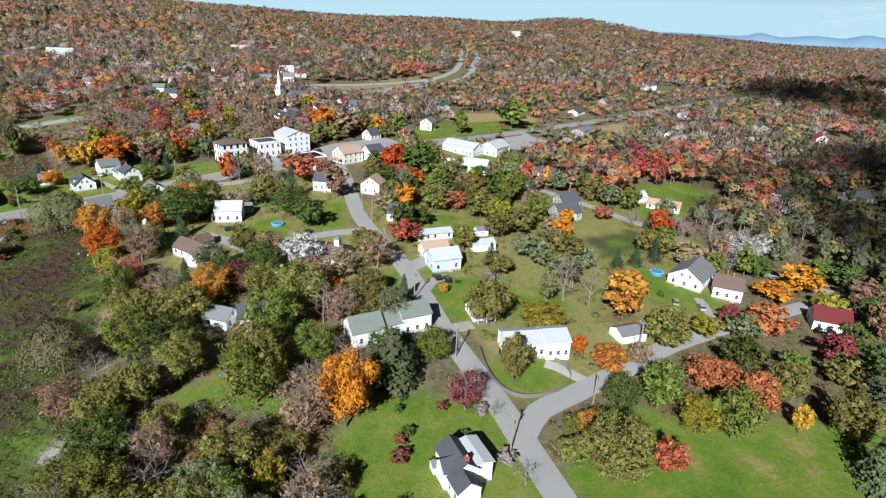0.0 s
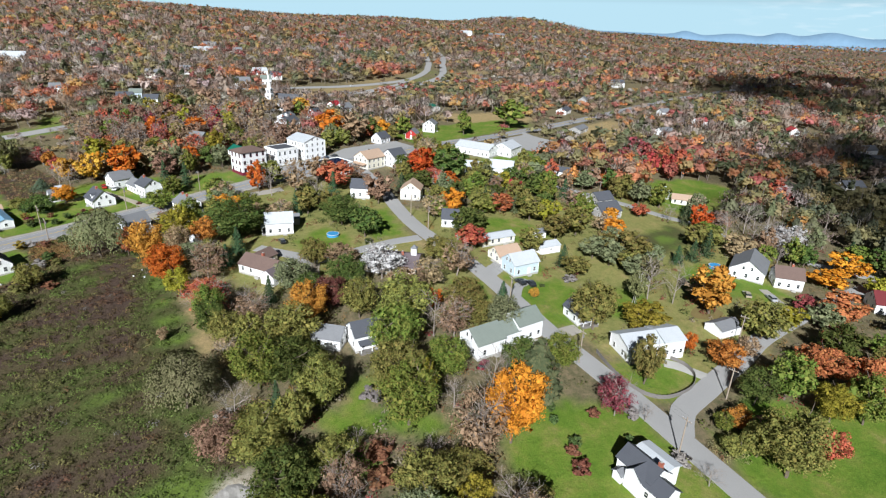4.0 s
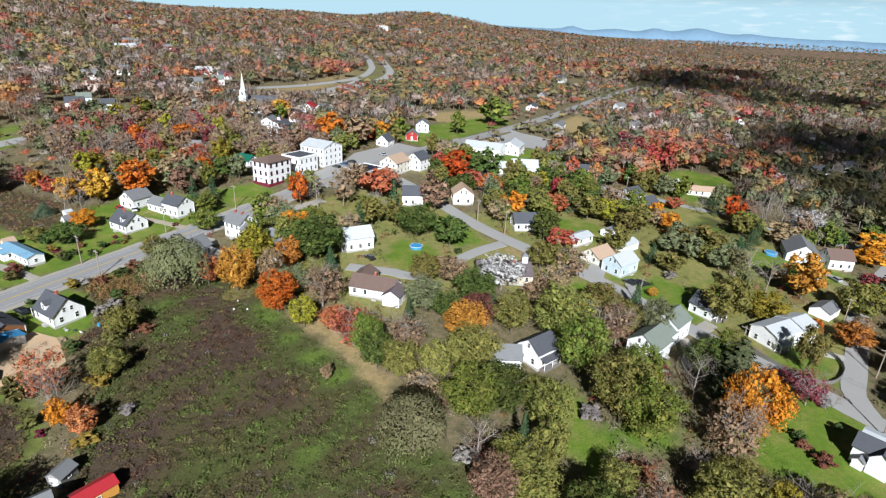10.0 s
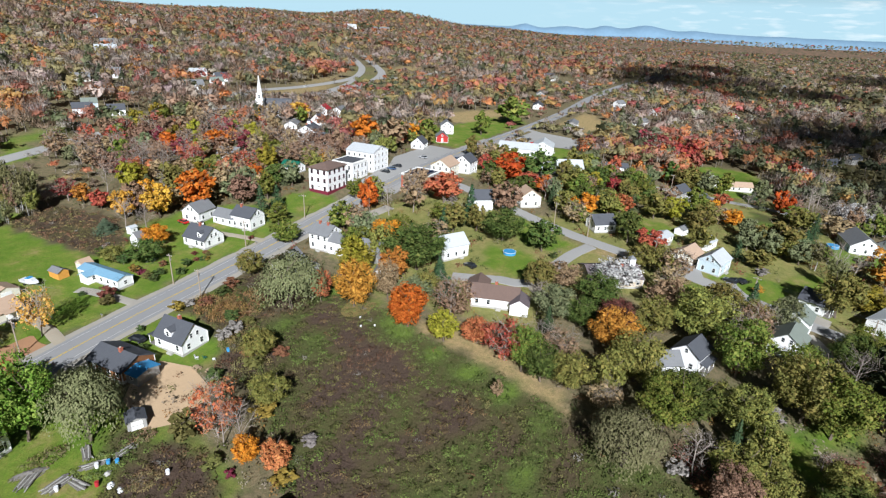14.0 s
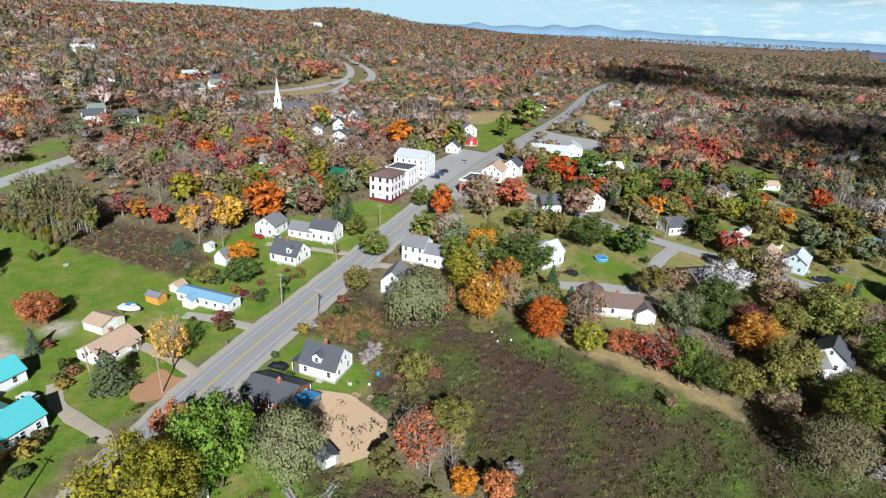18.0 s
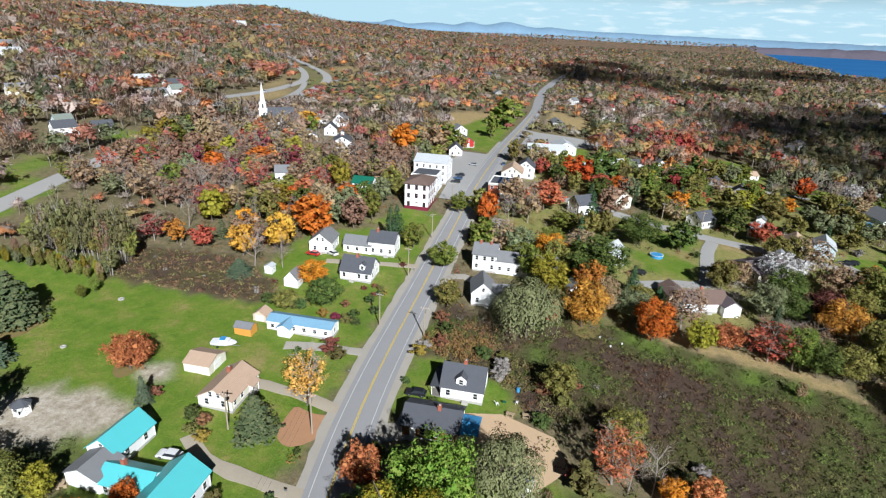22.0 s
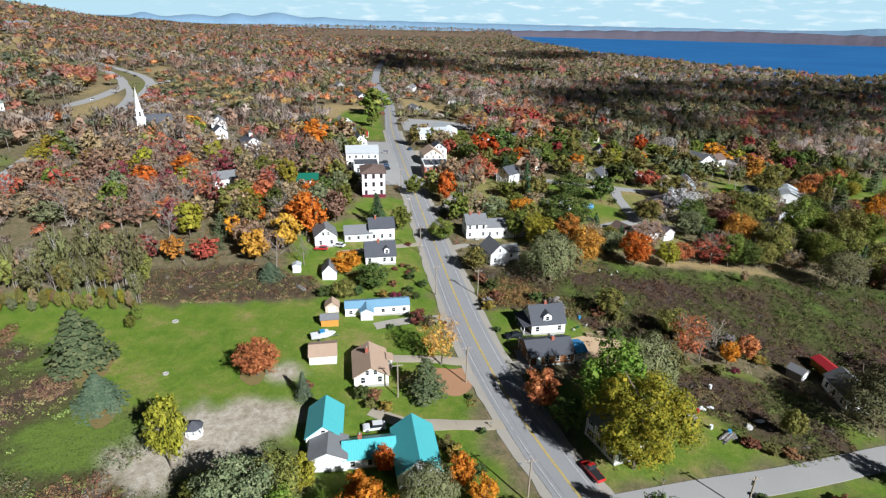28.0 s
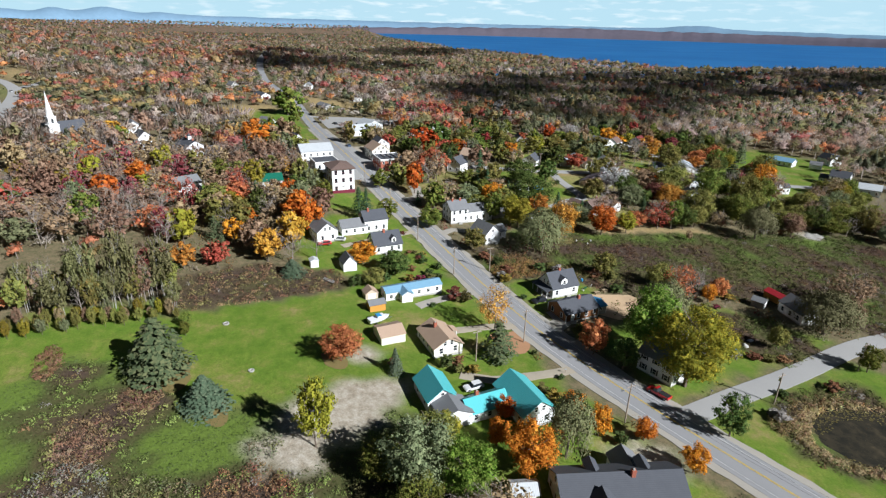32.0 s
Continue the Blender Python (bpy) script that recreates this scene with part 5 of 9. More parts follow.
e = house(76.6, 203.2, -32, 9.4, 7.4, 4.6, 2.8, WHITE, R_LIGHT, "white two-storey house with a pale roof", (3, 2), doors=((0, 0.2),), porch=(3, -0.4, 0.4, 1.5))
shed(84.5, 206.5, -32, 5.0, 4.2, 2.4, 1.4, GREYW, R_GREY, "grey shed with a grey roof")
e = house(54.6, 178.5, -75, 13.0, 7.4, 3.0, 2.4, WHITE, R_BROWN, "rambling white house with brown roofs", (4, 2), [(0, 0.3)], doors=((0, 0.1),))
wing(e, -5.5, 5.0, 8.0, 6.0, 2.7, 1.8, TANW, R_BROWN, 90, 2)
wing(e, 7.0, -3.0, 6.0, 5.0, 2.8, 1.6, WHITE, R_PURPLE, 90, 1)
e = house(86.0, 152.4, -58, 16.5, 12, 2.9, 2.2, TANW, R_PURPLE, "wide single-storey house with a plum brown roof", (5, 3), [(3, -1)], doors=((1, 0.2),))
for k in range(3):
    link("skylight", *boxes((-3.5 + k * 1.8, -3.4, 3.78, -2.5 + k * 1.8, -2.0, 4.3)), GLASS, e)
link("roof_panel", *boxes((-2.2, -4.6, 4.3, 3.4, -1.4, 4.62)), R_LIGHT, e)
cu = link("cupola", *boxes((5.6, -0.9, 4.4, 7.4, 0.9, 7.2)), WHITE, e)
link("cupola_roof", [(5.4, -1.1, 7.2), (7.6, -1.1, 7.2), (7.6, 1.1, 7.2), (5.4, 1.1, 7.2), (6.5, 0, 8.3)], [(0, 1, 4), (1, 2, 4), (2, 3, 4), (3, 0, 4), (3, 2, 1, 0)], R_GREY, cu)
house(51, 126.4, -20, 7.4, 6.6, 4.4, 2.4, WHITE, R_DARK, "white house with a charcoal roof in deep woods", (2, 2), porch=(0, -0.4, 0.4, 1.5))
house(45.0, 132.6, -60, 7.2, 6.0, 3.0, 2.2, WHITE, R_GREY, "small white cottage with a grey roof", (2, 2))
house(123.4, 211.6, -54, 8.2, 7.2, 4.6, 3.0, WHITE, R_DARK, "white gabled house with a dark roof", (3, 2))
house(138.6, 196.4, 36, 8.4, 8.4, 4.6, 3.0, CREAM, R_TAN, "cream gabled house with a tan roof", (3, 2))
house(193, 131.5, -20, 11, 8.4, 3.0, 3.4, GREYW, R_DARK, "dark-roofed cape house beside a red maple", (3, 2))
house(207, 141, -22, 9, 8, 3.0, 2.8, GREYW, R_DARK, "grey house with a dark roof", (3, 2))
house(247.6, 114.5, -68, 14.5, 7, 2.8, 1.8, CREAM, R_TAN, "cream ranch house with a tan roof", (5, 2))
house(246.0, 128.0, -20, 8, 6.4, 2.8, 2.2, WHITE, R_LIGHT, "white garage with a pale roof", (2, 1), name="garage", category="garage")
house(234, 177, -70, 14, 7, 2.8, 1.8, WHITE, R_DARK, "white ranch house with a dark roof", (4, 2))
shed(240.5, 163.5, 10, 6, 5, 3.0, 2.2, WHITE, R_GREY, "white gabled garage with grey roof", "garage")
house(202.0, 195.0, -62, 13, 9.5, 4.6, 3.4, WHITE, R_LIGHT, "large white gabled house with a pale roof", (4, 2))
house(193.5, 206.0, -62, 8, 7.5, 3.6, 2.4, WHITE, R_LIGHT, "white house with a pale roof", (3, 2))
house(52.0, 214.5, 20, 5.0, 4.0, 2.6, 1.6, WHITE, R_GREY, "little white garden house among gold maples", (1, 1), name="summerhouse", category="shed")
# houses where the side street leaves the village
e = house(61.5, -4, 20, 9.5, 8.2, 5.4, 3.0, WHITE, R_DARK, "white two-storey house with a dark gabled roof", (3, 3), [(1, 0.3)], doors=((3, 0.1),))
wing(e, 7.0, -1.0, 6, 6, 3.0, 1.8, WHITE, R_DARK, 0, 2)
house(109, -23, 15, 12, 7.5, 3.2, 2.0, WHITE, R_BLUE, "white house with a blue metal roof", (4, 2))
shed(118, -21, 15, 6, 5, 2.6, 1.4, WHITE, R_BLUE, "white shed with a blue metal roof")
e = house(100, -56, -20, 12, 8, 4.0, 2.8, WHITE, R_DARK, "white cape house with a dark roof and dormers", (3, 2), dormers=((-2.4, 1, 1.8), (2.4, 1, 1.8)))
shed(96, -36, 30, 7, 5.5, 2.6, 1.8, WHITE, R_GREY, "white garage with a grey gabled roof", "garage")
house(42, 2, 30, 10, 7.5, 3.6, 2.4, BLUEW, R_LIGHT, "pale blue house with a light roof", (3, 2))
house(-38.5, 178, -15, 9, 6.5, 3.4, 2.2, WHITE, R_GREY, "white house half hidden beneath a willow", (3, 2))
# far houses
for hx, hy, yw, L_, W_, ev, rs_, wl_, rf_, lb in (
    (491, 118, 30, 11, 8, 3.2, 3.0, WHITE, R_RED, "white house with a red roof in the woods"),
    (596, 319, -30, 14, 9, 5.2, 3.2, WHITE, R_DARK, "large white house on the hillside"),
    (1046, 914, -40, 26, 13, 7, 5, WHITE, R_LIGHT, "long white house on the hilltop"),
    (1108, 862, -35, 22, 12, 6, 4, WHITE, R_GREY, "white barn on the hilltop"),
    (1090, 876, -20, 12, 9, 5, 4, REDW, R_GREY, "small red barn on the hilltop"),
    (1175, 813, -35, 18, 10, 5, 4, WHITE, R_GREY, "white house on the hilltop"),
    (122, 458, -30, 10, 8, 4.6, 2.8, WHITE, R_DARK, "white house with a dark roof"),
    (136, 449, -36, 9, 8, 3.6, 2.6, WHITE, R_DARK, "white cape house with a dark roof"),
    (253, 492, -28, 9, 8, 5, 3, WHITE, R_GREEN, "white house near the highway"),
    (342, 227, 10, 18, 8, 2.8, 1.8, GREYW, R_GREY, "long grey building beside the road"),
    (394, 184, -20, 12, 8, 3.2, 2.4, WHITE, R_GREY, "white village house with a grey roof"),
    (460, 180, -25, 11, 7, 3.4, 2.6, WHITE, R_RED, "small white house with a red roof"),
    (394, 270, 15, 17, 8, 3.0, 2.2, WHITE, R_DARK, "long white house with a dark roof"),
    (468, 214, -30, 9, 7, 4.2, 2.6, WHITE, R_GREY, "white house hidden in orange trees"),
    (460, 288, 20, 10, 7, 3.6, 2.6, GREYW, R_GREY, "grey house among tall trees"),
    (464, 66, -35, 12, 8, 3.4, 2.6, WHITE, R_GREY, "white house in the shaded woods"),
    (434, 58, -35, 10, 7, 3.0, 2.4, WHITE, R_DARK, "low white house in the shaded woods"),
    (436, -74, -40, 12, 8, 3.2, 2.4, BLUEW, R_GREY, "pale blue house in the shaded woods"),
    (433, -243, -40, 12, 8, 3.2, 2.4, WHITE, R_GREY, "white house in the shaded woods"),
    (345, 60, -40, 12, 8, 3.6, 2.6, GREYW, R_DARK, "dark-roofed house in the trees"),
    (372, 44, -40, 11, 8, 3.6, 2.6, GREYW, R_DARK, "grey house in the trees"),
    (238, 377, 20, 9, 8, 4, 3, WHITE, R_RED, "white house with a red roof"),
    (236, 362, 10, 10, 8, 5, 3, WHITE, R_GREY, "white house near the church"),
    (205, 356, 20, 9, 7, 4, 3, WHITE, R_DARK, "white house with a dark roof"),
    (185, 360, 30, 12, 7, 3, 2, WHITE, R_GREY, "long white house with grey roof"),
    (102, 641, -30, 22, 11, 6, 4, WHITE, R_LIGHT, "large white house on the wooded slope"),
    (84, 501, -30, 9, 7, 3.2, 2.6, BLUEW, R_DARK, "small blue house with a dark roof"),
    (97, 506, -30, 12, 8, 4.2, 2.8, WHITE, R_GREY, "white house with a grey roof"),
    (228, 489, -25, 13, 8, 4.6, 3, WHITE, R_GREY, "white house behind the church"),
    (276, 512, -25, 10, 8, 4.2, 3, WHITE, R_DARK, "white house above the church"),
    (435, 905, -30, 14, 10, 5, 3.5, WHITE, R_GREY, "white house high on the hill"),
    (497, 912, -30, 24, 11, 5, 3.5, WHITE, R_LIGHT, "long white house high on the hill"),
    (306, 692, -30, 14, 9, 5, 3.4, BLUEW, R_GREY, "pale blue house with a grey roof"),
    (316, 648, -30, 9, 8, 5, 3.2, WHITE, R_GREY, "tall white house on the slope"),
    (526, 645, -30, 34, 12, 4, 2, WHITE, R_LIGHT, "long pale building on the hill"),
    (177, 542, -30, 11, 8, 4.2, 3, CREAM, R_GREY, "cream house on the wooded slope"),
    (134, 470, -30, 8, 7, 4.0, 2.4, BLUEW, R_GREEN, "pale house with a green roof in the trees"),
    (274, 536, -20, 13, 8, 4, 2.6, WHITE, R_LIGHT, "white house with a pale roof"),
    (210, 552, -30, 9, 8, 4.6, 3, WHITE, R_GREY, "white gabled house on the slope"),
    (280, 660, -30, 18, 11, 5, 3, WHITE, R_LIGHT, "large pale house above the highway"),
    (880, 520, -30, 16, 10, 5, 3, WHITE, R_GREY, "white house in far woods"),
    (760, 40, -30, 16, 10, 5, 3, WHITE, R_GREY, "white house in far woods"),
    (800, 60, -30, 14, 10, 5, 3, WHITE, R_GREY, "white house in far woods"),
):
    if lb:
        house(hx, hy, yw, L_, W_, ev, rs_, wl_, rf_, lb, (3, 2) if hx < 460 else (2, 1))

# church with a steeple
e = house(207, 390, -62, 18, 11, 6.4, 5.0, WHITE, R_DARK, "white wooden church with a tall pointed steeple", (4, 2), name="church", category="church", wh=2.6)
c0 = e.matrix_basis.inverted() @ Vector((193.8, 392.4, gz(193.8, 392.4)))
t = link("tower", *boxes((c0.x - 2.2, c0.y - 2.2, -1, c0.x + 2.2, c0.y + 2.2, 12.0), (c0.x - 2.45, c0.y - 2.45, 11.6, c0.x + 2.45, c0.y + 2.45, 12.1)), WHITE, e)
link("belfry", *boxes((c0.x - 1.7, c0.y - 1.7, 12.0, c0.x + 1.7, c0.y + 1.7, 15.6), (c0.x - 1.95, c0.y - 1.95, 15.3, c0.x + 1.95, c0.y + 1.95, 15.7)), WHITE, t)
sp_top = 41.6 - e.matrix_basis.translation.z
ring = [(c0.x + 1.6 * math.cos(k * math.pi / 4), c0.y + 1.6 * math.sin(k * math.pi / 4), 15.7) for k in range(8)]
link("spire", ring + [(c0.x, c0.y, sp_top)], [(k, (k + 1) % 8, 8) for k in range(8)], TRIM, t)
for s_ in range(4):
    window(t, pose(c0.x, c0.y, 0, 0, 0, 90 * s_) @ pose(0, -1.72, 12.6), 1.0, 2.2)

# highway overpass by the church
e = new("bridge")
e.matrix_basis = pose(238, 460, gz(238, 460) + 1.0, 0, 0, 68)
tagged(e, "grey concrete highway overpass bridge", "bridge")
link("deck", *boxes((-16, -4.5, 0.3, 16, 4.5, 1.2)), CONC, e)
for s_ in (-1, 1):
    link("parapet", *boxes((-16, s_ * 4.4 - 0.2, 1.2, 16, s_ * 4.4 + 0.2, 2.1)), CONC, e)
    link("pier", *boxes((s_ * 8 - 0.6, -3.5, -4, s_ * 8 + 0.6, 3.5, 0.3)), CONC, e)


# ---------------------------------------------------------------- trees
def leaf_cloud(points, normals, size, rng, squash=1.0, jitter=0.7, soft=0.6):
    """One small bent leaf clump at each point, turned near the given normal."""
    n_ = len(points)
    d = normals + rng.normal(0, jitter, (n_, 3))
    d /= np.linalg.norm(d, axis=1)[:, None] + 1e-9
    d = np.where((d * normals).sum(1, keepdims=True) < 0, -d, d)
    a = np.cross(d, rng.normal(0, 1, (n_, 3)))
    a /= np.linalg.norm(a, axis=1)[:, None] + 1e-9
    b_ = np.cross(d, a)
    s = size * rng.uniform(0.6, 1.3, (n_, 1))
    co = np.stack([points - a * s, points - b_ * s * squash + d * s * 0.15, points + a * s, points + b_ * s * squash - d * s * 0.15], 1).reshape(-1, 3)
    nv = normals / (np.linalg.norm(normals, axis=1)[:, None] + 1e-9) * soft + d * (1 - soft)
    nv /= np.linalg.norm(nv, axis=1)[:, None] + 1e-9
    return co, np.arange(n_ * 4).reshape(-1, 4), np.repeat(nv, 4, 0)


def lobes_broad(rng, R, H, low, n_):
    """Rounded boughs that fill a crown of radius R from height low to H."""
    out = []
    for k in range(n_):
        u = (k + 0.5) / n_
        zc = low + (H - low) * (0.18 + 0.68 * u)
        w = R * (0.70 * math.sin(math.pi * (0.20 + 0.76 * (1 - u)) * 0.92) + 0.08) * rng.uniform(0.72, 1.12)
        a = k * 2.4 + rng.uniform(-0.6, 0.6)
        r = R * rng.uniform(0.20, 0.36) * (1.2 - 0.35 * u)
        out.append((w * math.cos(a), w * math.sin(a), zc, r, r * rng.uniform(0.75, 1.0)))
    out.append((0, 0, low + (H - low) * 0.48, R * 0.5, (H - low) * 0.38))
    out.append((R * rng.uniform(-0.15, 0.15), R * rng.uniform(-0.15, 0.15), H - R * 0.26, R * 0.28, R * 0.30))
    return out


def crown_broad(seed, R=5.0, H=12.0, low=2.2, count=1350, size=0.42, n_=13):
    """Boughs that carry sprays of leaves, with shaded gaps between the sprays."""
    rng = np.random.default_rng(seed)
    lb = np.array(lobes_broad(rng, R, H, low, n_))
    per = max(9, min(26, count // (len(lb) * 8)))
    k = np.repeat(np.arange(len(lb)), per)
    d = rng.normal(0, 1, (len(k), 3))
    d[:, 2] += 0.3
    d /= np.linalg.norm(d, axis=1)[:, None]
    cen = lb[k, :3] + d * np.c_[lb[k, 3], lb[k, 3], lb[k, 4]] * rng.uniform(0.62, 1.16, (len(k), 1))
    rs = lb[k, 3] * rng.uniform(0.24, 0.44, len(k))
    pick = rng.choice(len(k), count, p=rs ** 2 / (rs ** 2).sum())
    o = rng.normal(0, 1, (count, 3))
    o[:, 2] += 0.35
    o /= np.linalg.norm(o, axis=1)[:, None]
    pts = cen[pick] + o * rs[pick][:, None] * rng.uniform(0.55, 1.2, (count, 1)) * np.array([1, 1, 0.75])
    pts[:, 2] = np.maximum(pts[:, 2], low * 0.6)
    axis_ = pts - np.array([0, 0, low + (H - low) * 0.42])
    axis_ /= np.linalg.norm(axis_, axis=1)[:, None] + 1e-9
    co, q, nv = leaf_cloud(pts, o * 0.9 + d[pick] * 0.35 + axis_ * 0.15, size, rng, 0.8, 0.4, 0.85)
    # larger leaf masses deep inside the boughs
    m_ = count // 8
    k = rng.choice(len(lb), m_, p=lb[:, 3] ** 3 / (lb[:, 3] ** 3).sum())
    o = rng.normal(0, 0.33, (m_, 3))
    co2, q2, nv2 = leaf_cloud(lb[k, :3] + o * np.c_[lb[k, 3], lb[k, 3], lb[k, 4]], o + np.array([0, 0, 0.1]), size * 2.8, rng, 0.8, 0.4, 0.85)
    return np.concatenate([co, co2]), np.concatenate([q, q2 + len(co)]), np.concatenate([nv, nv2])


def crown_willow(seed, R=5.0, H=12.0, count=1500):
    """Many rounded domes of hanging sprays, one behind another."""
    rng = np.random.default_rng(seed)
    m_ = 26
    la = np.arange(m_) * 2.4 + rng.uniform(-0.3, 0.3, m_)
    lr = np.sqrt((np.arange(m_) + 0.3) / m_) * 0.80
    lz = 0.90 - 0.52 * lr ** 2 + rng.uniform(-0.07, 0.07, m_)
    size = rng.uniform(0.22, 0.34, m_)
    k = rng.integers(0, m_, count)
    d = rng.normal(0, 1, (count, 3))
    d[:, 2] = np.abs(d[:, 2]) * 0.9 - 0.35
    d /= np.linalg.norm(d, axis=1)[:, None]
    rad = rng.uniform(0.75, 1.08, count)
    drop = rng.random(count) ** 2.2 * np.where(d[:, 2] < 0.5, 1, 0.15)
    pts = np.c_[R * (lr * np.cos(la))[k] + d[:, 0] * size[k] * R * rad, R * (lr * np.sin(la))[k] + d[:, 1] * size[k] * R * rad, H * lz[k] + d[:, 2] * size[k] * R * 0.9 * rad]
    pts[:, 2] -= drop * np.clip(pts[:, 2] - H * 0.06, 0, 4.5)
    cen = pts - np.array([0, 0, H * 0.4])
    cen /= np.linalg.norm(cen, axis=1)[:, None]
    nrm = d * 0.65 + cen * 0.55
    side = np.cross(nrm, np.array([0, 0, 1.0])) + rng.normal(0, 0.25, (count, 3))
    side /= np.linalg.norm(side, axis=1)[:, None]
    fine = (1500 / count) ** 0.5
    s = rng.uniform(0.20, 0.36, (count, 1)) * fine
    h_ = rng.uniform(0.45, 0.95, (count, 1)) * fine
    down = np.array([[0, 0, -1.0]]) + nrm * 0.35
    co = np.stack([pts + side * s, pts + down * h_ + side * s * 0.3, pts + down * h_ * 0.8 - side * s * 0.5, pts - side * s], 1).reshape(-1, 3)
    nrm = cen * 0.4 + d * 0.8 + np.array([0, 0, 0.15])
    return co, np.arange(count * 4).reshape(-1, 4), np.repeat(nrm / np.linalg.norm(nrm, axis=1)[:, None], 4, 0)


def crown_pine(seed, R=5.0, H=12.0, count=1500, layered=True):
    """Tiers of flat sprays that stand out from the stem."""
    rng = np.random.default_rng(seed)
    tiers = 11 if layered else 20
    pts, nrm = [], []
    per = count // tiers
    for k in range(tiers):
        u = (k + 0.3) / tiers
        z = H * (0.10 + 0.88 * u) + rng.uniform(-0.2, 0.2)
        r = R * (1 - u ** (1.6 if layered else 1.15)) * rng.uniform(0.85, 1.1) + 0.25
        boughs = max(4, int(9 * (1 - u) + 4))
        for b_ in range(boughs):
            a = 2 * math.pi * b_ / boughs + k * 1.1 + rng.uniform(-0.2, 0.2)
            rb = r * rng.uniform(0.7, 1.1)
            m_ = max(3, int(per / boughs * (0.5 + (1 - u))))
            t_ = rng.random(m_) ** 0.7
            w = rng.normal(0, 0.11 * rb + 0.08, m_) * (0.3 + t_)
            pts.append(np.c_[t_ * rb * math.cos(a) - w * math.sin(a), t_ * rb * math.sin(a) + w * math.cos(a), z - (0.10 if layered else 0.32) * rb * t_ + rng.normal(0, 0.1, m_)])
            nrm.append(np.tile([0.45 * math.cos(a), 0.45 * math.sin(a), 1.0], (m_, 1)))
    pts, nrm = np.concatenate(pts), np.concatenate(nrm)
    return leaf_cloud(pts, nrm, 0.36, rng, 0.7, 0.35, 0.75)


def limbs(seed, R, H, depth, start=0.35, spread=0.9, r0=0.24, kids=(5, 4, 3), curve=0.5):
    """A branching skeleton: a tapered stem, limbs and twigs."""
    rng = random.Random(seed)
    parts = []

    def grow(p, d, length, r, lvl):
        path, rad = [p], [r]
        q, dd = p.copy(), d.copy()
        seg = 3 if lvl < 2 else 2
        for i in range(seg):
            dd = (dd + Vector((rng.uniform(-1, 1), rng.uniform(-1, 1), rng.uniform(-0.3, 0.7))) * 0.13 * (1 + curve * lvl)).normalized()
            q = q + dd * (length / seg)
            path.append(q.copy())
            rad.append(r * (1 - 0.75 * (i + 1) / seg) + 0.006)
        parts.append(tube(path, rad, 5 if lvl == 0 else 3, lvl == 0))
        if lvl < depth:
            for k in range(kids[min(lvl, len(kids) - 1)]):
                t_ = start + (1 - start) * (k + rng.random()) / kids[min(lvl, len(kids) - 1)]
                i = min(seg - 1, int(t_ * seg))
                pt = path[i].lerp(path[i + 1], t_ * seg - i)
                a = rng.uniform(0, 2 * math.pi) if lvl else k * 2.4 + rng.uniform(-0.4, 0.4)
                out = (dd.orthogonal().normalized() * math.cos(a) + dd.cross(dd.orthogonal().normalized()) * math.sin(a)) if lvl else Vector((math.cos(a), math.sin(a), 0))
                nd = (dd * rng.uniform(0.5, 0.9) + out * spread + Vector((0, 0, 0.15))).normalized()
                grow(pt, nd, length * rng.uniform(0.42, 0.62) * (1.1 - 0.4 * t_ if lvl == 0 else 1), r * 0.42, lvl + 1)

    grow(Vector((0, 0, -0.3)), Vector((0, 0, 1)), H * 0.95, r0, 0)
    v, f = join(*parts)
    v = np.array([tuple(q) for q in v])
    rr = np.hypot(v[:, 0], v[:, 1])
    k = np.minimum(1, R / np.maximum(rr, 0.01))
    v[:, :2] *= k[:, None] ** 0.7
    return [tuple(q) for q in v], f


def py_mesh(name, vf, mat):
    me = bpy.data.meshes.new(name)
    me.from_pydata([tuple(q) for q in vf[0]], [], [tuple(q) for q in vf[1]])
    me.materials.append(mat)
    return me


L_OR = leafmat("orange_maple_leaves", (0.26, 0.07, 0.012), (0.40, 0.13, 0.018), (0.48, 0.20, 0.03))
L_GO = leafmat("gold_maple_leaves", (0.2484, 0.1242, 0.023), (0.3864, 0.1978, 0.0313), (0.46, 0.2852, 0.0552))
L_RO = leafmat("red_orange_maple_leaves", (0.243, 0.0675, 0.0315), (0.369, 0.1215, 0.054), (0.423, 0.207, 0.081))
L_RE = leafmat("scarlet_maple_leaves", (0.17, 0.034, 0.026), (0.28, 0.062, 0.04), (0.36, 0.13, 0.06))
L_CR = leafmat("crimson_leaves", (0.105, 0.024, 0.028), (0.20, 0.045, 0.048), (0.29, 0.10, 0.075))
L_PU = leafmat("purple_brown_leaves", (0.0585, 0.0211, 0.0211), (0.0999, 0.0351, 0.0304), (0.1404, 0.0585, 0.041))
L_RU = leafmat("russet_leaves", (0.1482, 0.0975, 0.0585), (0.2145, 0.1443, 0.0858), (0.2886, 0.2028, 0.1287))
L_YE = leafmat("yellow_leaves", (0.075, 0.10, 0.016), (0.165, 0.15, 0.02), (0.32, 0.225, 0.026))
L_YG = leafmat("yellow_green_leaves", (0.1125, 0.1162, 0.015), (0.1875, 0.1688, 0.0225), (0.2625, 0.21, 0.0338))
L_OL = leafmat("olive_leaves", (0.082, 0.092, 0.026), (0.138, 0.140, 0.038), (0.235, 0.188, 0.055))
L_GM = leafmat("mid_green_leaves", (0.052, 0.082, 0.016), (0.098, 0.128, 0.024), (0.20, 0.18, 0.046))
L_DG = leafmat("dark_green_leaves", (0.032, 0.055, 0.015), (0.058, 0.088, 0.022), (0.12, 0.13, 0.036))
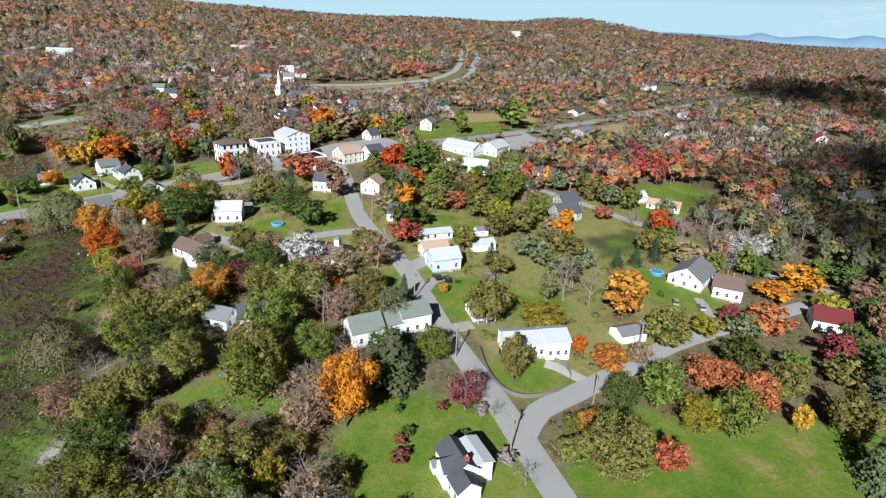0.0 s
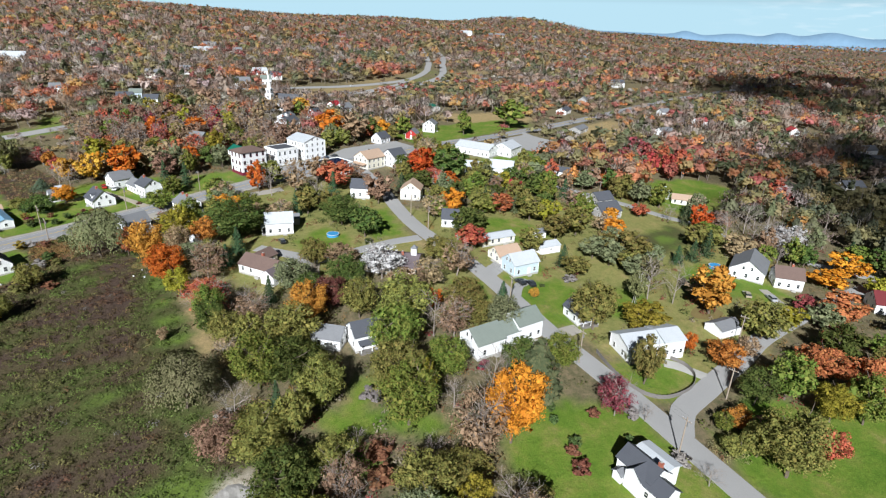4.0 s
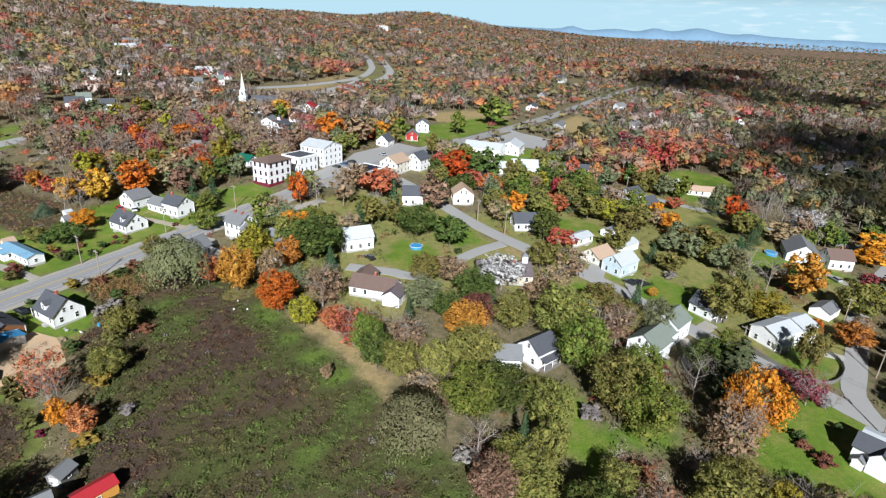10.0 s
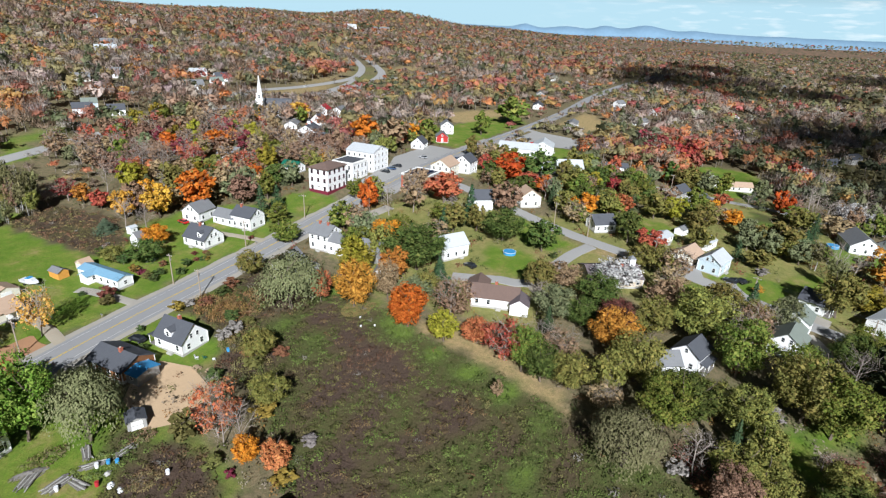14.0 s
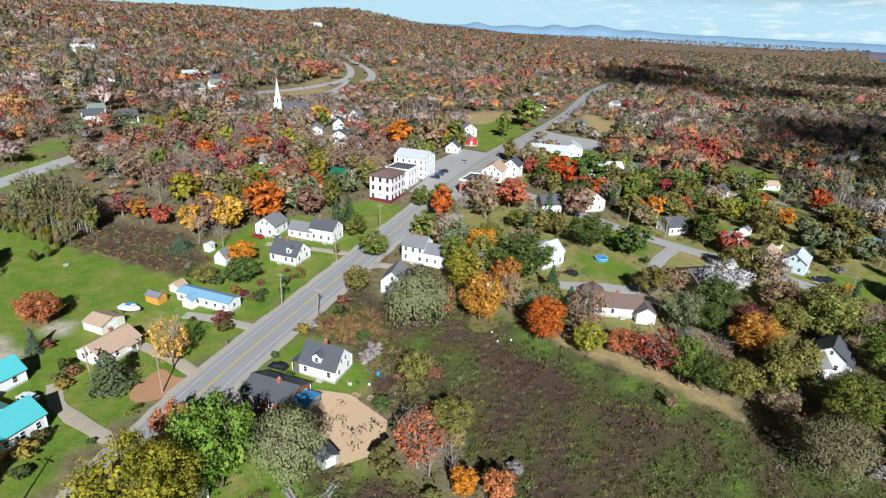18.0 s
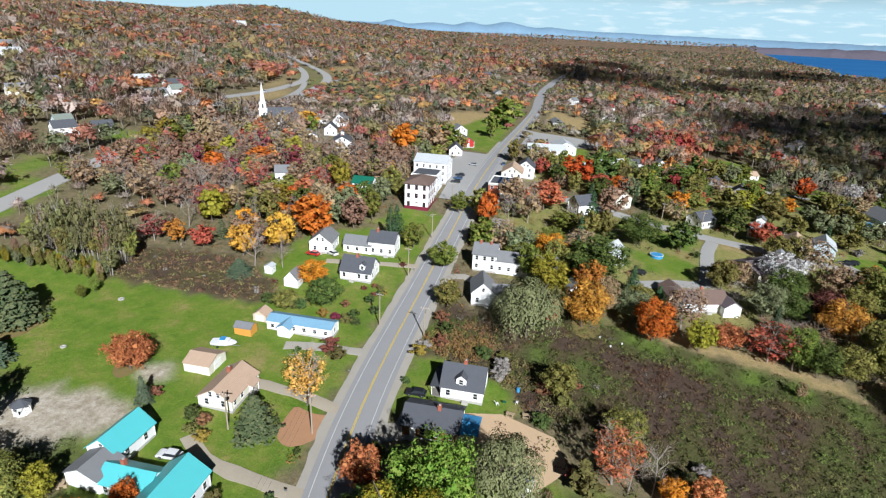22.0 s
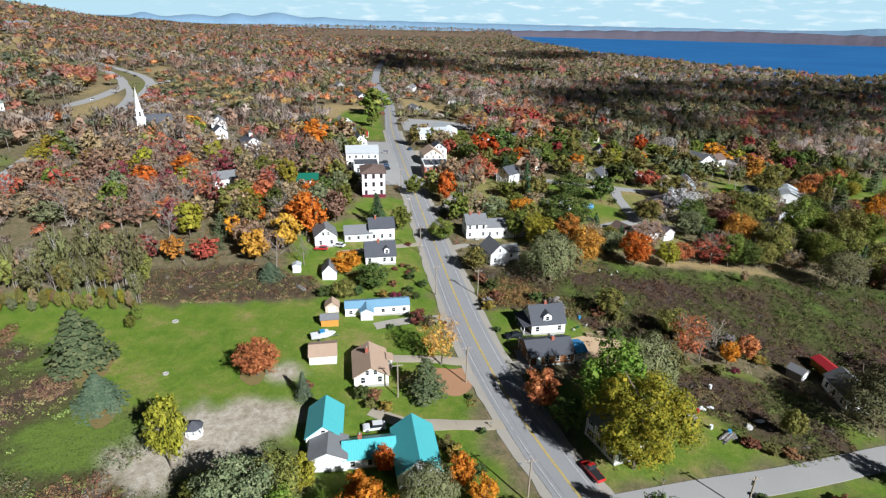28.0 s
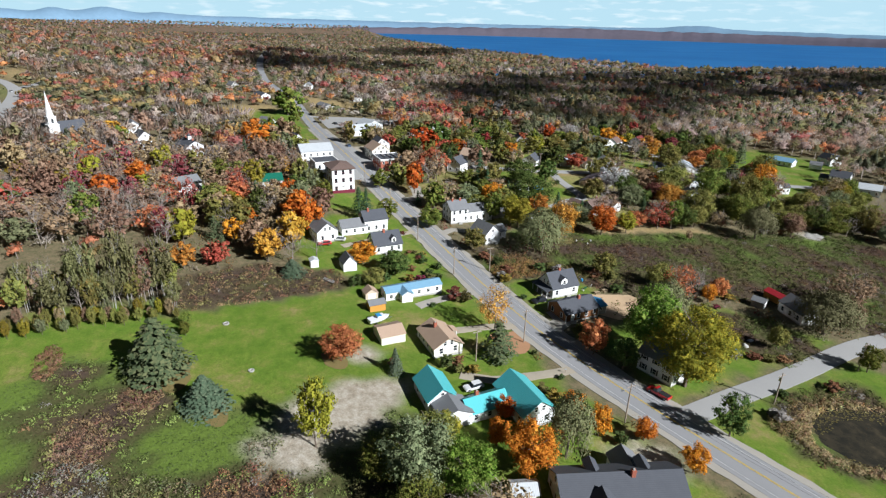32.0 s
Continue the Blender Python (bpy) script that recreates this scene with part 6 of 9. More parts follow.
L_GG = leafmat("grey_green_leaves", (0.075, 0.096, 0.048), (0.130, 0.148, 0.076), (0.195, 0.20, 0.104))
L_GB = leafmat("fresh_green_leaves", (0.048, 0.092, 0.0112), (0.096, 0.148, 0.0208), (0.192, 0.216, 0.048))
L_WI = leafmat("willow_leaves", (0.081, 0.09, 0.0408), (0.126, 0.129, 0.06), (0.174, 0.168, 0.087))
L_PI = leafmat("pine_needles", (0.0396, 0.0594, 0.0277), (0.0715, 0.0951, 0.0475), (0.1348, 0.1425, 0.0671))
L_SP = leafmat("spruce_needles", (0.0194, 0.041, 0.0194), (0.0346, 0.0648, 0.0302), (0.0594, 0.0918, 0.041))
L_BS = leafmat("blue_spruce_needles", (0.0434, 0.0644, 0.0392), (0.07, 0.098, 0.0602), (0.119, 0.14, 0.0875))
L_SI = leafmat("silver_leaves", (0.285, 0.2755, 0.266), (0.4085, 0.399, 0.3895), (0.532, 0.5225, 0.513))
L_BI = leafmat("birch_leaves", (0.0845, 0.091, 0.039), (0.13, 0.13, 0.0553), (0.182, 0.169, 0.078))
L_BG = leafmat("sparse_gold_leaves", (0.323, 0.1425, 0.038), (0.456, 0.228, 0.057), (0.532, 0.323, 0.1045))

TRUNKS = {}


def trunk_me(kind, k):
    if (kind, k) not in TRUNKS:
        if kind == "broad":
            vf = limbs(20 + k, 4.0, 10.0, 1, 0.3, 0.9, 0.27, (7,))
        elif kind == "straight":
            vf = limbs(40 + k, 1.0, 11.6, 0, 0.3, 0.9, 0.26, (0,))
        elif kind == "bare":
            vf = limbs(60 + k, 4.8, 10.5, 3, 0.22, 0.95, 0.22, (9, 6, 4), 0.6)
        elif kind == "birch":
            vf = join(*[(np.array(a) + (dx, dy, 0), b_) for dx, dy, (a, b_) in ((0, 0, limbs(80 + k, 2, 11, 1, 0.55, 0.5, 0.16, (5,))), (1.0, 0.6, limbs(90 + k, 2, 10, 1, 0.55, 0.5, 0.13, (4,))), (-0.8, 0.9, limbs(95 + k, 2, 9.6, 1, 0.55, 0.5, 0.12, (4,))))])
        TRUNKS[kind, k] = py_mesh("trunk", vf, {"birch": BARKW, "bare": TWIG}.get(kind, BARK))
    return TRUNKS[kind, k]


SPECIES = {
    # key: object name, label, leaf material, crown builder, trunk, leaf share
    "or": ("maple_tree", "maple tree in bright orange autumn leaf", L_OR, "broad", "broad", 1.0),
    "go": ("maple_tree", "maple tree in golden autumn leaf", L_GO, "broad", "broad", 1.0),
    "ro": ("maple_tree", "maple tree in red-orange autumn leaf", L_RO, "broad", "broad", 0.9),
    "re": ("maple_tree", "scarlet red autumn maple tree", L_RE, "broad", "broad", 1.0),
    "cr": ("maple_tree", "dark crimson autumn maple tree", L_CR, "broad", "broad", 0.9),
    "cb": ("maple_tree", "half bare maple with dark crimson leaves", L_CR, "broad", "bare", 0.34),
    "pu": ("maple_tree", "rounded purple-brown leaved maple tree", L_PU, "broad", "broad", 1.0),
    "ru": ("oak_tree", "russet brown autumn oak tree", L_RU, "broad", "broad", 0.8),
    "ye": ("maple_tree", "large yellow-green maple tree turning gold", L_YE, "broad", "broad", 3.2),
    "yg": ("ash_tree", "yellow-green autumn ash tree", L_YG, "broad", "broad", 1.0),
    "ol": ("oak_tree", "olive green oak tree turning brown", L_OL, "broad", "broad", 1.0),
    "gm": ("maple_tree", "green leafy maple tree in summer leaf", L_GM, "broad", "broad", 1.0),
    "dg": ("maple_tree", "dense dark green leafy tree", L_DG, "broad", "broad", 1.0),
    "dm": ("maple_tree", "small dark green maple by the junction", L_DG, "broad", "broad", 0.8),
    "gg": ("poplar_tree", "tall grey-green leafy poplar tree", L_GG, "broad", "broad", 1.0),
    "gb": ("maple_tree", "fresh green maple with pale crown", L_GB, "broad", "broad", 1.0),
    "wi": ("willow_tree", "grey-green weeping willow tree", L_WI, "willow", "broad", 1.0),
    "pi": ("pine_tree", "tall white pine with layered boughs", L_PI, "pine", "straight", 1.0),
    "ps": ("pine_tree", "thin open pine beside the road", L_PI, "pine", "straight", 0.5),
    "sp": ("spruce_tree", "dark green conical spruce tree", L_SP, "spruce", "straight", 1.0),
    "bs": ("spruce_tree", "dense grey-green garden spruce tree", L_BS, "spruce", "straight", 1.0),
    "si": ("apple_tree", "silvery white tree with pale leaves", L_SI, "broad", "bare", 0.55),
    "ba": ("bare_tree", "bare grey leafless tree", L_RU, None, "bare", 0.0),
    "rb": ("oak_tree", "half bare tree with russet leaves", L_RU, "broad", "bare", 0.35),
    "rs": ("maple_tree", "half bare maple with red-orange leaves", L_RO, "broad", "bare", 0.3),
    "bg": ("birch_tree", "half bare birch with gold leaves", L_BG, "broad", "bare", 0.26),
    "bi": ("birch_tree", "white-stemmed birch with thin olive crown", L_BI, "broad", "birch", 0.55),
    "yp": ("poplar_tree", "tall yellow-green poplar tree", L_YG, "broad", "broad", 0.9),
}
CROWNS = {}
PLANTED = []


def path_gap(x, y):
    """How far a place lies from the line of the flight."""
    t_ = max(0.0, min(1.0, (-125 * x + 335 * y) / (125.0 ** 2 + 335.0 ** 2)))
    return math.hypot(x + 125 * t_, y - 335 * t_)


def crown_me(key, k, fine):
    nm, lb, mt, shape, tr, part_ = SPECIES[key]
    if (key, k, fine) not in CROWNS:
        s = sum(map(ord, key)) * 7 + k
        if shape == "broad":
            cnt, sz = ((850, 0.46), (1900, 0.30), (4600, 0.19), (9500, 0.125))[fine]
            sz *= 0.6 if key == "ye" else 1.0
            g_ = crown_broad(s, count=int(cnt * part_), size=sz, low=3.0 if key == "bi" else 1.8 if key == "bg" else 1.4, n_=(12, 18, 26, 36)[fine])
        elif shape == "willow":
            g_ = crown_willow(s, count=(900, 2200, 5500, 9000)[fine])
        else:
            g_ = crown_pine(s, count=int((700, 1300, 2200, 3400)[fine] * part_), layered=shape == "pine")
        CROWNS[key, k, fine] = raw_mesh("crown", g_[0], g_[1], [mt], None, g_[2])
    return CROWNS[key, k, fine]


def tree(key, x, y, H, R, lean=0.0):
    nm, lb, mt, shape, tr, part_ = SPECIES[key]
    k = len(PLANTED) % 3
    rnd = random.Random(int(x * 13 + y * 7))
    e = new(nm)
    e.matrix_basis = pose(x, y, gz(x, y) - 0.05, rnd.uniform(-2, 2) + lean, rnd.uniform(-2, 2), rnd.uniform(0, 360)) @ Matrix.Diagonal((R / 5, R / 5, H / 12, 1))
    tagged(e, lb, "tree")
    share("trunk", trunk_me(tr, k), e)
    if shape:
        d_ = path_gap(x, y)
        fine = 3 if (R > 7.4 and d_ < 170) or (R > 4.0 and d_ < 115) else 2 if d_ < 150 else 1 if d_ < 260 else 0
        share("crown", crown_me(key, k % 2 if fine > 1 else k, fine), e)
    PLANTED.append((x, y, R))
    return e


tree("or", 49.2, 80.1, 18.3, 6.2)
tree("pi", 63.9, 84.1, 16.7, 6.6)
tree("rb", 42.1, 82.5, 15.3, 5.8)
tree("cb", 72.7, 68.9, 9.7, 4.2)
tree("ol", 81.5, 36.6, 15.7, 6.8)
tree("go", 89.2, 47.8, 5.5, 3.3)
tree("gm", 109.2, 42.7, 13.1, 5.4)
tree("gm", 113.2, 27.4, 13.3, 5.4)
tree("yg", 108.0, 33.3, 10.0, 4.8)
tree("ol", 133.6, 10.7, 12.2, 5.8)
tree("pi", 152.7, 8.6, 16.9, 6.7)
tree("pi", 122.9, 2.9, 16.7, 5.0)
tree("go", 127.7, 18.6, 7.9, 2.2)
tree("re", 125.8, 38.1, 9.2, 6.4)
tree("cr", 164.1, 21.5, 10.8, 4.9)
tree("re", 166.1, 39.4, 10.1, 7.3)
tree("cr", 163.5, 49.3, 6.7, 3.4)
tree("yg", 150.3, 50.2, 6.5, 4.4)
tree("ro", 144.3, 37.4, 8.1, 4.4)
tree("ol", 135.2, 54.3, 11.8, 6.8)
tree("go", 138.0, 69.4, 15.5, 7.2)
tree("ba", 135.2, 79.6, 14.1, 4.2)
tree("bi", 124.2, 87.3, 11.9, 3.4)
tree("ol", 101.0, 89.1, 14.7, 6.4)
tree("yg", 112.3, 79.7, 8.3, 6.9)
tree("ol", 149.4, 102.1, 12.9, 8.5)
tree("ba", 216.0, 77.7, 11.0, 7.0)
tree("ba", 211, 70, 10, 6)
tree("ba", 217.9, 63.2, 11.8, 7.5)
tree("ba", 224, 70, 10, 6)
tree("pi", 246.5, 69.8, 9.9, 5.9)
tree("ru", 194.6, 76.8, 9.0, 6.7)
tree("sp", 168.0, 90.2, 7.5, 3.2)
tree("sp", 175.5, 87.4, 9.1, 3.2)
tree("sp", 185.5, 85.5, 10.9, 3.7)
tree("or", 207.0, 43.2, 10.1, 6.7)
tree("or", 193.4, 46.7, 6.8, 6.7)
tree("go", 111.4, 57.6, 7.8, 4.9)
tree("ru", 121.0, 54.9, 6.5, 3.3)
tree("or", 111.7, 66.6, 5.7, 2.2)
tree("ol", 129.3, 128.3, 10.0, 4.4)
tree("re", 115.3, 143.9, 9.0, 5.8)
tree("sp", 89.5, 112.3, 9.7, 2.9)
tree("ol", 82.8, 120.7, 9.0, 6.0)
tree("ol", 88.5, 69.0, 13.0, 4.0)
tree("rb", 218.9, 92.3, 9.7, 6.9)
tree("ol", 157.0, 147.1, 11.0, 6.8)
tree("yg", 159.2, 139.8, 10.6, 5.1)
tree("gm", 173.6, 132.5, 13.1, 5.7)
tree("or", 184.2, 124.7, 7.5, 3.7)
tree("re", 205.9, 121.0, 6.1, 4.4)
tree("sp", 197.4, 154.5, 10.4, 3.9)
tree("gm", 230.5, 130.8, 8.5, 6.6)
tree("or", 231.7, 151.2, 8.5, 3.9)
tree("go", 103.2, 109.8, 3.2, 1.7)
tree("ol", 63.2, 125.4, 14.9, 8.2)
tree("gm", 38.2, 98.2, 15.5, 6.6)
tree("dg", 29.0, 126.3, 11.0, 7.2)
tree("dg", 26.4, 156.6, 10.3, 4.6)
tree("go", 47.3, 144.3, 11.6, 5.9)
tree("pu", 55.1, 145.4, 10.5, 4.9)
tree("ol", 36.9, 137.5, 12.4, 6.8)
tree("ro", 33.6, 175.4, 6.9, 4.3)
tree("yg", 47.3, 102.5, 9.7, 1.9)
tree("ol", 25.5, 81.9, 11.1, 6.0)
tree("yg", 29.6, 73.8, 9.7, 3.0)
tree("ol", 39.1, 66.7, 5.7, 2.5)
tree("wi", 9.5, 135.5, 13.4, 7.4)
tree("wi", 24.5, 226.5, 16.5, 9.2)
tree("rs", 30.1, 166.6, 11.0, 6.5)
tree("ru", 16.9, 163.5, 4.2, 1.4)
tree("gm", 23.0, 129.9, 13.7, 6.0)
tree("ol", 33.0, 119.8, 8.9, 4.2)
tree("yg", 43.9, 98.8, 13.0, 2.1)
tree("ol", 40.7, 103.7, 16.3, 7.0)
tree("ru", 6.9, 117.0, 10.4, 4.6)
tree("ol", 34.2, 80.5, 5.9, 5.9)
tree("dg", 68.3, 90.2, 10.6, 5.8)
tree("gm", 78.4, 86.0, 9.5, 4.8)
tree("cb", 79.3, 72.5, 4.9, 3.4)
tree("go", 33.6, 212.2, 14.1, 5.8)
tree("ro", 31.2, 221.7, 9.8, 3.3)
tree("or", 31.8, 194.3, 12.4, 5.7)
tree("rb", 40.0, 185.6, 13.0, 6.0)
tree("dg", 61.6, 207.7, 15.3, 9.9)
tree("sp", 56.7, 197.2, 9.6, 3.4)
tree("go", 52.3, 210.1, 11.0, 4.7)
tree("gm", 27.9, 161.6, 12.5, 4.3)
tree("ol", 57.8, 136.5, 11.9, 5.1)
tree("or", 75.4, 125.7, 6.7, 2.8)
tree("gm", 51.0, 116.1, 15.7, 6.6)
tree("si", 77.3, 148.9, 11.4, 7.0)
tree("ol", 67.3, 169.5, 10.2, 4.8)
tree("dg", 96.4, 191.9, 12.1, 7.7)
tree("dg", 95.0, 177.0, 11.6, 5.9)
tree("sp", 105.6, 208.2, 16.2, 4.3)
tree("ro", 120.6, 226.9, 13.2, 8.4)
tree("or", 94.9, 246.7, 14.4, 4.4)
tree("ba", 96.1, 238.7, 13.3, 4.9)
tree("gm", 104.1, 259.6, 9.2, 4.0)
tree("ru", 121.4, 240.3, 12.3, 5.8)
tree("or", 162.7, 213.5, 15.2, 8.1)
tree("dg", 171.4, 202.3, 16.7, 9.2)
tree("ru", 122.2, 200.0, 13.5, 6.2)
tree("or", 137.5, 172.1, 10.8, 5.1)
tree("ol", 135.8, 179.9, 10.2, 5.7)
tree("gm", 56.3, 256.0, 8.4, 5.0)
tree("sp", 68.2, 276.7, 13.9, 4.0)
tree("or", 61.8, 302.9, 15.9, 7.3)
tree("go", 49.1, 307.7, 13.4, 5.2)
tree("go", 42.0, 317.3, 10.9, 4.7)
tree("or", 33.0, 289.1, 7.3, 4.7)
tree("ru", 74.9, 292.8, 12.4, 5.4)
tree("rs", -19.9, 207.4, 13.0, 5.0)
tree("ba", -21.3, 204.6, 9, 3.6)
tree("or", -22.7, 197.8, 6.4, 2.7)
tree("ol", -8.8, 204.4, 8.0, 4.4)
tree("ol", 2.4, 217.4, 8.6, 4.0)
tree("or", 177.6, 303.3, 17.2, 8.6)
tree("ru", 183.7, 288.5, 17.1, 9.3)
tree("go", 204.7, 370.3, 12.1, 8.1)
tree("gm", 224.2, 287.8, 11.1, 6.9)
tree("gm", 306.2, 263.5, 20.2, 12.1)
tree("gm", 259.6, 267.3, 15.5, 5.5)
tree("cr", 300, 160, 14, 5.6)
tree("re", 304, 150, 14, 5.4)
tree("cr", 293, 152, 13, 5.2)
tree("cb", 308, 164, 13, 5.4)
tree("cr", 312, 172, 13, 5.2)
tree("re", 302, 138, 14, 5.6)
tree("cr", 310, 141, 13, 5.0)
tree("ba", 286, 160, 13, 5.0)
tree("cr", 284, 166, 12, 5.0)
tree("re", 288, 85, 12, 5.0)
tree("cb", 277, 80, 12, 5.0)
tree("gg", 144, 112, 9, 4.6)
tree("gg", 144, 105.5, 10, 4.8)
tree("ol", 146, 100, 9, 4.4)
tree("gg", 142, 95, 9, 4.6)
tree("bi", 140, 90, 11, 4.4)
tree("gg", 158, 112, 9, 4.6)
tree("ol", 160, 102, 8, 4.4)
tree("gg", 155, 95, 9, 4.4)
tree("si", 218, 69, 10, 5.4)
tree("si", 210, 62, 9, 5.0)
tree("si", 228, 64, 9, 4.8)
tree("ba", 205, 84, 14, 5.6)
tree("ba", 131, 86, 14, 4.6)
tree("re", 272, 156, 13, 5.5)
tree("rs", 262, 150, 12, 5.0)
tree("re", 280, 148, 14, 5.0)
tree("ro", 268, 144, 11, 4.8)
tree("re", 288, 140, 13, 5.2)
tree("cr", 280, 136, 11, 4.5)
tree("rs", 296, 134, 12, 5.5)
tree("ba", 226.4, 82.9, 14.1, 8.0)
tree("pi", -9.7, 347.2, 14.6, 7.1)
tree("bs", -23.6, 339.1, 7.5, 5.4)
tree("yp", -42.3, 321.3, 15.0, 3.4)
tree("re", -16.8, 309.7, 9.1, 5.0)
tree("bs", -25.6, 299.6, 6.8, 2.3)
tree("bg", -16.3, 268.7, 13.3, 4.7)
tree("ps", -27.5, 273.7, 10.1, 5.0)
tree("dg", 23.0, 282.0, 7.9, 5.5)
tree("ol", 18.2, 290.4, 5.4, 3.7)
tree("bs", 30.9, 311.8, 5.3, 4.8)
tree("ba", 39.3, 302.5, 9.6, 4.2)
tree("sp", 77.1, 277.2, 11.3, 3.9)
tree("gm", 67.4, 268.5, 8.7, 4.5)
tree("go", 42.7, 341.1, 8.4, 3.6)
tree("ro", 43.1, 331.9, 8.0, 3.9)
tree("bi", 21.1, 362.4, 20.1, 3.7)
tree("bi", 23.4, 354.6, 21.9, 3.8)
tree("bi", 25.6, 345.8, 18.5, 3.5)
tree("gm", 8.7, 341.4, 4.3, 1.4)
tree("gm", 4.8, 341.9, 4.0, 1.4)
tree("ro", -34.0, 250.6, 9.6, 3.9)
tree("dm", -41.5, 247.6, 8.6, 3.6)
tree("dg", -27.8, 250.0, 5.6, 2.0)
tree("gb", -38.0, 236.6, 19.2, 7.2)
tree("wi", -32.2, 227.0, 16.6, 6.8)
tree("ol", 32.5, 249.1, 8.6, 4.1)
tree("sp", 80.4, 250.8, 6.9, 2.3)
tree("ba", -20.8, 200.4, 11.5, 3.7)
tree("ro", -21.6, 191.6, 6.9, 3.1)
tree("ol", 103.9, 251.3, 11.1, 6.0)
tree("rb", 103.9, 232.3, 16.4, 5.6)
tree("rb", 196, 374, 12, 5.5)
tree("ba", 204, 376, 13, 5.2)
tree("or", 211, 380, 9, 4.2)
tree("rb", 186, 383, 12, 5.0)
tree("ba", 190, 372, 13, 5.0)
tree("gm", 200, 366, 10, 4.6)
tree("ye", -52.0, 238.4, 20.3, 9.6)
tree("gg", -58.5, 307.5, 14.5, 6.4)
tree("gb", -63, 300.5, 12, 5.2)
tree("ol", -53.5, 302.5, 10.5, 4.6)
tree("gm", -54.5, 312.5, 9, 4.4)
tree("yg", -50.5, 298.5, 7.5, 2.8)
tree("gm", -66, 310, 9.5, 4.5)
tree("ru", -46, 170, 9.5, 5.5)
tree("or", -62.8, 288.2, 11.8, 4.7)
tree("wi", -61.2, 278.8, 13.9, 5.1)
tree("or", -58.7, 269.2, 7.5, 2.6)
tree("or", -62.9, 261.1, 5.2, 2.4)
tree("dm", -68.3, 243.3, 10.3, 3.7)
tree("wi", -47.7, 180.6, 13.7, 8.9)
tree("rb", -39.4, 155.8, 12.3, 6.9)
tree("gm", -63.7, 188.3, 7.5, 3.2)
tree("or", -73.0, 258.8, 6.2, 2.7)
tree("re", 187.5, 317.5, 8.2, 5.2)
for kind_, tx, ty, th, tr in (("gm", 86, 50, 4.6, 2.4), ("ol", 79.6, 46.2, 4.4, 2.8), ("ol", 83, 42.5, 8, 4.0), ("ru", 88, 43.5, 6, 3.0), ("yg", 91, 38, 7, 3.4), ("ro", 92.5, 31.5, 8, 3.6), ("ba", 67.6, 47.0, 4.6, 3.0), ("ba", 75.9, 63.4, 4.2, 2.4), ("dg", 101, 47.5, 10, 4.4), ("ba", 27, 101, 4.5, 2.6), ("ba", 34, 88, 6, 3.2)):
    tree(kind_, tx, ty, th, tr)
tree("or", -53.3, 271.8, 7.5, 2.6)
tree("or", -48.6, 284.4, 6.5, 2.2)
tree("or", -54.2, 289.6, 6.5, 2.4)
tree("ol", -48.2, 201.2, 7, 2.6)
tree("sp", 24.4, 282.3, 7.5, 2.6)
# birch grove at the edge of the lawn, with a fringe of saplings
for i in range(26):
    gx_, gy_ = 18 + 10 * ((i * 0.618) % 1) + 3 * (i % 3), 344 + 1.35 * i
    tree(("bi", "ol", "bi", "ba", "bi", "rb")[i % 6], gx_, gy_, 9 + 5 * ((i * 0.37) % 1), 2.2 + 1.1 * ((i * 0.71) % 1), lean=6 * math.sin(i * 2.1))
for i in range(40):
    tree(("ol", "gg", "ru", "ol", "yg")[i % 5], 13.5 + 6.0 * ((i * 0.618) % 1), 343.5 + 0.9 * i + 0.7 * math.sin(i * 1.7), 3.4 + 2.4 * ((i * 0.43) % 1), 0.8 + 0.45 * ((i * 0.29) % 1))
# russet and bare trees in front of the church
for key_, tx, ty, th, tr in (("rb", 190, 378, 13, 5), ("ru", 197, 374, 12, 5.4), ("ba", 205, 375, 14, 5), ("rb", 213, 378, 13, 5.6), ("go", 186, 386, 10, 4.2), ("ru", 221, 383, 12, 5.2), ("ba", 183, 393, 12, 4.6), ("rb", 228, 390, 13, 5)):
    tree(key_, tx, ty, th, tr)


# ---------------------------------------------------------------- woods
def blocked(x, y, pad=0.0, lawns=True):
    """Places where no wild tree stands: roads, paving, buildings, lawns, fields, water."""
    bad = into_lake(x, y) > -25
    bad |= ((x + 78) / 14) ** 2 + ((y - 215) / 19) ** 2 < 1
    for pts, w in ROADS:
        p = np.array(pts)
        lo, hi = p.min(0) - w - 4, p.max(0) + w + 4
        near = (x > lo[0]) & (x < hi[0]) & (y > lo[1]) & (y < hi[1]) & ~bad
        for i in np.nonzero(near)[0]:
            if ((p - (x[i], y[i])) ** 2).sum(1).min() < (w / 2 + 2.0 + pad) ** 2:
                bad[i] = True
    for poly in PAVED + CRIMSON_FIELD + ((LAWN + DRY + WILD + DIRT) if lawns else DIRT):
        bad |= inside(poly, x, y)
    for bx, by, r in BUILT:
        bad |= (x - bx) ** 2 + (y - by) ** 2 < (r + 1.5 + pad) ** 2
    return bad


OPEN_FAR = [[(1010, 880), (1090, 830), (1200, 780), (1180, 826), (1100, 880), (1050, 925)], [(300, 262), (352, 262), (350, 290), (300, 300)], [(560, 290), (640, 290), (640, 318), (580, 312)], [(460, 95), (520, 95), (520, 125), (460, 125)]]


PALETTE = np.array([
    (0.075, 0.095, 0.040), (0.150, 0.140, 0.058), (0.215, 0.165, 0.062), (0.330, 0.195, 0.060), (0.370, 0.160, 0.055),
    (0.325, 0.125, 0.058), (0.270, 0.100, 0.066), (0.270, 0.075, 0.068), (0.235, 0.150, 0.105), (0.250, 0.195, 0.165), (0.290, 0.250, 0.225), (0.050, 0.070, 0.036)])


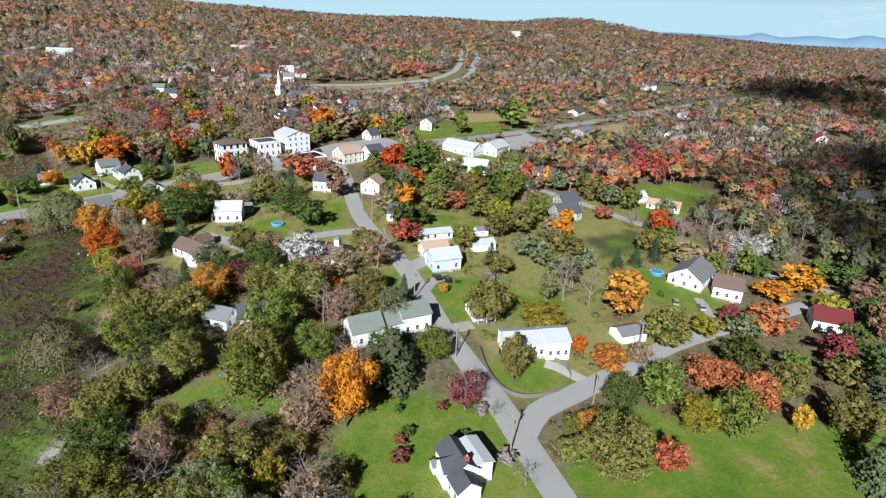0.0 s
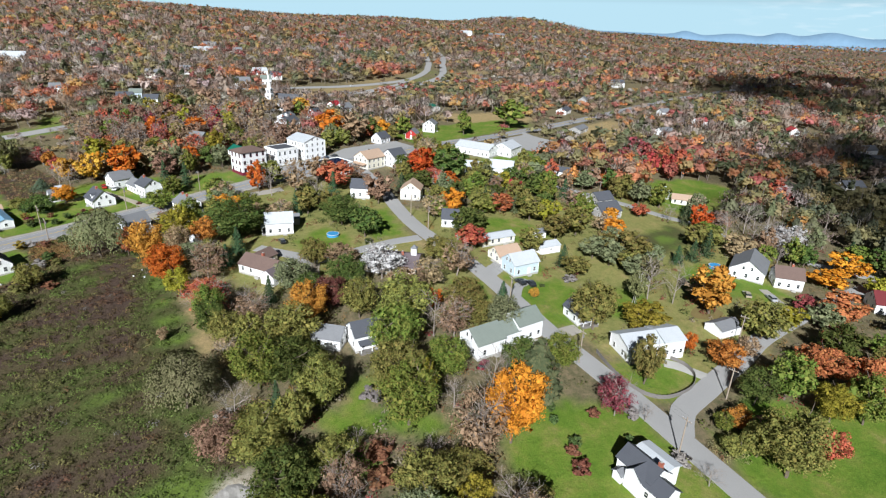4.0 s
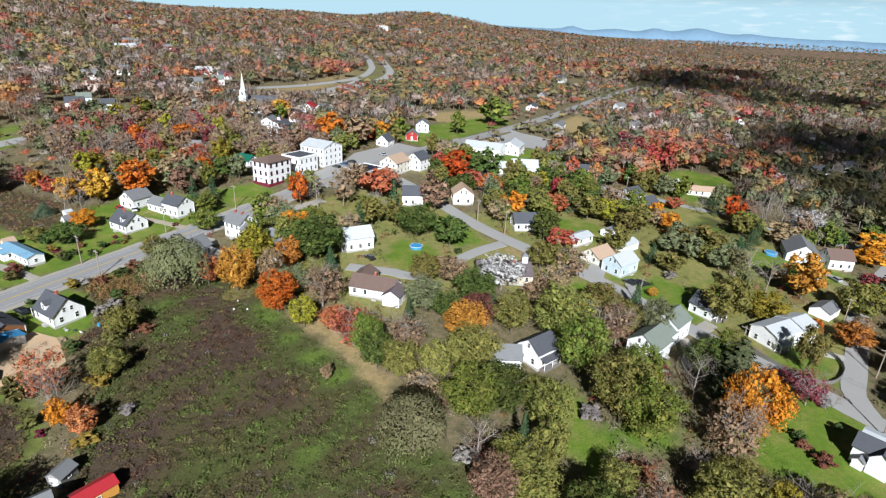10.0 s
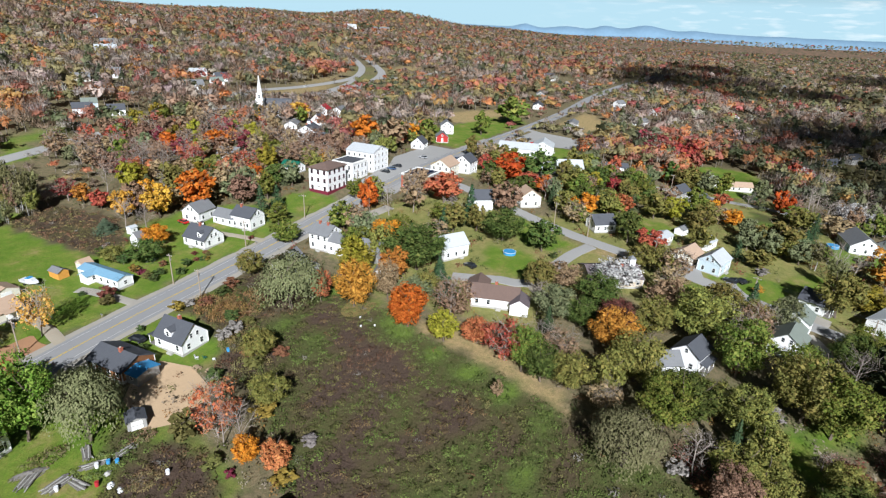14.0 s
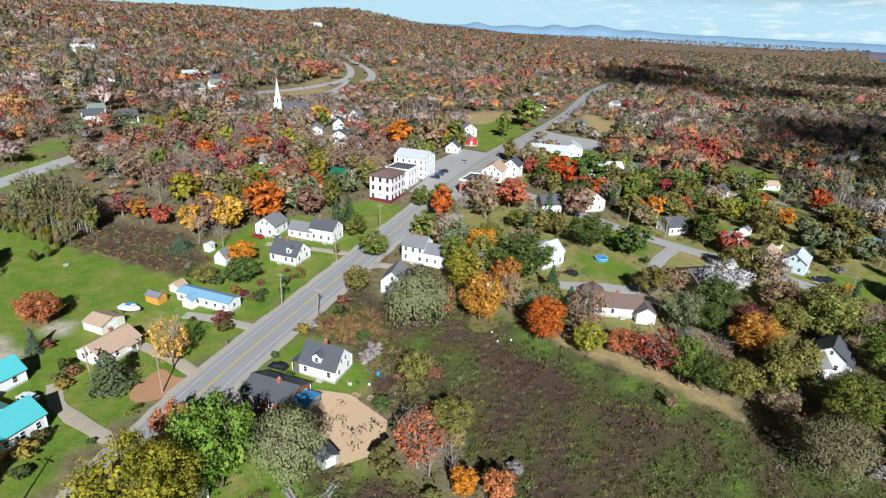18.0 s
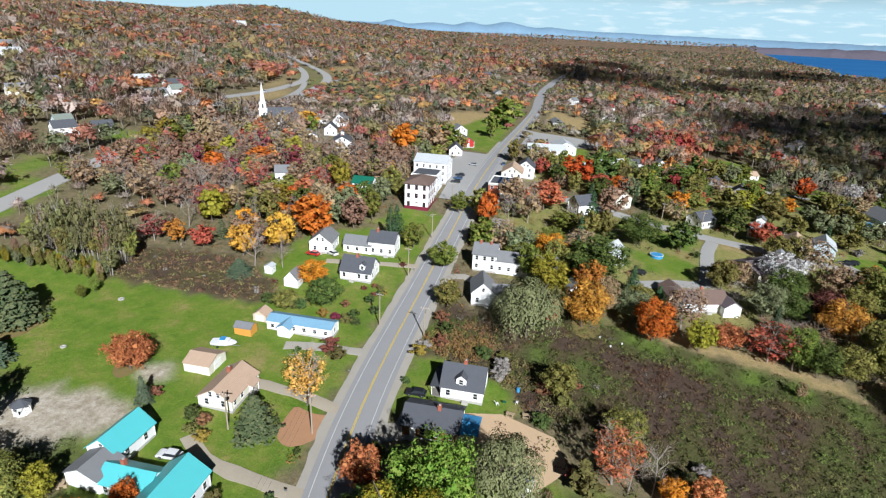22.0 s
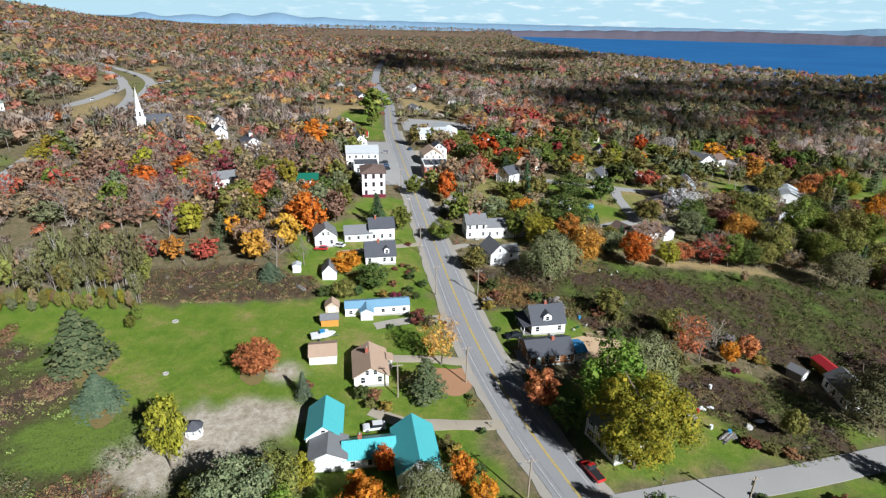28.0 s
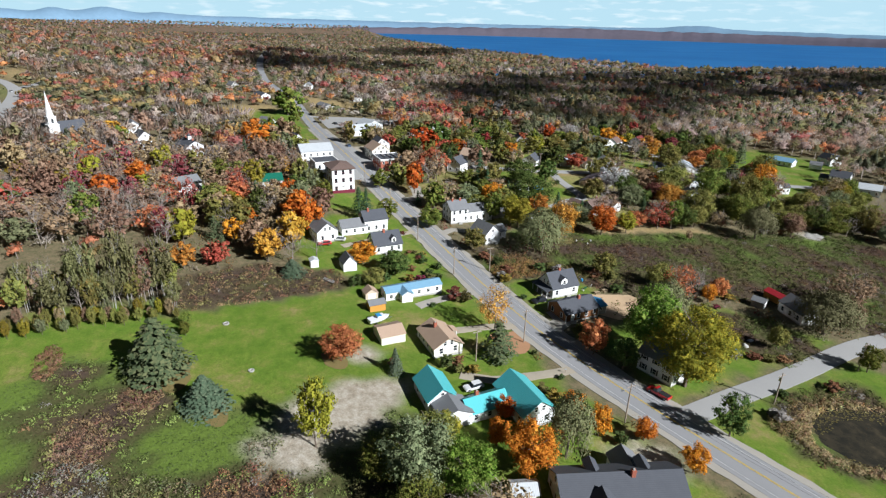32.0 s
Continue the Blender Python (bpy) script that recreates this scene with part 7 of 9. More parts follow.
def choose_colour(x, y, rng):
    """The mix of leaf colours drifts across the land: brown and bare north of the village, dark to the south-east."""
    n_ = len(x)
    w = np.tile(np.array([1.0, 1.5, 1.3, 0.4, 0.4, 0.6, 0.7, 0.45, 3.0, 3.4, 2.6, 0.6]), (n_, 1))
    p1, p2, p3 = patchy(x, y, 24, 1), patchy(x, y, 30, 2), patchy(x, y, 42, 3)
    w[:, [0, 1, 2]] *= (0.15 + 3.2 * p1 ** 3)[:, None]
    w[:, 11] *= 0.15 + 6 * p1 ** 4
    w[:, [3, 4, 5, 6, 7]] *= (0.15 + 3.0 * p2 ** 3)[:, None]
    w[:, [8, 9, 10]] *= (0.15 + 2.4 * p3 ** 2)[:, None]
    south = np.clip((150 - y) / 200 + (x - 200) / 900, 0, 1) * (y < 120)
    w[:, [0, 1, 11]] *= (1 + 2.5 * south)[:, None]
    w[:, [4, 5, 6, 3]] *= (1 - 0.6 * south)[:, None]
    c = np.cumsum(w, 1)
    k = (rng.random(n_)[:, None] * c[:, -1:] > c).sum(1)
    col = 2.15 * PALETTE[k] * rng.uniform(0.85, 1.18, (n_, 1)) * (1 + rng.normal(0, 0.04, (n_, 3)))
    col = 0.74 * col + 0.26 * np.array([0.38, 0.315, 0.25])
    return np.clip(col, 0.005, 1), k


def wood_mesh(name, label, xy, sizes, colours, kinds, rng, clumps, leaf, trunks):
    """Joined trees: sprays of leaves on every bough, and fine upright twigs on the bare ones."""
    n_ = len(xy)
    z = ground_z(xy[:, 0], xy[:, 1])
    H, R = sizes[:, 0], sizes[:, 1]
    base = np.c_[xy, z]
    conif = np.isin(kinds, (0, 11)) & (rng.random(n_) < 0.5)
    bare = np.isin(kinds, (8, 9, 10)) & (rng.random(n_) < 0.8)
    sx = R * np.where(conif, 0.55, 1.0)
    hh_ = H * np.where(conif, 1.15, 1.0)
    spin = rng.uniform(0, 6.3, n_)
    m_ = clumps
    # leaves gather in sprays on the boughs
    q_ = 22 if m_ > 100 else 12 if m_ > 40 else m_
    bd = rng.normal(0, 1, (n_, q_, 3))
    bd[..., 2] = np.abs(bd[..., 2]) * 1.1 - 0.35
    bd /= np.linalg.norm(bd, axis=2)[..., None]
    bd *= rng.uniform(0.3, 0.98, (n_, q_, 1)) * (1 + 0.2 * np.sin(3 * np.arctan2(bd[..., 1:2], bd[..., :1]) + spin[:, None, None]))
    pick = np.arange(m_) % q_
    o_ = rng.normal(0, 1, (n_, m_, 3)) + np.array([0, 0, 0.35])
    o_ /= np.linalg.norm(o_, axis=2)[..., None]
    d = bd[:, pick] + o_ * rng.uniform(0.08, 0.34, (n_, m_, 1))
    tz = d[..., 2:3]
    tp = np.where(conif[:, None, None], np.clip(0.9 - 0.85 * tz, 0.12, 1.2), 1.0)
    lp = (np.concatenate([d[..., :2] * tp * sx[:, None, None], (0.56 + 0.38 * tz) * hh_[:, None, None]], -1) + base[:, None, :]).reshape(-1, 3)
    # every seventh is a larger mass deep in the crown
    deep = (np.arange(m_) % 7 == 3) & (m_ > 12)
    lp = lp.reshape(n_, m_, 3)
    mid_ = base + np.array([0, 0, 0.55]) * hh_[:, None]
    lp[:, deep] = mid_[:, None] + (lp[:, deep] - mid_[:, None]) * 0.55
    lp = lp.reshape(-1, 3)
    size = (R[:, None] * leaf * np.where(deep, np.where(bare, 1.0, 2.5)[:, None], 1.0)).reshape(-1, 1)
    dn = (o_ * 0.25 + bd[:, pick] * 0.95 + np.array([0, 0, 0.4])).reshape(-1, 3)
    dn /= np.linalg.norm(dn, axis=1)[:, None]
    co2, q2, nv2 = leaf_cloud(lp, dn, size, rng, 0.75, 0.4, 0.8)
    # fine upright twigs take the place of leaves on bare trees
    bq = np.repeat(bare, m_)
    ax_ = dn * np.array([0.8, 0.8, 0.3]) + np.array([0, 0, 0.6]) + rng.normal(0, 0.3, dn.shape)
    ax_ /= np.linalg.norm(ax_, axis=1)[:, None]
    sd_ = np.cross(ax_, rng.normal(0, 1, dn.shape))
    sd_ /= np.linalg.norm(sd_, axis=1)[:, None]
    sd_ *= np.where((np.cross(sd_, ax_) * dn).sum(1, keepdims=True) < 0, -1.0, 1.0)
    ln, wd = size * rng.uniform(0.6, 1.5, size.shape), np.clip(size * 0.24, 0.05, 0.5)
    blade = np.stack([lp - ax_ * ln - sd_ * wd, lp - ax_ * ln + sd_ * wd, lp + ax_ * ln + sd_ * wd * 0.4, lp + ax_ * ln - sd_ * wd * 0.4], 1)
    co2 = np.where(np.repeat(bq, 4)[:, None], blade.reshape(-1, 3), co2)
    col = np.repeat(colours, m_ * 4, 0) * rng.uniform(0.86, 1.15, (n_ * m_, 1)).repeat(4, 0)
    ob = tagged(new(name, raw_mesh(name, co2, q2, [WOODLEAF], np.clip(col, 0, 0.9), nv2)), label, "woods", kind="stuff")
    if trunks:
        t_ = np.array([(-1, -0.6), (1, -0.6), (0, 1.1)])
        r = 0.09 + 0.011 * H
        ring0 = base[:, None, :] + np.concatenate([t_[None] * r[:, None, None], np.full((n_, 3, 1), -0.3)], -1)
        ring1 = base[:, None, :] + np.concatenate([t_[None] * r[:, None, None] * 0.3, np.repeat((H * 1.0)[:, None, None], 3, 1)], -1) + rng.normal(0, 0.6, (n_, 1, 3)) * np.array([1, 1, 0])
        tv = np.concatenate([ring0, ring1], 1).reshape(-1, 3)
        o = np.arange(n_) * 6
        tf = np.concatenate([np.stack([o + a, o + b_, o + b_ + 3, o + a + 3], -1) for a, b_ in ((0, 1), (1, 2), (2, 0))])
        tagged(new("tree_stems", raw_mesh("tree_stems", tv, tf, [TWIG])), "grey stems of the autumn woods", "woods", kind="stuff")
    return ob


WOODLEAF = attrleaf("mixed_autumn_leaves", 0.48)
rng = np.random.default_rng(11)


def in_view(x, y):
    """The side of the land that the flight looks over."""
    az = np.degrees(np.arctan2(x + 150, y + 60))
    return (az > -14) & (az < 170)


def scatter(n_, x0, x1, y0, y1, gap):
    """Places on a jittered grid."""
    gx, gy = np.meshgrid(np.arange(x0, x1, gap), np.arange(y0, y1, gap))
    return gx.ravel() + rng.uniform(-0.48, 0.48, gx.size) * gap, gy.ravel() + rng.uniform(-0.48, 0.48, gx.size) * gap


# nearest woods: trees of their own
x, y = scatter(0, -100, 232, -5, 335, 7.6)
ok = ~blocked(x, y, 0.5)
if PLANTED:
    pl = np.array(PLANTED)
    ok &= (np.hypot(x[:, None] - pl[None, :, 0], y[:, None] - pl[None, :, 1]) > pl[None, :, 2] * 0.8 + 2.2).all(1)
ok &= ~((x < -30) & (y < 150)) & (x + y > 60)
ok &= ~((x > 100) & (y > 300))
# gardens between the houses are half open
core = (x > 24) & (x < 225) & (y > 125) & (y < 262)
bt = np.array(BUILT)
close = (np.hypot(x[:, None] - bt[None, :, 0] + 4, y[:, None] - bt[None, :, 1] + 2) < bt[None, :, 2] + 3.6).any(1)
ok &= ~(core & (rng.random(len(x)) < 0.16)) & ~close
ok &= ~((y < 150) & (x > 84) & (x < 200) & (rng.random(len(x)) < 0.58))
ok &= ~((x > 80) & (x < 128) & (y > 222)) | (y > 270)
ok &= ~((x > -34) & (x < 23) & (y > 196) & (y < 254)) & ~((x < -22) & (y < 264)) & ~((y > 247) & (y < 270))
x, y = x[ok], y[ok]
FILL = ["ol", "gm", "dg", "ru", "rb", "ba", "yg", "go", "or", "ro", "re", "gg", "sp", "pi"]
FW = np.array([2.2, 1.5, 1.3, 0.6, 1.3, 0.8, 0.8, 0.5, 0.5, 0.4, 0.4, 0.8, 0.5, 0.4])
p2 = patchy(x, y, 30, 7)
for i in range(len(x)):
    w = FW.copy()
    w[3:6] *= 0.3 + 2.4 * p2[i]
    if y[i] > 300:
        w[[3, 4, 5, 8, 9]] *= 2.2
        w[[2, 11]] *= 0.3
    if x[i] > 120 and y[i] < 60:
        w[[9, 10]] *= 3.0
    if x[i] > 52 and y[i] < 258:
        w[[0, 1, 2, 11]] *= 2.4
        w[[7, 8, 9, 10, 6]] *= 0.45
    if x[i] < 52 and y[i] < 300:
        w[[7, 8, 9, 10]] *= (0.2, 0.2, 0.1, 0.0)
    if 84 < x[i] < 200 and 40 < y[i] < 150:
        w[[0, 6, 11]] *= 2.0
        w[[1, 2]] *= 0.2
        w[[4, 5]] *= 1.6
    if x[i] < 62 and y[i] < 150:
        w[[7, 8, 9, 10]] = 0
        w[[3, 4]] *= 0.35
        w[[0, 1, 5]] *= 1.6
    key = FILL[int((rng.random() * w.sum() > np.cumsum(w)).sum())]
    tree(key, float(x[i]), float(y[i]), float(rng.uniform(7, 13)), float(rng.uniform(3.6, 6.2) * (0.62 if key in ("sp", "pi") else 1)))

# the wood between the brown field and the highway
x, y = scatter(0, 28, 168, 296, 418, 8.4)
ok = ~blocked(x, y, 0.5) & ((y > 335) | (x > 100)) & ~((x < 66) & (y > 350))
pl = np.array(PLANTED)
ok &= (np.hypot(x[:, None] - pl[None, :, 0], y[:, None] - pl[None, :, 1]) > pl[None, :, 2] * 0.8 + 2.4).all(1)
ok &= ~(np.hypot(x[:, None] - bt[None, :, 0] + 4, y[:, None] - bt[None, :, 1] + 3) < bt[None, :, 2] + 4.5).any(1)
x, y = x[ok], y[ok]
MIX = ["rb", "ba", "ru", "ol", "yg", "or", "rs", "cb", "gg", "gm", "sp"]
for i in range(len(x)):
    w = np.array([3.2, 2.6, 2.4, 1.5, 0.9, 0.7, 1.2, 0.7, 0.7, 0.5, 0.25])
    w[[0, 1, 2]] *= 0.4 + 1.4 * patchy(x[i], y[i], 20, 61)
    key = MIX[int((rng.random() * w.sum() > np.cumsum(w)).sum())]
    tree(key, float(x[i]), float(y[i]), float(rng.uniform(9, 14)), float(rng.uniform(4.2, 6.6) * (0.55 if key == "sp" else 1)))

# middle woods
x, y = scatter(0, -260, 700, -330, 800, 8.8)
ok = in_view(x, y) & (np.hypot(x - 100, y - 220) < 560)
ok &= ~((x > -100) & (x < 232) & (y > -5) & (y < 335) & ~((x > 100) & (y > 300)))
ok &= ~((x > 28) & (x < 168) & (y > 296) & (y < 418) & ~((x < 66) & (y > 350)))
x, y = x[ok], y[ok]
ok = ~blocked(x, y, 0.3)
bt = np.array(BUILT)
ok &= ~(np.hypot(x[:, None] - bt[None, :, 0] + 5.5, y[:, None] - bt[None, :, 1] + 3.5) < bt[None, :, 2] + 6.5).any(1)
for p in OPEN_FAR:
    ok &= ~inside(p, x, y)
x, y = x[ok], y[ok]
col, kk = choose_colour(x, y, rng)
hh = rng.uniform(9.5, 14.5, len(x))
low = ((x > 240) & (x < 500) & (y > 360) & (y < 475)) | ((y > 200) & (y < 300) & (x > 225))
hh = np.where(low, hh * 0.55, hh)
verge = (x < 70) & (y > 348) & (y < 406)
hh = np.where(verge, hh * 0.42, hh)
rr_ = np.clip(rng.lognormal(1.78, 0.22, len(x)), 3.8, 9.0) * np.where(low, 0.75, 1) * np.where(verge, 0.5, 1)
gap_ = np.array([path_gap(a, b_) for a, b_ in zip(x, y)])
for part_, lb, cl, lf in (
    (gap_ < 180, "mixed autumn woodland of red, brown and bare trees", 460, 0.072),
    ((gap_ >= 180) & (gap_ < 300), "mixed autumn woodland of russet and bare trees", 250, 0.098),
    (gap_ >= 300, "mixed autumn woodland of russet, olive and bare trees", 84, 0.165)):
    wood_mesh("woodland", lb, np.c_[x, y][part_], np.c_[hh, rr_][part_], col[part_], kk[part_], rng, cl, lf, True)

# far woods
x, y = scatter(0, -400, 2050, -1200, 2000, 12.6)
dd = np.hypot(x - 100, y - 220)
ok = in_view(x, y) & (dd >= 560) & (dd < 1950) & (rng.random(len(x)) < np.clip(1.3 - dd / 3200, 0.5, 1))
x, y = x[ok], y[ok]
ok = ~blocked(x, y, 0.0)
for p in OPEN_FAR:
    ok &= ~inside(p, x, y)
x, y = x[ok], y[ok]
col, kk = choose_colour(x, y, rng)
col = 0.8 * col + 0.2 * np.array([0.27, 0.16, 0.095])
wood_mesh("woodland", "distant autumn forest reaching to the hills and lake", np.c_[x, y], np.c_[rng.uniform(10.5, 14.5, len(x)), np.clip(rng.lognormal(1.86, 0.22, len(x)), 4.5, 9.5)], col, kk, rng, 23, 0.29, False)
x, y = scatter(0, -500, 3600, -2600, 3400, 21)
dd = np.hypot(x - 100, y - 220)
ok = in_view(x, y) & (dd >= 1940) & (dd < 3500) & (into_lake(x, y) < -40)
x, y = x[ok], y[ok]
col, kk = choose_colour(x, y, rng)
wood_mesh("woodland", "distant autumn forest on the far rises", np.c_[x, y], np.c_[rng.uniform(10, 15, len(x)), rng.uniform(5.5, 9.5, len(x))], col * 0.8, kk, rng, 8, 0.5, False)


# ---------------------------------------------------------------- scrub and shrubs
BRUSHLEAF = attrleaf("brush_leaves", 0.15)


def brush(name, label, xy, h_, r_, col, rng, clumps, leaf, level=0.3):
    n_ = len(xy)
    z = ground_z(xy[:, 0], xy[:, 1])
    d = rng.normal(0, 1, (n_, clumps, 3))
    d[..., 2] = np.abs(d[..., 2])
    d /= np.linalg.norm(d, axis=2)[..., None]
    rad = rng.uniform(0.4, 1.05, (n_, clumps, 1))
    p = d * rad * np.stack([r_, r_, h_], -1)[:, None, :] + np.c_[xy, z][:, None, :]
    co, q, nv = leaf_cloud(p.reshape(-1, 3), d.reshape(-1, 3) + np.array([0, 0, level]), np.repeat(r_ * leaf, clumps)[:, None], rng, 0.6, 0.5, 0.85)
    return tagged(new(name, raw_mesh(name, co, q, [BRUSHLEAF], np.repeat(col, clumps * 4, 0), nv)), label, "shrubs", kind="stuff")


SCRUB = np.array([(0.10, 0.068, 0.047), (0.105, 0.08, 0.045), (0.115, 0.098, 0.05), (0.105, 0.105, 0.042), (0.10, 0.118, 0.042), (0.10, 0.12, 0.044), (0.105, 0.145, 0.046)])
x, y = scatter(0, -118, 50, 60, 412, 1.3)
ok = np.zeros(len(x), bool)
for p in WILD:
    ok |= inside(p, x, y)
ok &= ((x + 78) / 10.6) ** 2 + ((y - 215) / 14.6) ** 2 > 1
for p in DIRT:
    ok &= ~inside(p, x, y)
x, y = x[ok], y[ok]
wet_ = wetness(x, y)
kk = np.clip((wet_ * 8.6 + rng.normal(0, 0.55, len(x))).astype(int), 0, 6)
hs = rng.uniform(0.18, 0.5, len(x)) * np.where(kk > 4, 0.6, 1)
brush("marsh_scrub", "tangled brown and olive marsh scrub", np.c_[x, y], hs, rng.uniform(0.75, 1.2, len(x)), 0.92 * SCRUB[kk] * rng.uniform(0.75, 1.25, (len(x), 1)), rng, 12, 0.16, 0.9)
# rounded bushes that cover most of the marsh
x, y = scatter(0, -118, 50, 60, 412, 1.9)
ok = np.zeros(len(x), bool)
for p in WILD:
    ok |= inside(p, x, y)
ok &= ((x + 78) / 10.6) ** 2 + ((y - 215) / 14.6) ** 2 > 1
for p in DIRT:
    ok &= ~inside(p, x, y)
x, y = x[ok], y[ok]
wet_ = wetness(x, y)
keep = rng.random(len(x)) < np.clip(1.6 - np.where(y > 300, 1.9, 1.35) * wet_, 0.03, 1.0) * (0.62 + 0.5 * (patchy(x, y, 3.5, 47) > 0.42))
x, y, wet_ = x[keep], y[keep], wet_[keep]
BUSHC = np.array([(0.155, 0.085, 0.055), (0.16, 0.11, 0.058), (0.15, 0.135, 0.055), (0.135, 0.145, 0.048), (0.13, 0.17, 0.048), (0.22, 0.20, 0.175), (0.185, 0.115, 0.06)])
kk = np.clip((wet_ * 6 + patchy(x, y, 4, 48) * 2.8 + 0.1 + rng.normal(0, 0.5, len(x))).astype(int), 0, 4)
kk = np.where((y > 290) & (x > 10), rng.integers(0, 3, len(x)), kk)
kk = np.where(rng.random(len(x)) < 0.05, rng.integers(5, 7, len(x)), kk)
tall = 0.55 + 0.75 * patchy(x, y, 9, 49)
brush("marsh_bushes", "low brown and olive bushes in the marsh", np.c_[x, y], rng.uniform(0.5, 1.35, len(x)) * tall, rng.uniform(0.8, 1.6, len(x)), np.where((y > 290), 1.7, 0.88)[:, None] * BUSHC[kk] * rng.uniform(0.75, 1.3, (len(x), 1)), rng, 34, 0.16, 0.6)

# brown fern strips and grey brush on the north field
for lb, cx, cy, rx, ry, n_, hh_, cc in (
    ("low brown ferns on the lawn", 2, 369, 6.5, 2.6, 150, 0.55, (0.15, 0.085, 0.05)), ("low brown ferns on the lawn", -16.5, 351, 5, 4, 120, 0.6, (0.16, 0.095, 0.06)),
    ("low brown brush in the wet field", -27, 360, 8, 5, 160, 0.6, (0.18, 0.115, 0.075)), ("grey leafless brush in the wet field", -40, 362, 8, 7, 120, 1.6, (0.16, 0.15, 0.125)),
    ("dark olive brush at the field edge", -48, 350, 9, 9, 150, 1.8, (0.12, 0.12, 0.06)), ("rust-brown brush at the field edge", -50, 334, 8, 7, 130, 1.5, (0.19, 0.105, 0.06)),
    ("olive brush beside the gravel", -39, 330, 3, 3, 30, 1.6, (0.15, 0.16, 0.085)), ("grey and rust brush at the field edge", -64, 338, 9, 10, 170, 1.7, (0.20, 0.14, 0.10)),
    ("tan reeds round the farm pond", -78, 215, 0, 0, 760, 0.9, (0.25, 0.19, 0.10)), ("rust and olive brush beside the pond", -70.5, 228, 4, 4, 60, 1.5, (0.16, 0.115, 0.055)),
    ("red-brown bare brush by the garden", 28, 97, 6, 4, 60, 1.7, (0.17, 0.10, 0.075)), ("grey and brown brush by the garden", 36, 88, 5, 4, 50, 1.8, (0.19, 0.14, 0.11)), ("dark red brush at the marsh edge", 17, 122, 6, 5, 70, 1.8, (0.17, 0.075, 0.06)), ("olive brush on the road corner", 80, 47, 3, 4, 40, 1.2, (0.15, 0.14, 0.06)),
    ("rust and olive brush beside the pond", -67, 214, 2, 9, 60, 1.4, (0.17, 0.12, 0.06)), ("red-brown brush by the road", 20, 241, 7, 9, 150, 1.3, (0.19, 0.115, 0.06)),
    ("tall orange-brown brush beside the road", 15, 243, 6, 9, 190, 1.8, (0.20, 0.12, 0.05)), ("tan and olive brush behind the white house", 7, 227, 6, 6, 140, 1.5, (0.145, 0.12, 0.05)), ("olive brush at the yard edge", -1, 217.5, 5.5, 4, 80, 1.4, (0.13, 0.12, 0.05)),
    ("rank weeds round the scrap in the yard", -40, 229.5, 5, 2.5, 60, 0.5, (0.12, 0.11, 0.05)), ("rank weeds round the scrap in the yard", -36.5, 220, 4, 3.5, 60, 0.45, (0.10, 0.12, 0.04)), ("withered stalks in the garden bed", -33.5, 210.5, 3.2, 2.2, 70, 0.4, (0.15, 0.115, 0.06)), ("brown scrub beside the grey shed", -27.5, 219.5, 3, 1.6, 36, 0.8, (0.14, 0.10, 0.06)),
):
    a, r = rng.uniform(0, 6.3, n_), np.sqrt(rng.random(n_))
    bx, by = cx + rx * r * np.cos(a), cy + ry * r * np.sin(a)
    if rx == 0:
        k = rng.uniform(0.86, 1.13, n_)
        bx, by = cx + 9.9 * k * np.cos(a), cy + 13.9 * k * np.sin(a)
    tint_ = 1.55 * np.array(cc) * rng.uniform(0.75, 1.3, (n_, 1)) * (1 + rng.normal(0, 0.09, (n_, 3)))
    brush("brush", lb, np.c_[bx, by], hh_ * rng.uniform(0.6, 1.3, n_), rng.uniform(0.5, 1.0, n_) * (1 + 0.25 * hh_), tint_, rng, 28, 0.15)
# lily pads
lp, lfc = [], []
pz_ = gz(-78, 215) + 0.615
for i in range(1500):
    a, r = rng.uniform(0, 6.3), math.sqrt(rng.random())
    qx, qy, s_ = -78 + 9.9 * r * math.cos(a), 215 + 13.8 * r * math.sin(a), rng.uniform(0.08, 0.26)
    if 0.55 * patchy(np.array(qx), np.array(qy), 2.5, 77) + 0.8 * r + (qx + 78) / 60 < 0.84:
        continue
    o = len(lp)
    lp += [(qx + s_ * math.cos(k), qy + s_ * math.sin(k), pz_) for k in np.linspace(0.3, 6.0, 7)]
    lfc.append(tuple(range(o, o + 7)))
tagged(link("lily_pads", lp, lfc, surf("lily_pad_green", (0.15, 0.115, 0.04), (0.085, 0.085, 0.03), 2, 8, 0.5)), "olive-brown lily pads floating on the pond", "water plants", kind="stuff")

# undergrowth beneath and beside the near woods
x, y = scatter(0, -100, 240, 0, 345, 3.6)
ok = ~blocked(x, y, -0.5) & (x + y > 55) & (rng.random(len(x)) < 0.62)
x, y = x[ok], y[ok]
UNDER = np.array([(0.10, 0.11, 0.035), (0.17, 0.12, 0.05), (0.20, 0.11, 0.06), (0.13, 0.15, 0.04), (0.26, 0.14, 0.05), (0.24, 0.20, 0.15), (0.20, 0.05, 0.045), (0.07, 0.095, 0.03)])
kk = np.clip((patchy(x, y, 14, 31) * 8 + rng.normal(0, 1.6, len(x))).astype(int), 0, 7)
brush("undergrowth", "autumn undergrowth and saplings between trees", np.c_[x, y], rng.uniform(0.9, 3.2, len(x)), rng.uniform(1.0, 2.1, len(x)), UNDER[kk] * rng.uniform(0.8, 1.2, (len(x), 1)), rng, 32, 0.15)


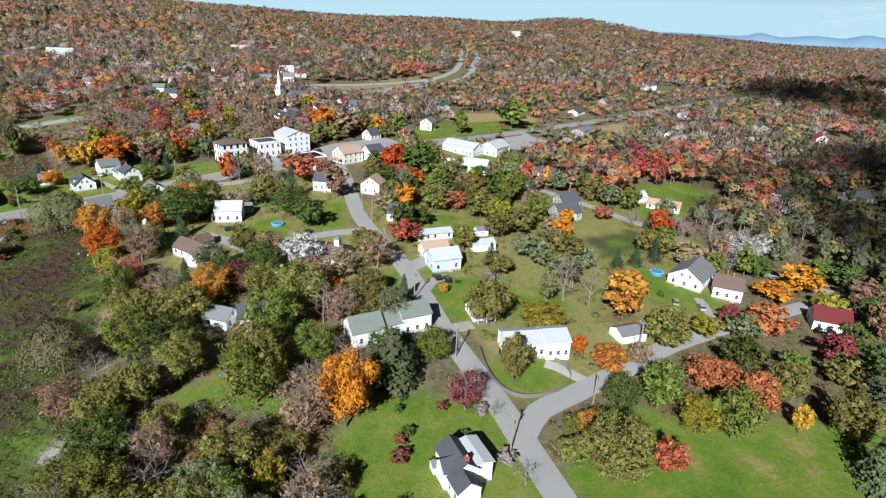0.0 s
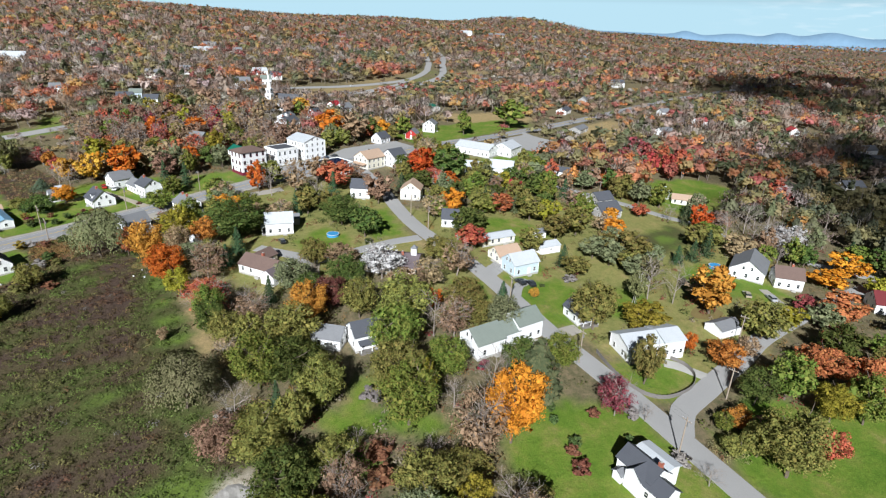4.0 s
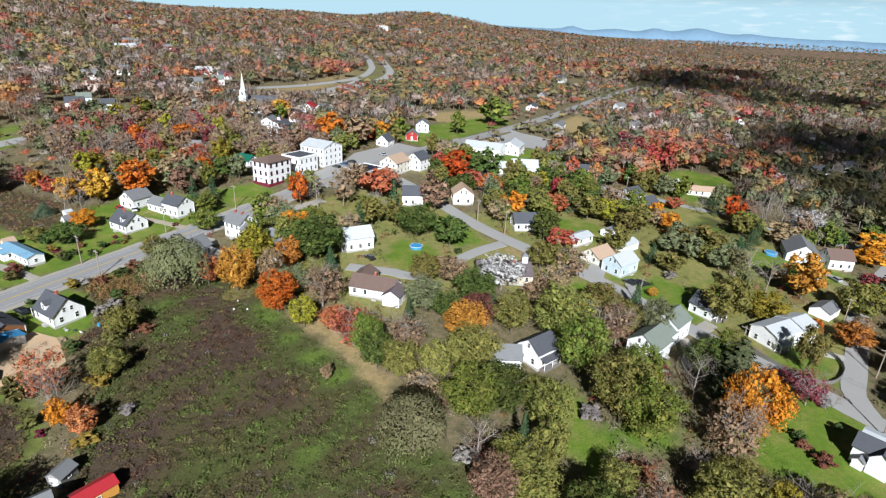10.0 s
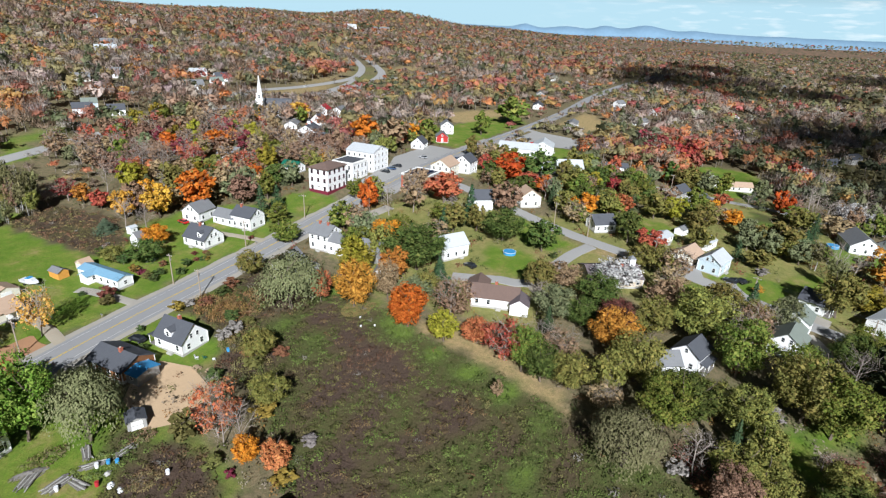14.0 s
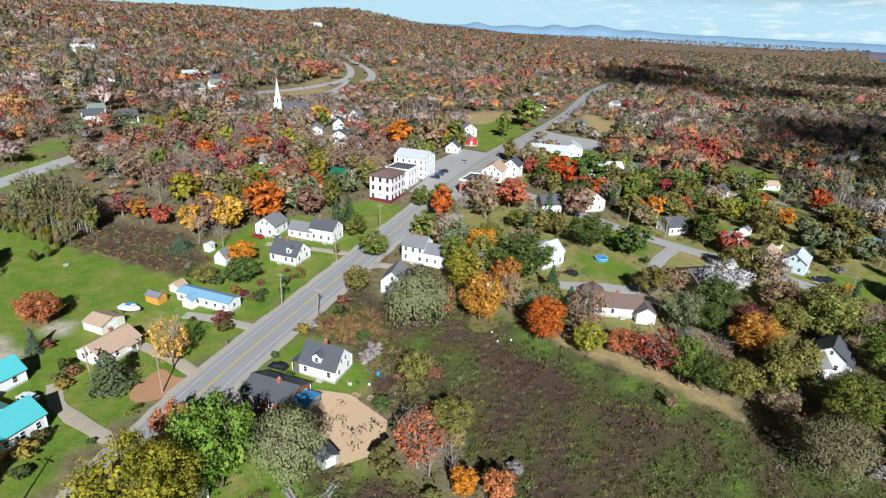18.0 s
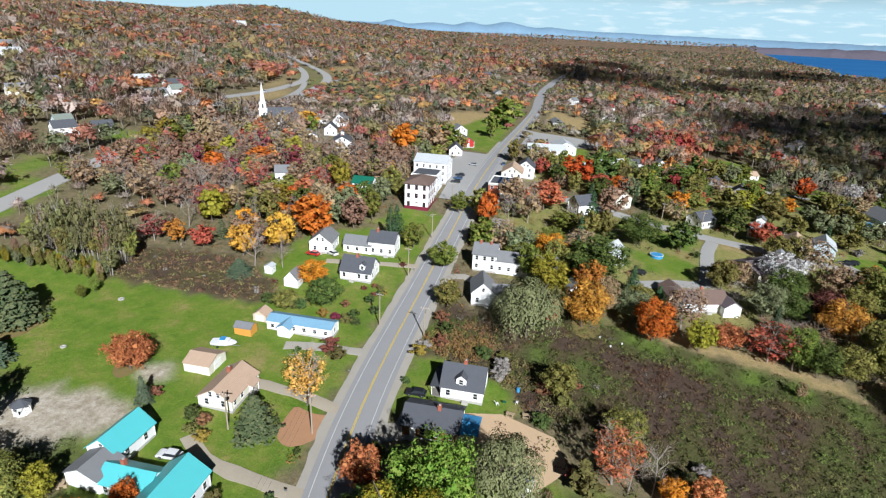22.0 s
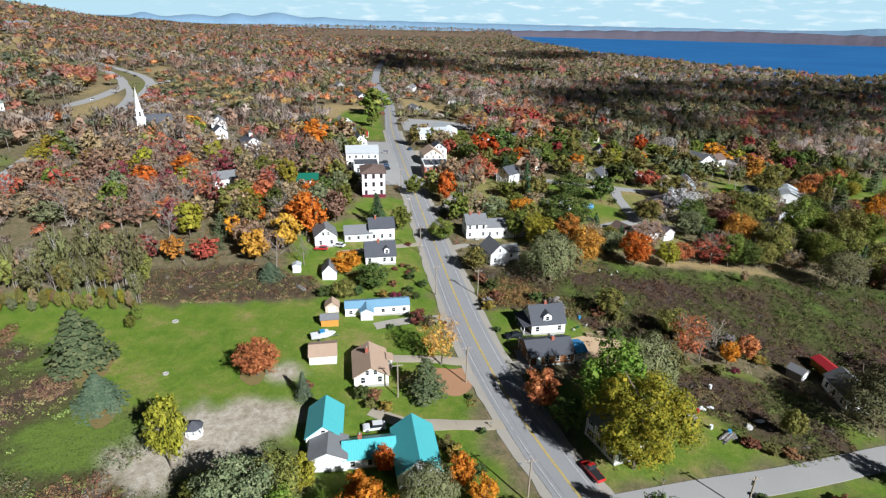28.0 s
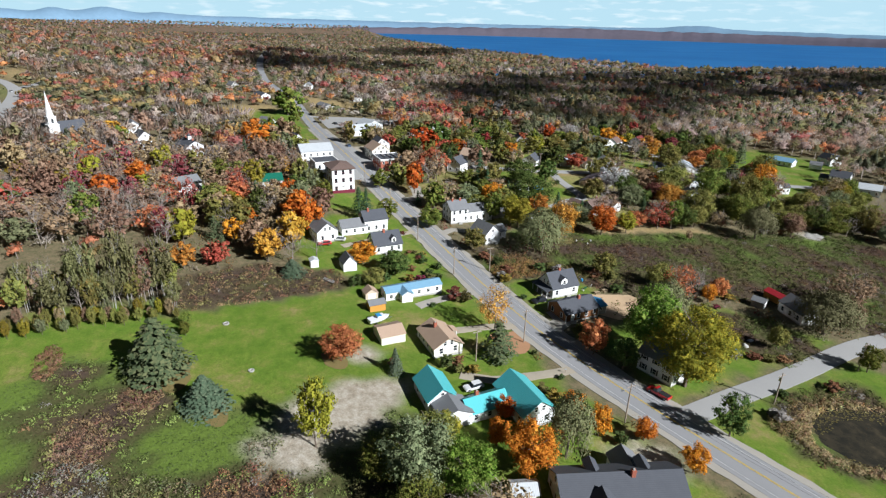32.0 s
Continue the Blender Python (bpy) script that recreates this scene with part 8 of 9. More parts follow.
def shrub(x, y, h_, r_, mat, label, name="shrub"):
    """A garden shrub with a short stem."""
    e = new(name)
    e.matrix_basis = pose(x, y, gz(x, y) - 0.05, 0, 0, x * 37 % 360) @ Matrix.Diagonal((r_ / 5, r_ / 5, h_ / 12, 1))
    tagged(e, label, "shrub")
    if mat.name not in SHRUBS:
        g_ = crown_broad(len(SHRUBS) + 300, count=650, size=0.5, low=0.4, n_=10)
        SHRUBS[mat.name] = raw_mesh("foliage", g_[0], g_[1], [mat], None, g_[2])
    share("foliage", SHRUBS[mat.name], e)
    share("stem", trunk_me("broad", 0), e)


SHRUBS = {}
L_BUSHY = leafmat("yellow_bush_leaves", (0.136, 0.104, 0.024), (0.224, 0.168, 0.036), (0.304, 0.224, 0.056))
L_BUSHC = leafmat("crimson_bush_leaves", (0.10, 0.015, 0.02), (0.16, 0.025, 0.035), (0.22, 0.06, 0.05))
L_BUSHO = leafmat("olive_bush_leaves", (0.0675, 0.0675, 0.0225), (0.105, 0.1013, 0.0338), (0.15, 0.135, 0.045))
L_BUSHR = leafmat("rust_bush_leaves", (0.102, 0.0425, 0.0255), (0.1615, 0.0723, 0.0425), (0.221, 0.119, 0.0595))
L_BUSHG = leafmat("green_bush_leaves", (0.0298, 0.051, 0.017), (0.051, 0.0808, 0.0255), (0.0935, 0.119, 0.0382))
L_BUSHB = leafmat("grey_bare_bush_twigs", (0.1425, 0.1275, 0.1162), (0.2025, 0.1837, 0.1688), (0.2625, 0.24, 0.225))
for sx, sy, sh, sr, sm, lb in (
    (-26.2, 197.9, 1.4, 1.2, L_BUSHC, "round crimson garden bush"), (-22.6, 189.2, 1.6, 2.4, L_BUSHY, "low yellow leafy bush"), (-11.4, 203.5, 3.4, 3.0, L_BUSHY, "spreading yellow-olive bush in the marsh"), (-13.3, 190.6, 2.0, 1.8, L_BUSHB, "grey bare twiggy bush"), (-23.7, 212.7, 6.0, 3.2, L_BUSHO, "tall olive bush by the sand lot"), (-26.0, 202.5, 2.4, 2.0, L_BUSHO, "olive bush on the yard edge"),
    (8.1, 251.2, 3.0, 2.2, L_BUSHY, "yellow and grey roadside bush"), (11.5, 250.5, 2.4, 1.8, L_BUSHB, "grey bare twiggy bush"), (4.8, 231.3, 2.8, 2.2, L_BUSHB, "grey bare twiggy bush"), (12.8, 231.2, 2.0, 2.2, L_BUSHO, "olive bush at the marsh edge"), (2.8, 220.6, 2.6, 2.6, L_BUSHR, "round rust-brown bush in the marsh"), (-2.9, 251.3, 1.5, 1.3, L_BUSHG, "rounded dark green garden shrub"), (-0.4, 216.5, 3.2, 2.8, L_BUSHO, "olive bush at the marsh edge"), (6.5, 214.5, 2.2, 2.4, L_BUSHR, "round rust-brown bush in the marsh"),
    (19.1, 292.9, 3.2, 2.4, L_BUSHO, "dense olive hedge bush by the lawn"), (18.3, 288.8, 3.2, 2.4, L_BUSHO, "dense olive hedge bush by the lawn"), (16.8, 279.6, 2.6, 1.6, L_BUSHY, "yellow garden bush beside the hedge"), (17.0, 276.3, 1.8, 1.7, L_BUSHC, "dark red garden bush by the hedge"), (16.2, 273.0, 2.2, 2.0, L_BUSHO, "olive garden bush near the street"), (16.3, 270.4, 2.0, 1.8, L_BUSHG, "rounded dark green garden shrub"), (23.1, 267.4, 2.2, 1.8, L_BUSHG, "rounded dark green garden shrub"), (1.0, 268.9, 3.0, 2.6, L_BUSHO, "large round olive garden bush"), (33.8, 268.5, 1.4, 1.4, L_BUSHY, "low yellow flower bed bush"), (31.8, 270.6, 1.2, 1.3, L_BUSHR, "low rust flower bed bush"), (36.2, 270.2, 1.2, 1.2, L_BUSHO, "low olive flower bed bush"), (34.6, 274.4, 1.1, 1.2, L_BUSHR, "low rust flower bed bush"),
    (-49.2, 211.6, 1.8, 2.2, L_BUSHR, "low rust-brown bush by the yard"), (-51.4, 208.2, 1.8, 2.2, L_BUSHO, "low olive bush by the yard"), (-53.0, 205.1, 1.8, 2.0, L_BUSHR, "low rust-brown bush by the yard"),
    (-30.1, 285.9, 2.2, 1.7, L_BUSHO, "olive garden shrub on the lawn"), (-31.4, 282.8, 2.2, 1.7, L_BUSHY, "yellow-green garden shrub on the lawn"), (-29.7, 275.2, 1.4, 2.0, L_BUSHG, "low dark green garden shrub"), (-29.2, 264.8, 1.2, 0.9, L_BUSHG, "small round green shrub"), (-50.3, 268.0, 2.0, 2.0, L_BUSHG, "rounded dark green shrub by the road"), (-46.8, 271.4, 3.4, 2.2, L_BUSHY, "yellow-green bush beside the farmhouse"), (-44.0, 272.6, 3.0, 2.0, L_BUSHO, "olive bush beside the farmhouse"),
    (52.5, 66, 2.6, 2.4, L_BUSHR, "round rust-brown garden shrub"), (55.5, 69.5, 2.2, 1.7, L_BUSHR, "round rust-brown garden shrub"), (57.8, 70.4, 2.4, 1.7, L_BUSHG, "rounded dark green garden shrub"),
    (67, 63, 2.0, 1.1, L_BUSHG, "rounded dark green garden shrub"), (69, 53, 2.6, 2.4, L_BUSHB, "grey bare twiggy garden shrub"), (60.5, 77, 2.0, 1.3, L_BUSHG, "rounded dark green garden shrub"),
    (68.5, 72, 2.4, 1.7, L_BUSHR, "round rust-red garden shrub"), (63.5, 79.5, 1.8, 1.2, L_BUSHG, "rounded dark green garden shrub"), (74.5, 66, 2.6, 1.8, L_BUSHB, "grey bare twiggy garden shrub"),
    (-8.2, 243.8, 1.6, 1.7, L_BUSHG, "dark green shrub by the porch"), (0.5, 279, 1.4, 1.2, L_BUSHG, "green shrub by the mobile home"),
    (2.6, 271.6, 4.2, 2.6, L_BUSHR, "olive brown shrub on the lawn"), (-22.5, 299, 2.0, 1.6, L_BUSHR, "brown garden shrub beside a spruce"), (-27, 287.8, 3.4, 1.9, L_BUSHG, "rounded green garden shrub"), (-27.6, 285, 2.8, 1.7, L_BUSHR, "rounded olive garden shrub"),
    (-40, 264.5, 1.3, 1.0, L_BUSHG, "small dark green roadside shrub"), (14, 247, 2.6, 2.4, L_BUSHR, "rust-brown thicket beside the road"), (20, 247, 3.0, 2.6, L_BUSHG, "green thicket beside the road"), (25, 249, 3.0, 2.4, L_BUSHR, "rust-brown thicket beside the road"),
    (53, 268, 1.2, 1.4, L_BUSHR, "dark red garden shrub"), (70, 268, 1.6, 1.2, L_BUSHG, "rounded green garden shrub"), (24, 276, 1.8, 1.6, L_BUSHR, "dark red garden shrub"), (19.5, 272, 2.2, 2.0, L_BUSHG, "rounded dark green garden shrub"), (28, 270.5, 2.4, 1.8, L_BUSHG, "rounded dark green garden shrub"),
    (33, 269, 1.6, 1.4, L_BUSHG, "low green garden shrub"), (37, 272, 1.2, 1.2, L_BUSHR, "low red garden shrub"), (8, 231, 3.2, 2.4, L_BUSHB, "grey bare thicket of twigs"), (12, 236, 3.0, 2.6, L_BUSHG, "green thicket behind the yard"),
    (-8, 221, 2.8, 2.6, L_BUSHG, "olive green thicket behind the yard"), (37.5, 109, 3.4, 2.6, L_BUSHB, "grey bare shrub on the grass"), (28, 96, 3.0, 3.0, L_BUSHR, "rust-brown thicket by the grass"), (24, 91, 3.0, 3.2, L_BUSHR, "rust-brown thicket by the grass"),
    (10, 121, 2.8, 2.6, L_BUSHR, "dark rust thicket by the marsh"), (13, 126, 2.4, 2.4, L_BUSHB, "grey bare thicket of twigs"), (-62.6, 219, 1.6, 1.6, L_BUSHG, "green shrub beside the lane"), (-65.5, 205, 2.2, 2.2, L_BUSHR, "brown shrub beside the pond"),
    (-68, 228, 2.6, 2.4, L_BUSHB, "grey shrub beside the pond"), (-46, 276.5, 2.4, 1.8, L_BUSHG, "yellow-green shrub by the farmhouse"), (-62, 266.5, 3.0, 1.8, L_BUSHG, "dark green hedge shrub"),
    (111, 112, 1.0, 1.2, L_BUSHG, "low green garden shrub"), (121, 108, 2.6, 2.4, L_BUSHB, "bare white-stemmed garden tree"), (92, 172, 2.0, 1.8, L_BUSHG, "rounded green garden shrub"), (162, 70, 1.8, 1.6, L_BUSHG, "rounded green garden shrub"),
):
    shrub(sx, sy, sh, sr, sm, lb)
for k in range(6):
    shrub(18.5, 286.5 + 2.0 * k, 3.4, 1.9, L_BUSHG, "clipped green boundary hedge shrub", "hedge_shrub")


# ---------------------------------------------------------------- poles and wires
def utility_pole(x, y, h_=9.5, yaw=0.0, lamp=False):
    e = new("utility_pole")
    e.matrix_basis = pose(x, y, gz(x, y), 0, 0, yaw)
    tagged(e, "weathered wooden utility pole with a crossarm", "utility pole", "poles along the streets")
    link("mast", *tube([(0, 0, -0.6), (0, 0, h_ * 0.5), (0, 0, h_)], [0.17, 0.15, 0.11], 8), POLE, e)
    a = link("crossarm", *boxes((-0.06, -1.1, h_ - 0.75, 0.06, 1.1, h_ - 0.6)), POLE, e)
    for k in (-0.95, -0.35, 0.35, 0.95):
        link("insulator", *tube([(0, k, h_ - 0.6), (0, k, h_ - 0.42)], [0.05, 0.04], 6), PLASTIC, a)
    if lamp:
        l_ = link("lamp_arm", *tube([(0, 0, h_ - 1.6), (0, 1.0, h_ - 1.1), (0, 1.9, h_ - 1.0)], [0.04, 0.04, 0.04], 5), METALG, e)
        link("lamp_head", *boxes((-0.14, 1.7, h_ - 1.12, 0.14, 2.4, h_ - 0.98)), METALG, l_)
    else:
        link("transformer", *tube([(0.3, 0, h_ - 2.2), (0.3, 0, h_ - 1.4)], [0.2, 0.2], 8), METALG, e)
    POLES.append((x, y, gz(x, y) + h_ - 0.45))


POLES = []
LINE_N = [(-98, 251), (-57.3, 261), (-23.6, 264.3), (17.8, 264.2), (47, 264.6), (77, 264.2), (112, 264.0)]
for i, (px, py) in enumerate(LINE_N):
    utility_pole(px, py, 9.6, 0, i in (1, 5))
LINE_S = [(71.3, 54.2), (84.0, 84.0), (93.5, 112.0), (104.2, 141.5), (116.6, 166), (121.5, 180)]
for px, py in LINE_S:
    utility_pole(px, py, 9.4, -20)
for px, py in ((98.3, 52.8), (128, 58.2), (-64, 223.7), (-62.5, 190), (16.6, 252.0), (214, 145), (-27.2, 280)):
    utility_pole(px, py, 8.6 if px > -30 else 8.2)


def wires(route, n0):
    e = new("power_line")
    e.matrix_basis = pose(route[0][0], route[0][1], gz(*route[0]))
    tagged(e, "thin sagging power lines between poles", "power line")
    back = e.matrix_basis.inverted()
    for a, b_ in zip(route[:-1], route[1:]):
        p, q = Vector((*a, gz(*a) + 9.1)), Vector((*b_, gz(*b_) + 9.1))
        for o in (-0.9, 0.0, 0.9):
            side = (q - p).cross(Vector((0, 0, 1))).normalized() * o
            pts = [p.lerp(q, t_) + side - Vector((0, 0, 4 * 0.6 * t_ * (1 - t_))) for t_ in (0, 0.25, 0.5, 0.75, 1)]
            link("wire", *tube(pts, [0.016] * 5, 3), DARKTRIM, e, m=back)


wires(LINE_N, 0)
wires(LINE_S, 0)


# ---------------------------------------------------------------- vehicles
def car(x, y, yaw, colour, label, L=4.5, H=1.45, pickup=False, name="car"):
    e = new(name)
    e.matrix_basis = pose(x, y, gz(x, y) + 0.2, 0, 0, yaw)
    tagged(e, label, "car" if not pickup else "pickup truck")
    a, w = L / 2, 0.88
    prof = [(-a, 0.35), (-a, 0.85), (-a + 0.15, 0.95), (a - 0.35, 0.88), (a, 0.7), (a, 0.35)]
    v = [(px, -w, pz) for px, pz in prof] + [(px, w, pz) for px, pz in prof]
    n_ = len(prof)
    f = [tuple(range(n_)), tuple(range(2 * n_ - 1, n_ - 1, -1))] + [(k, k + n_, (k + 1) % n_ + n_, (k + 1) % n_) for k in range(n_)]
    body = link("body", v, f, CARS[colour], e)
    c0, c1 = (-a + 0.35, a - 1.35) if not pickup else (-0.1, a - 1.4)
    zb = 0.9
    v = [(c0, -w + 0.03, zb), (c1, -w + 0.03, zb), (c1, w - 0.03, zb), (c0, w - 0.03, zb), (c0 + 0.35, -w + 0.2, H), (c1 - 0.6, -w + 0.2, H), (c1 - 0.6, w - 0.2, H), (c0 + 0.35, w - 0.2, H)]
    link("cabin_glass", v, [(3, 2, 1, 0), (0, 1, 5, 4), (1, 2, 6, 5), (2, 3, 7, 6), (3, 0, 4, 7), (4, 5, 6, 7)], GLASS, body)
    link("car_roof", *boxes((c0 + 0.3, -w + 0.18, H, c1 - 0.55, w - 0.18, H + 0.05)), CARS[colour], body)
    if pickup:
        link("bed_liner", *boxes((-a + 0.1, -w + 0.12, 0.93, -0.2, w - 0.12, 0.99)), TYRE, body)
    for wx in (-a + 0.85, a - 0.85):
        for wy in (-w + 0.05, w - 0.05):
            t_ = link("wheel", *tube([(wx, wy - 0.11, 0.33), (wx, wy + 0.11, 0.33)], [0.33, 0.33], 14), TYRE, e)
            link("rim", *tube([(wx, wy - 0.12, 0.33), (wx, wy + 0.12, 0.33)], [0.19, 0.19], 10), METALG, t_)
    return e


for cx, cy, yw, cl, lb in (
    (64.7, 99.2, 20, "maroon", "maroon car parked behind the white house"), (107.2, 117.6, 70, "black", "black car parked on a short driveway"), (109.0, 114.8, 60, "black", "dark car parked beside the lawn"),
    (-6.3, 248.0, 92, "black", "dark car parked beside the cape house"), (-36.7, 285.6, 92, "white", "white car parked behind the teal farmhouse"),
    (153, 268.3, 94, "black", "dark car parked in front of the stores"), (147.4, 268.3, 90, "blue", "blue car parked in front of the stores"), (141.6, 268.3, 88, "black", "dark car parked in front of the stores"),
    (52.7, 291.8, 60, "white", "white car beside the carriage barn"), (50.2, 297.4, 80, "red", "red car on the grass by the barn"), (165.7, 58.3, 40, "silver", "silver car on a driveway"), (161.5, 64.7, 30, "tan", "old green-tan car on the grass"),
    (57.6, 160.2, 60, "white", "white car parked on the track"), (71.3, 193.6, 70, "black", "dark car parked by the lane"), (176, 266, 80, "silver", "silver car in front of the stores"), (268, 238, 20, "black", "dark car on the store lot"), (262, 232, 100, "red", "red car on the store lot"),
    (330, 466, -2, "white", "white car on the highway ramp"), (410, 452, 25, "silver", "silver car on the highway"), (462, 477, 42, "black", "dark car on the highway"), (186, 251, 5, "blue", "blue car by the cream store"),
):
    car(cx, cy, yw, cl, lb)
car(-52.6, 247.0, 12, "red", "red pickup truck parked by the junction", 5.4, 1.75, True, "pickup_truck")

# boat on a trailer
e = new("boat")
e.matrix_basis = pose(-2.9, 296.0, gz(-2.9, 296.0), 0, 0, -80)
tagged(e, "white motor boat with blue cover on a trailer", "boat")
secs = [(-2.9, 1.05, 0.55), (-1.0, 1.2, 0.5), (1.0, 1.1, 0.55), (2.4, 0.6, 0.8), (3.1, 0.05, 1.15)]
v, f = [], []
for sx, sw, sz in secs:
    v += [(sx, -sw, 1.55), (sx, -sw * 0.75, sz + 0.15), (sx, 0, sz), (sx, sw * 0.75, sz + 0.15), (sx, sw, 1.55)]
for k in range(4):
    f += [(5 * k + i, 5 * k + i + 1, 5 * k + i + 6, 5 * k + i + 5) for i in range(4)] + [(5 * k + 4, 5 * k, 5 * k + 5, 5 * k + 9)]
f.append((0, 4, 3, 2, 1))
h_ = link("hull", v, f, PLASTIC, e)
link("cabin", *boxes((-0.6, -0.75, 1.56, 1.4, 0.75, 2.1)), PLASTIC, h_)
link("blue_cover", *boxes((-0.7, -0.8, 2.1, 0.5, 0.8, 2.3)), TARP, h_)
link("trailer_frame", *boxes((-2.6, -0.9, 0.4, -2.4, 0.9, 0.55), (-2.6, -0.08, 0.4, 3.9, 0.08, 0.55), (0.3, -0.9, 0.4, 0.5, 0.9, 0.55)), METALG, e)
for s_ in (-1, 1):
    link("wheel", *tube([(-1.2, s_ * 1.0 - 0.1, 0.3), (-1.2, s_ * 1.0 + 0.1, 0.3)], [0.3, 0.3], 12), TYRE, e)

# ---------------------------------------------------------------- yard things
# curved picket fence round the corner yard
e = new("fence")
e.matrix_basis = pose(0, 0, 0)
tagged(e, "low grey weathered board fence curving round the yard", "fence")
fp = spline([(91.5, 83), (87.5, 77), (84.6, 70), (85.2, 65), (89, 61.8), (96, 60), (101.5, 61.4), (104, 64.8), (104, 68.4)], 1.2)
fm = bpy.data.meshes.new("board_panel")
fm.from_pydata(*[(a, [], c) for a, c in [boxes((-0.62, -0.03, 0.1, 0.62, 0.03, 1.15), (-0.62, -0.05, 0.35, 0.62, 0.05, 0.45), (-0.62, -0.05, 0.85, 0.62, 0.05, 0.95))]][0])
fm.materials.append(FENCEW)
pm_ = bpy.data.meshes.new("post")
pm_.from_pydata(*[(a, [], c) for a, c in [boxes((-0.06, -0.06, -0.4, 0.06, 0.06, 1.3))]][0])
pm_.materials.append(FENCEW)
for a, b_ in zip(fp[:-1], fp[1:]):
    d = b_ - a
    c = (a + b_) / 2
    yw = math.degrees(math.atan2(d.y, d.x))
    share("board_panel", fm, e, pose(c.x, c.y, gz(c.x, c.y), 0, 0, yw) @ Matrix.Diagonal((d.length / 1.22, 1, 1, 1)))
    share("post", pm_, e, pose(a.x, a.y, gz(a.x, a.y), 0, 0, yw))


def disc_pool(x, y, r, h_, label):
    e = new("garden_pool")
    e.matrix_basis = pose(x, y, gz(x, y))
    tagged(e, label, "pool")
    link("pool_wall", *tube([(0, 0, -0.2), (0, 0, h_)], [r, r], 20, True), TARP, e)
    link("pool_rim", *tube([(0, 0, h_ - 0.02), (0, 0, h_ + 0.06)], [r + 0.08, r + 0.08], 20, True), PLASTIC, e)
    link("pool_water", *tube([(0, 0, h_ + 0.06), (0, 0, h_ + 0.08)], [r - 0.12, r - 0.12], 20, True), TARP, e)


disc_pool(176.6, 79.4, 2.3, 1.0, "round blue garden pool on the grass")
disc_pool(87.5, 186.0, 2.2, 0.8, "round bright blue pool beneath the trees")

e = new("gazebo")
e.matrix_basis = pose(-34.3, 319.2, gz(-34.3, 319.2)) @ Matrix.Diagonal((0.8, 0.8, 0.85, 1))
tagged(e, "white octagonal garden gazebo with dark roof", "gazebo")
oc = lambda r, z: [(r * math.cos(math.pi / 8 + k * math.pi / 4), r * math.sin(math.pi / 8 + k * math.pi / 4), z) for k in range(8)]
link("floor", oc(2.0, -0.3) + oc(2.0, 0.3), [tuple(range(8))[::-1], tuple(range(8, 16))] + [(k, (k + 1) % 8, 8 + (k + 1) % 8, 8 + k) for k in range(8)], TRIM, e)
for px, py, _ in oc(1.85, 0):
    link("post", *boxes((px - 0.07, py - 0.07, 0.3, px + 0.07, py + 0.07, 2.4)), TRIM, e)
link("roof", oc(2.35, 2.35) + [(0, 0, 3.7)], [(k, (k + 1) % 8, 8) for k in range(8)] + [tuple(range(8))[::-1]], R_DARK, e)
for k in range(8):
    a, b_ = Vector(oc(1.85, 1.1)[k]), Vector(oc(1.85, 1.1)[(k + 1) % 8])
    if k != 4:
        link("railing", *tube([a, b_], [0.05, 0.05], 4), TRIM, e)
        link("screen", [a + Vector((0, 0, -0.75)), b_ + Vector((0, 0, -0.75)), b_, a, a * 0.98 + Vector((0, 0, -0.75)), b_ * 0.98 + Vector((0, 0, -0.75)), b_ * 0.98, a * 0.98], [(0, 1, 2, 3), (7, 6, 5, 4)], TRIM, e)


def picnic_table(x, y, yaw, mat=WOODL):
    e = new("picnic_table")
    e.matrix_basis = pose(x, y, gz(x, y), 0, 0, yaw)
    tagged(e, "weathered wooden picnic table on the grass", "picnic table", "picnic tables")
    link("tabletop", *boxes((-0.9, -0.38, 0.7, 0.9, 0.38, 0.76)), mat, e)
    for s_ in (-1, 1):
        link("bench", *boxes((-0.9, s_ * 0.7 - 0.14, 0.42, 0.9, s_ * 0.7 + 0.14, 0.47)), mat, e)
        link("leg", *boxes((s_ * 0.6 - 0.05, -0.75, 0, s_ * 0.6 + 0.05, -0.3, 0.7), (s_ * 0.6 - 0.05, 0.3, 0, s_ * 0.6 + 0.05, 0.75, 0.7)), mat, e)


picnic_table(-7.1, 227.4, 80), picnic_table(-6.4, 224.0, 95), picnic_table(48, 100, 10), picnic_table(-47, 298, 30)

rnd = random.Random(5)
PLANKS = [py_mesh("plank", boxes((-1.8, -0.1, -0.055, 1.8, 0.1, 0.055)), mt_) for mt_ in (FENCEW, FENCEW, CONC)]
for n_, (jx, jy, lb) in enumerate(((-41.8, 222.2, "large stack of weathered planks on the grass"), (-43.6, 227.2, "long pile of stacked grey boards"), (-34.9, 224.8, "narrow pile of split logs on the grass"), (-40.2, 219.4, "stack of weathered planks on the grass"), (-46.7, 214.8, "pile of scrap boards by the drive"), (-36.2, 220.8, "pile of old boards in the yard"), (-31.2, 219.0, "pile of old boards behind the grey shed"), (24, 302.5, "small stack of boards by the hedge"))):
    e = new("timber_pile")
    e.matrix_basis = pose(jx, jy, gz(jx, jy), 0, 0, 30 * n_)
    tagged(e, lb, "timber pile")
    rows_ = 9 if "large" in lb or "long" in lb else 6
    for k in range(rows_ * 3):
        a = rnd.uniform(-5, 5) if k % 7 else rnd.uniform(-25, 25)
        px, py, pz = rnd.uniform(-0.5, 0.5), (k % rows_) * 0.24 - 0.12 * rows_, 0.08 + 0.13 * (k // rows_)
        share("plank", PLANKS[(k * 5) % 3], e, pose(px, py, pz, rnd.uniform(-4, 4), 0, a) @ Matrix.Diagonal((rnd.uniform(0.7, 1.25), 1, 1, 1)))


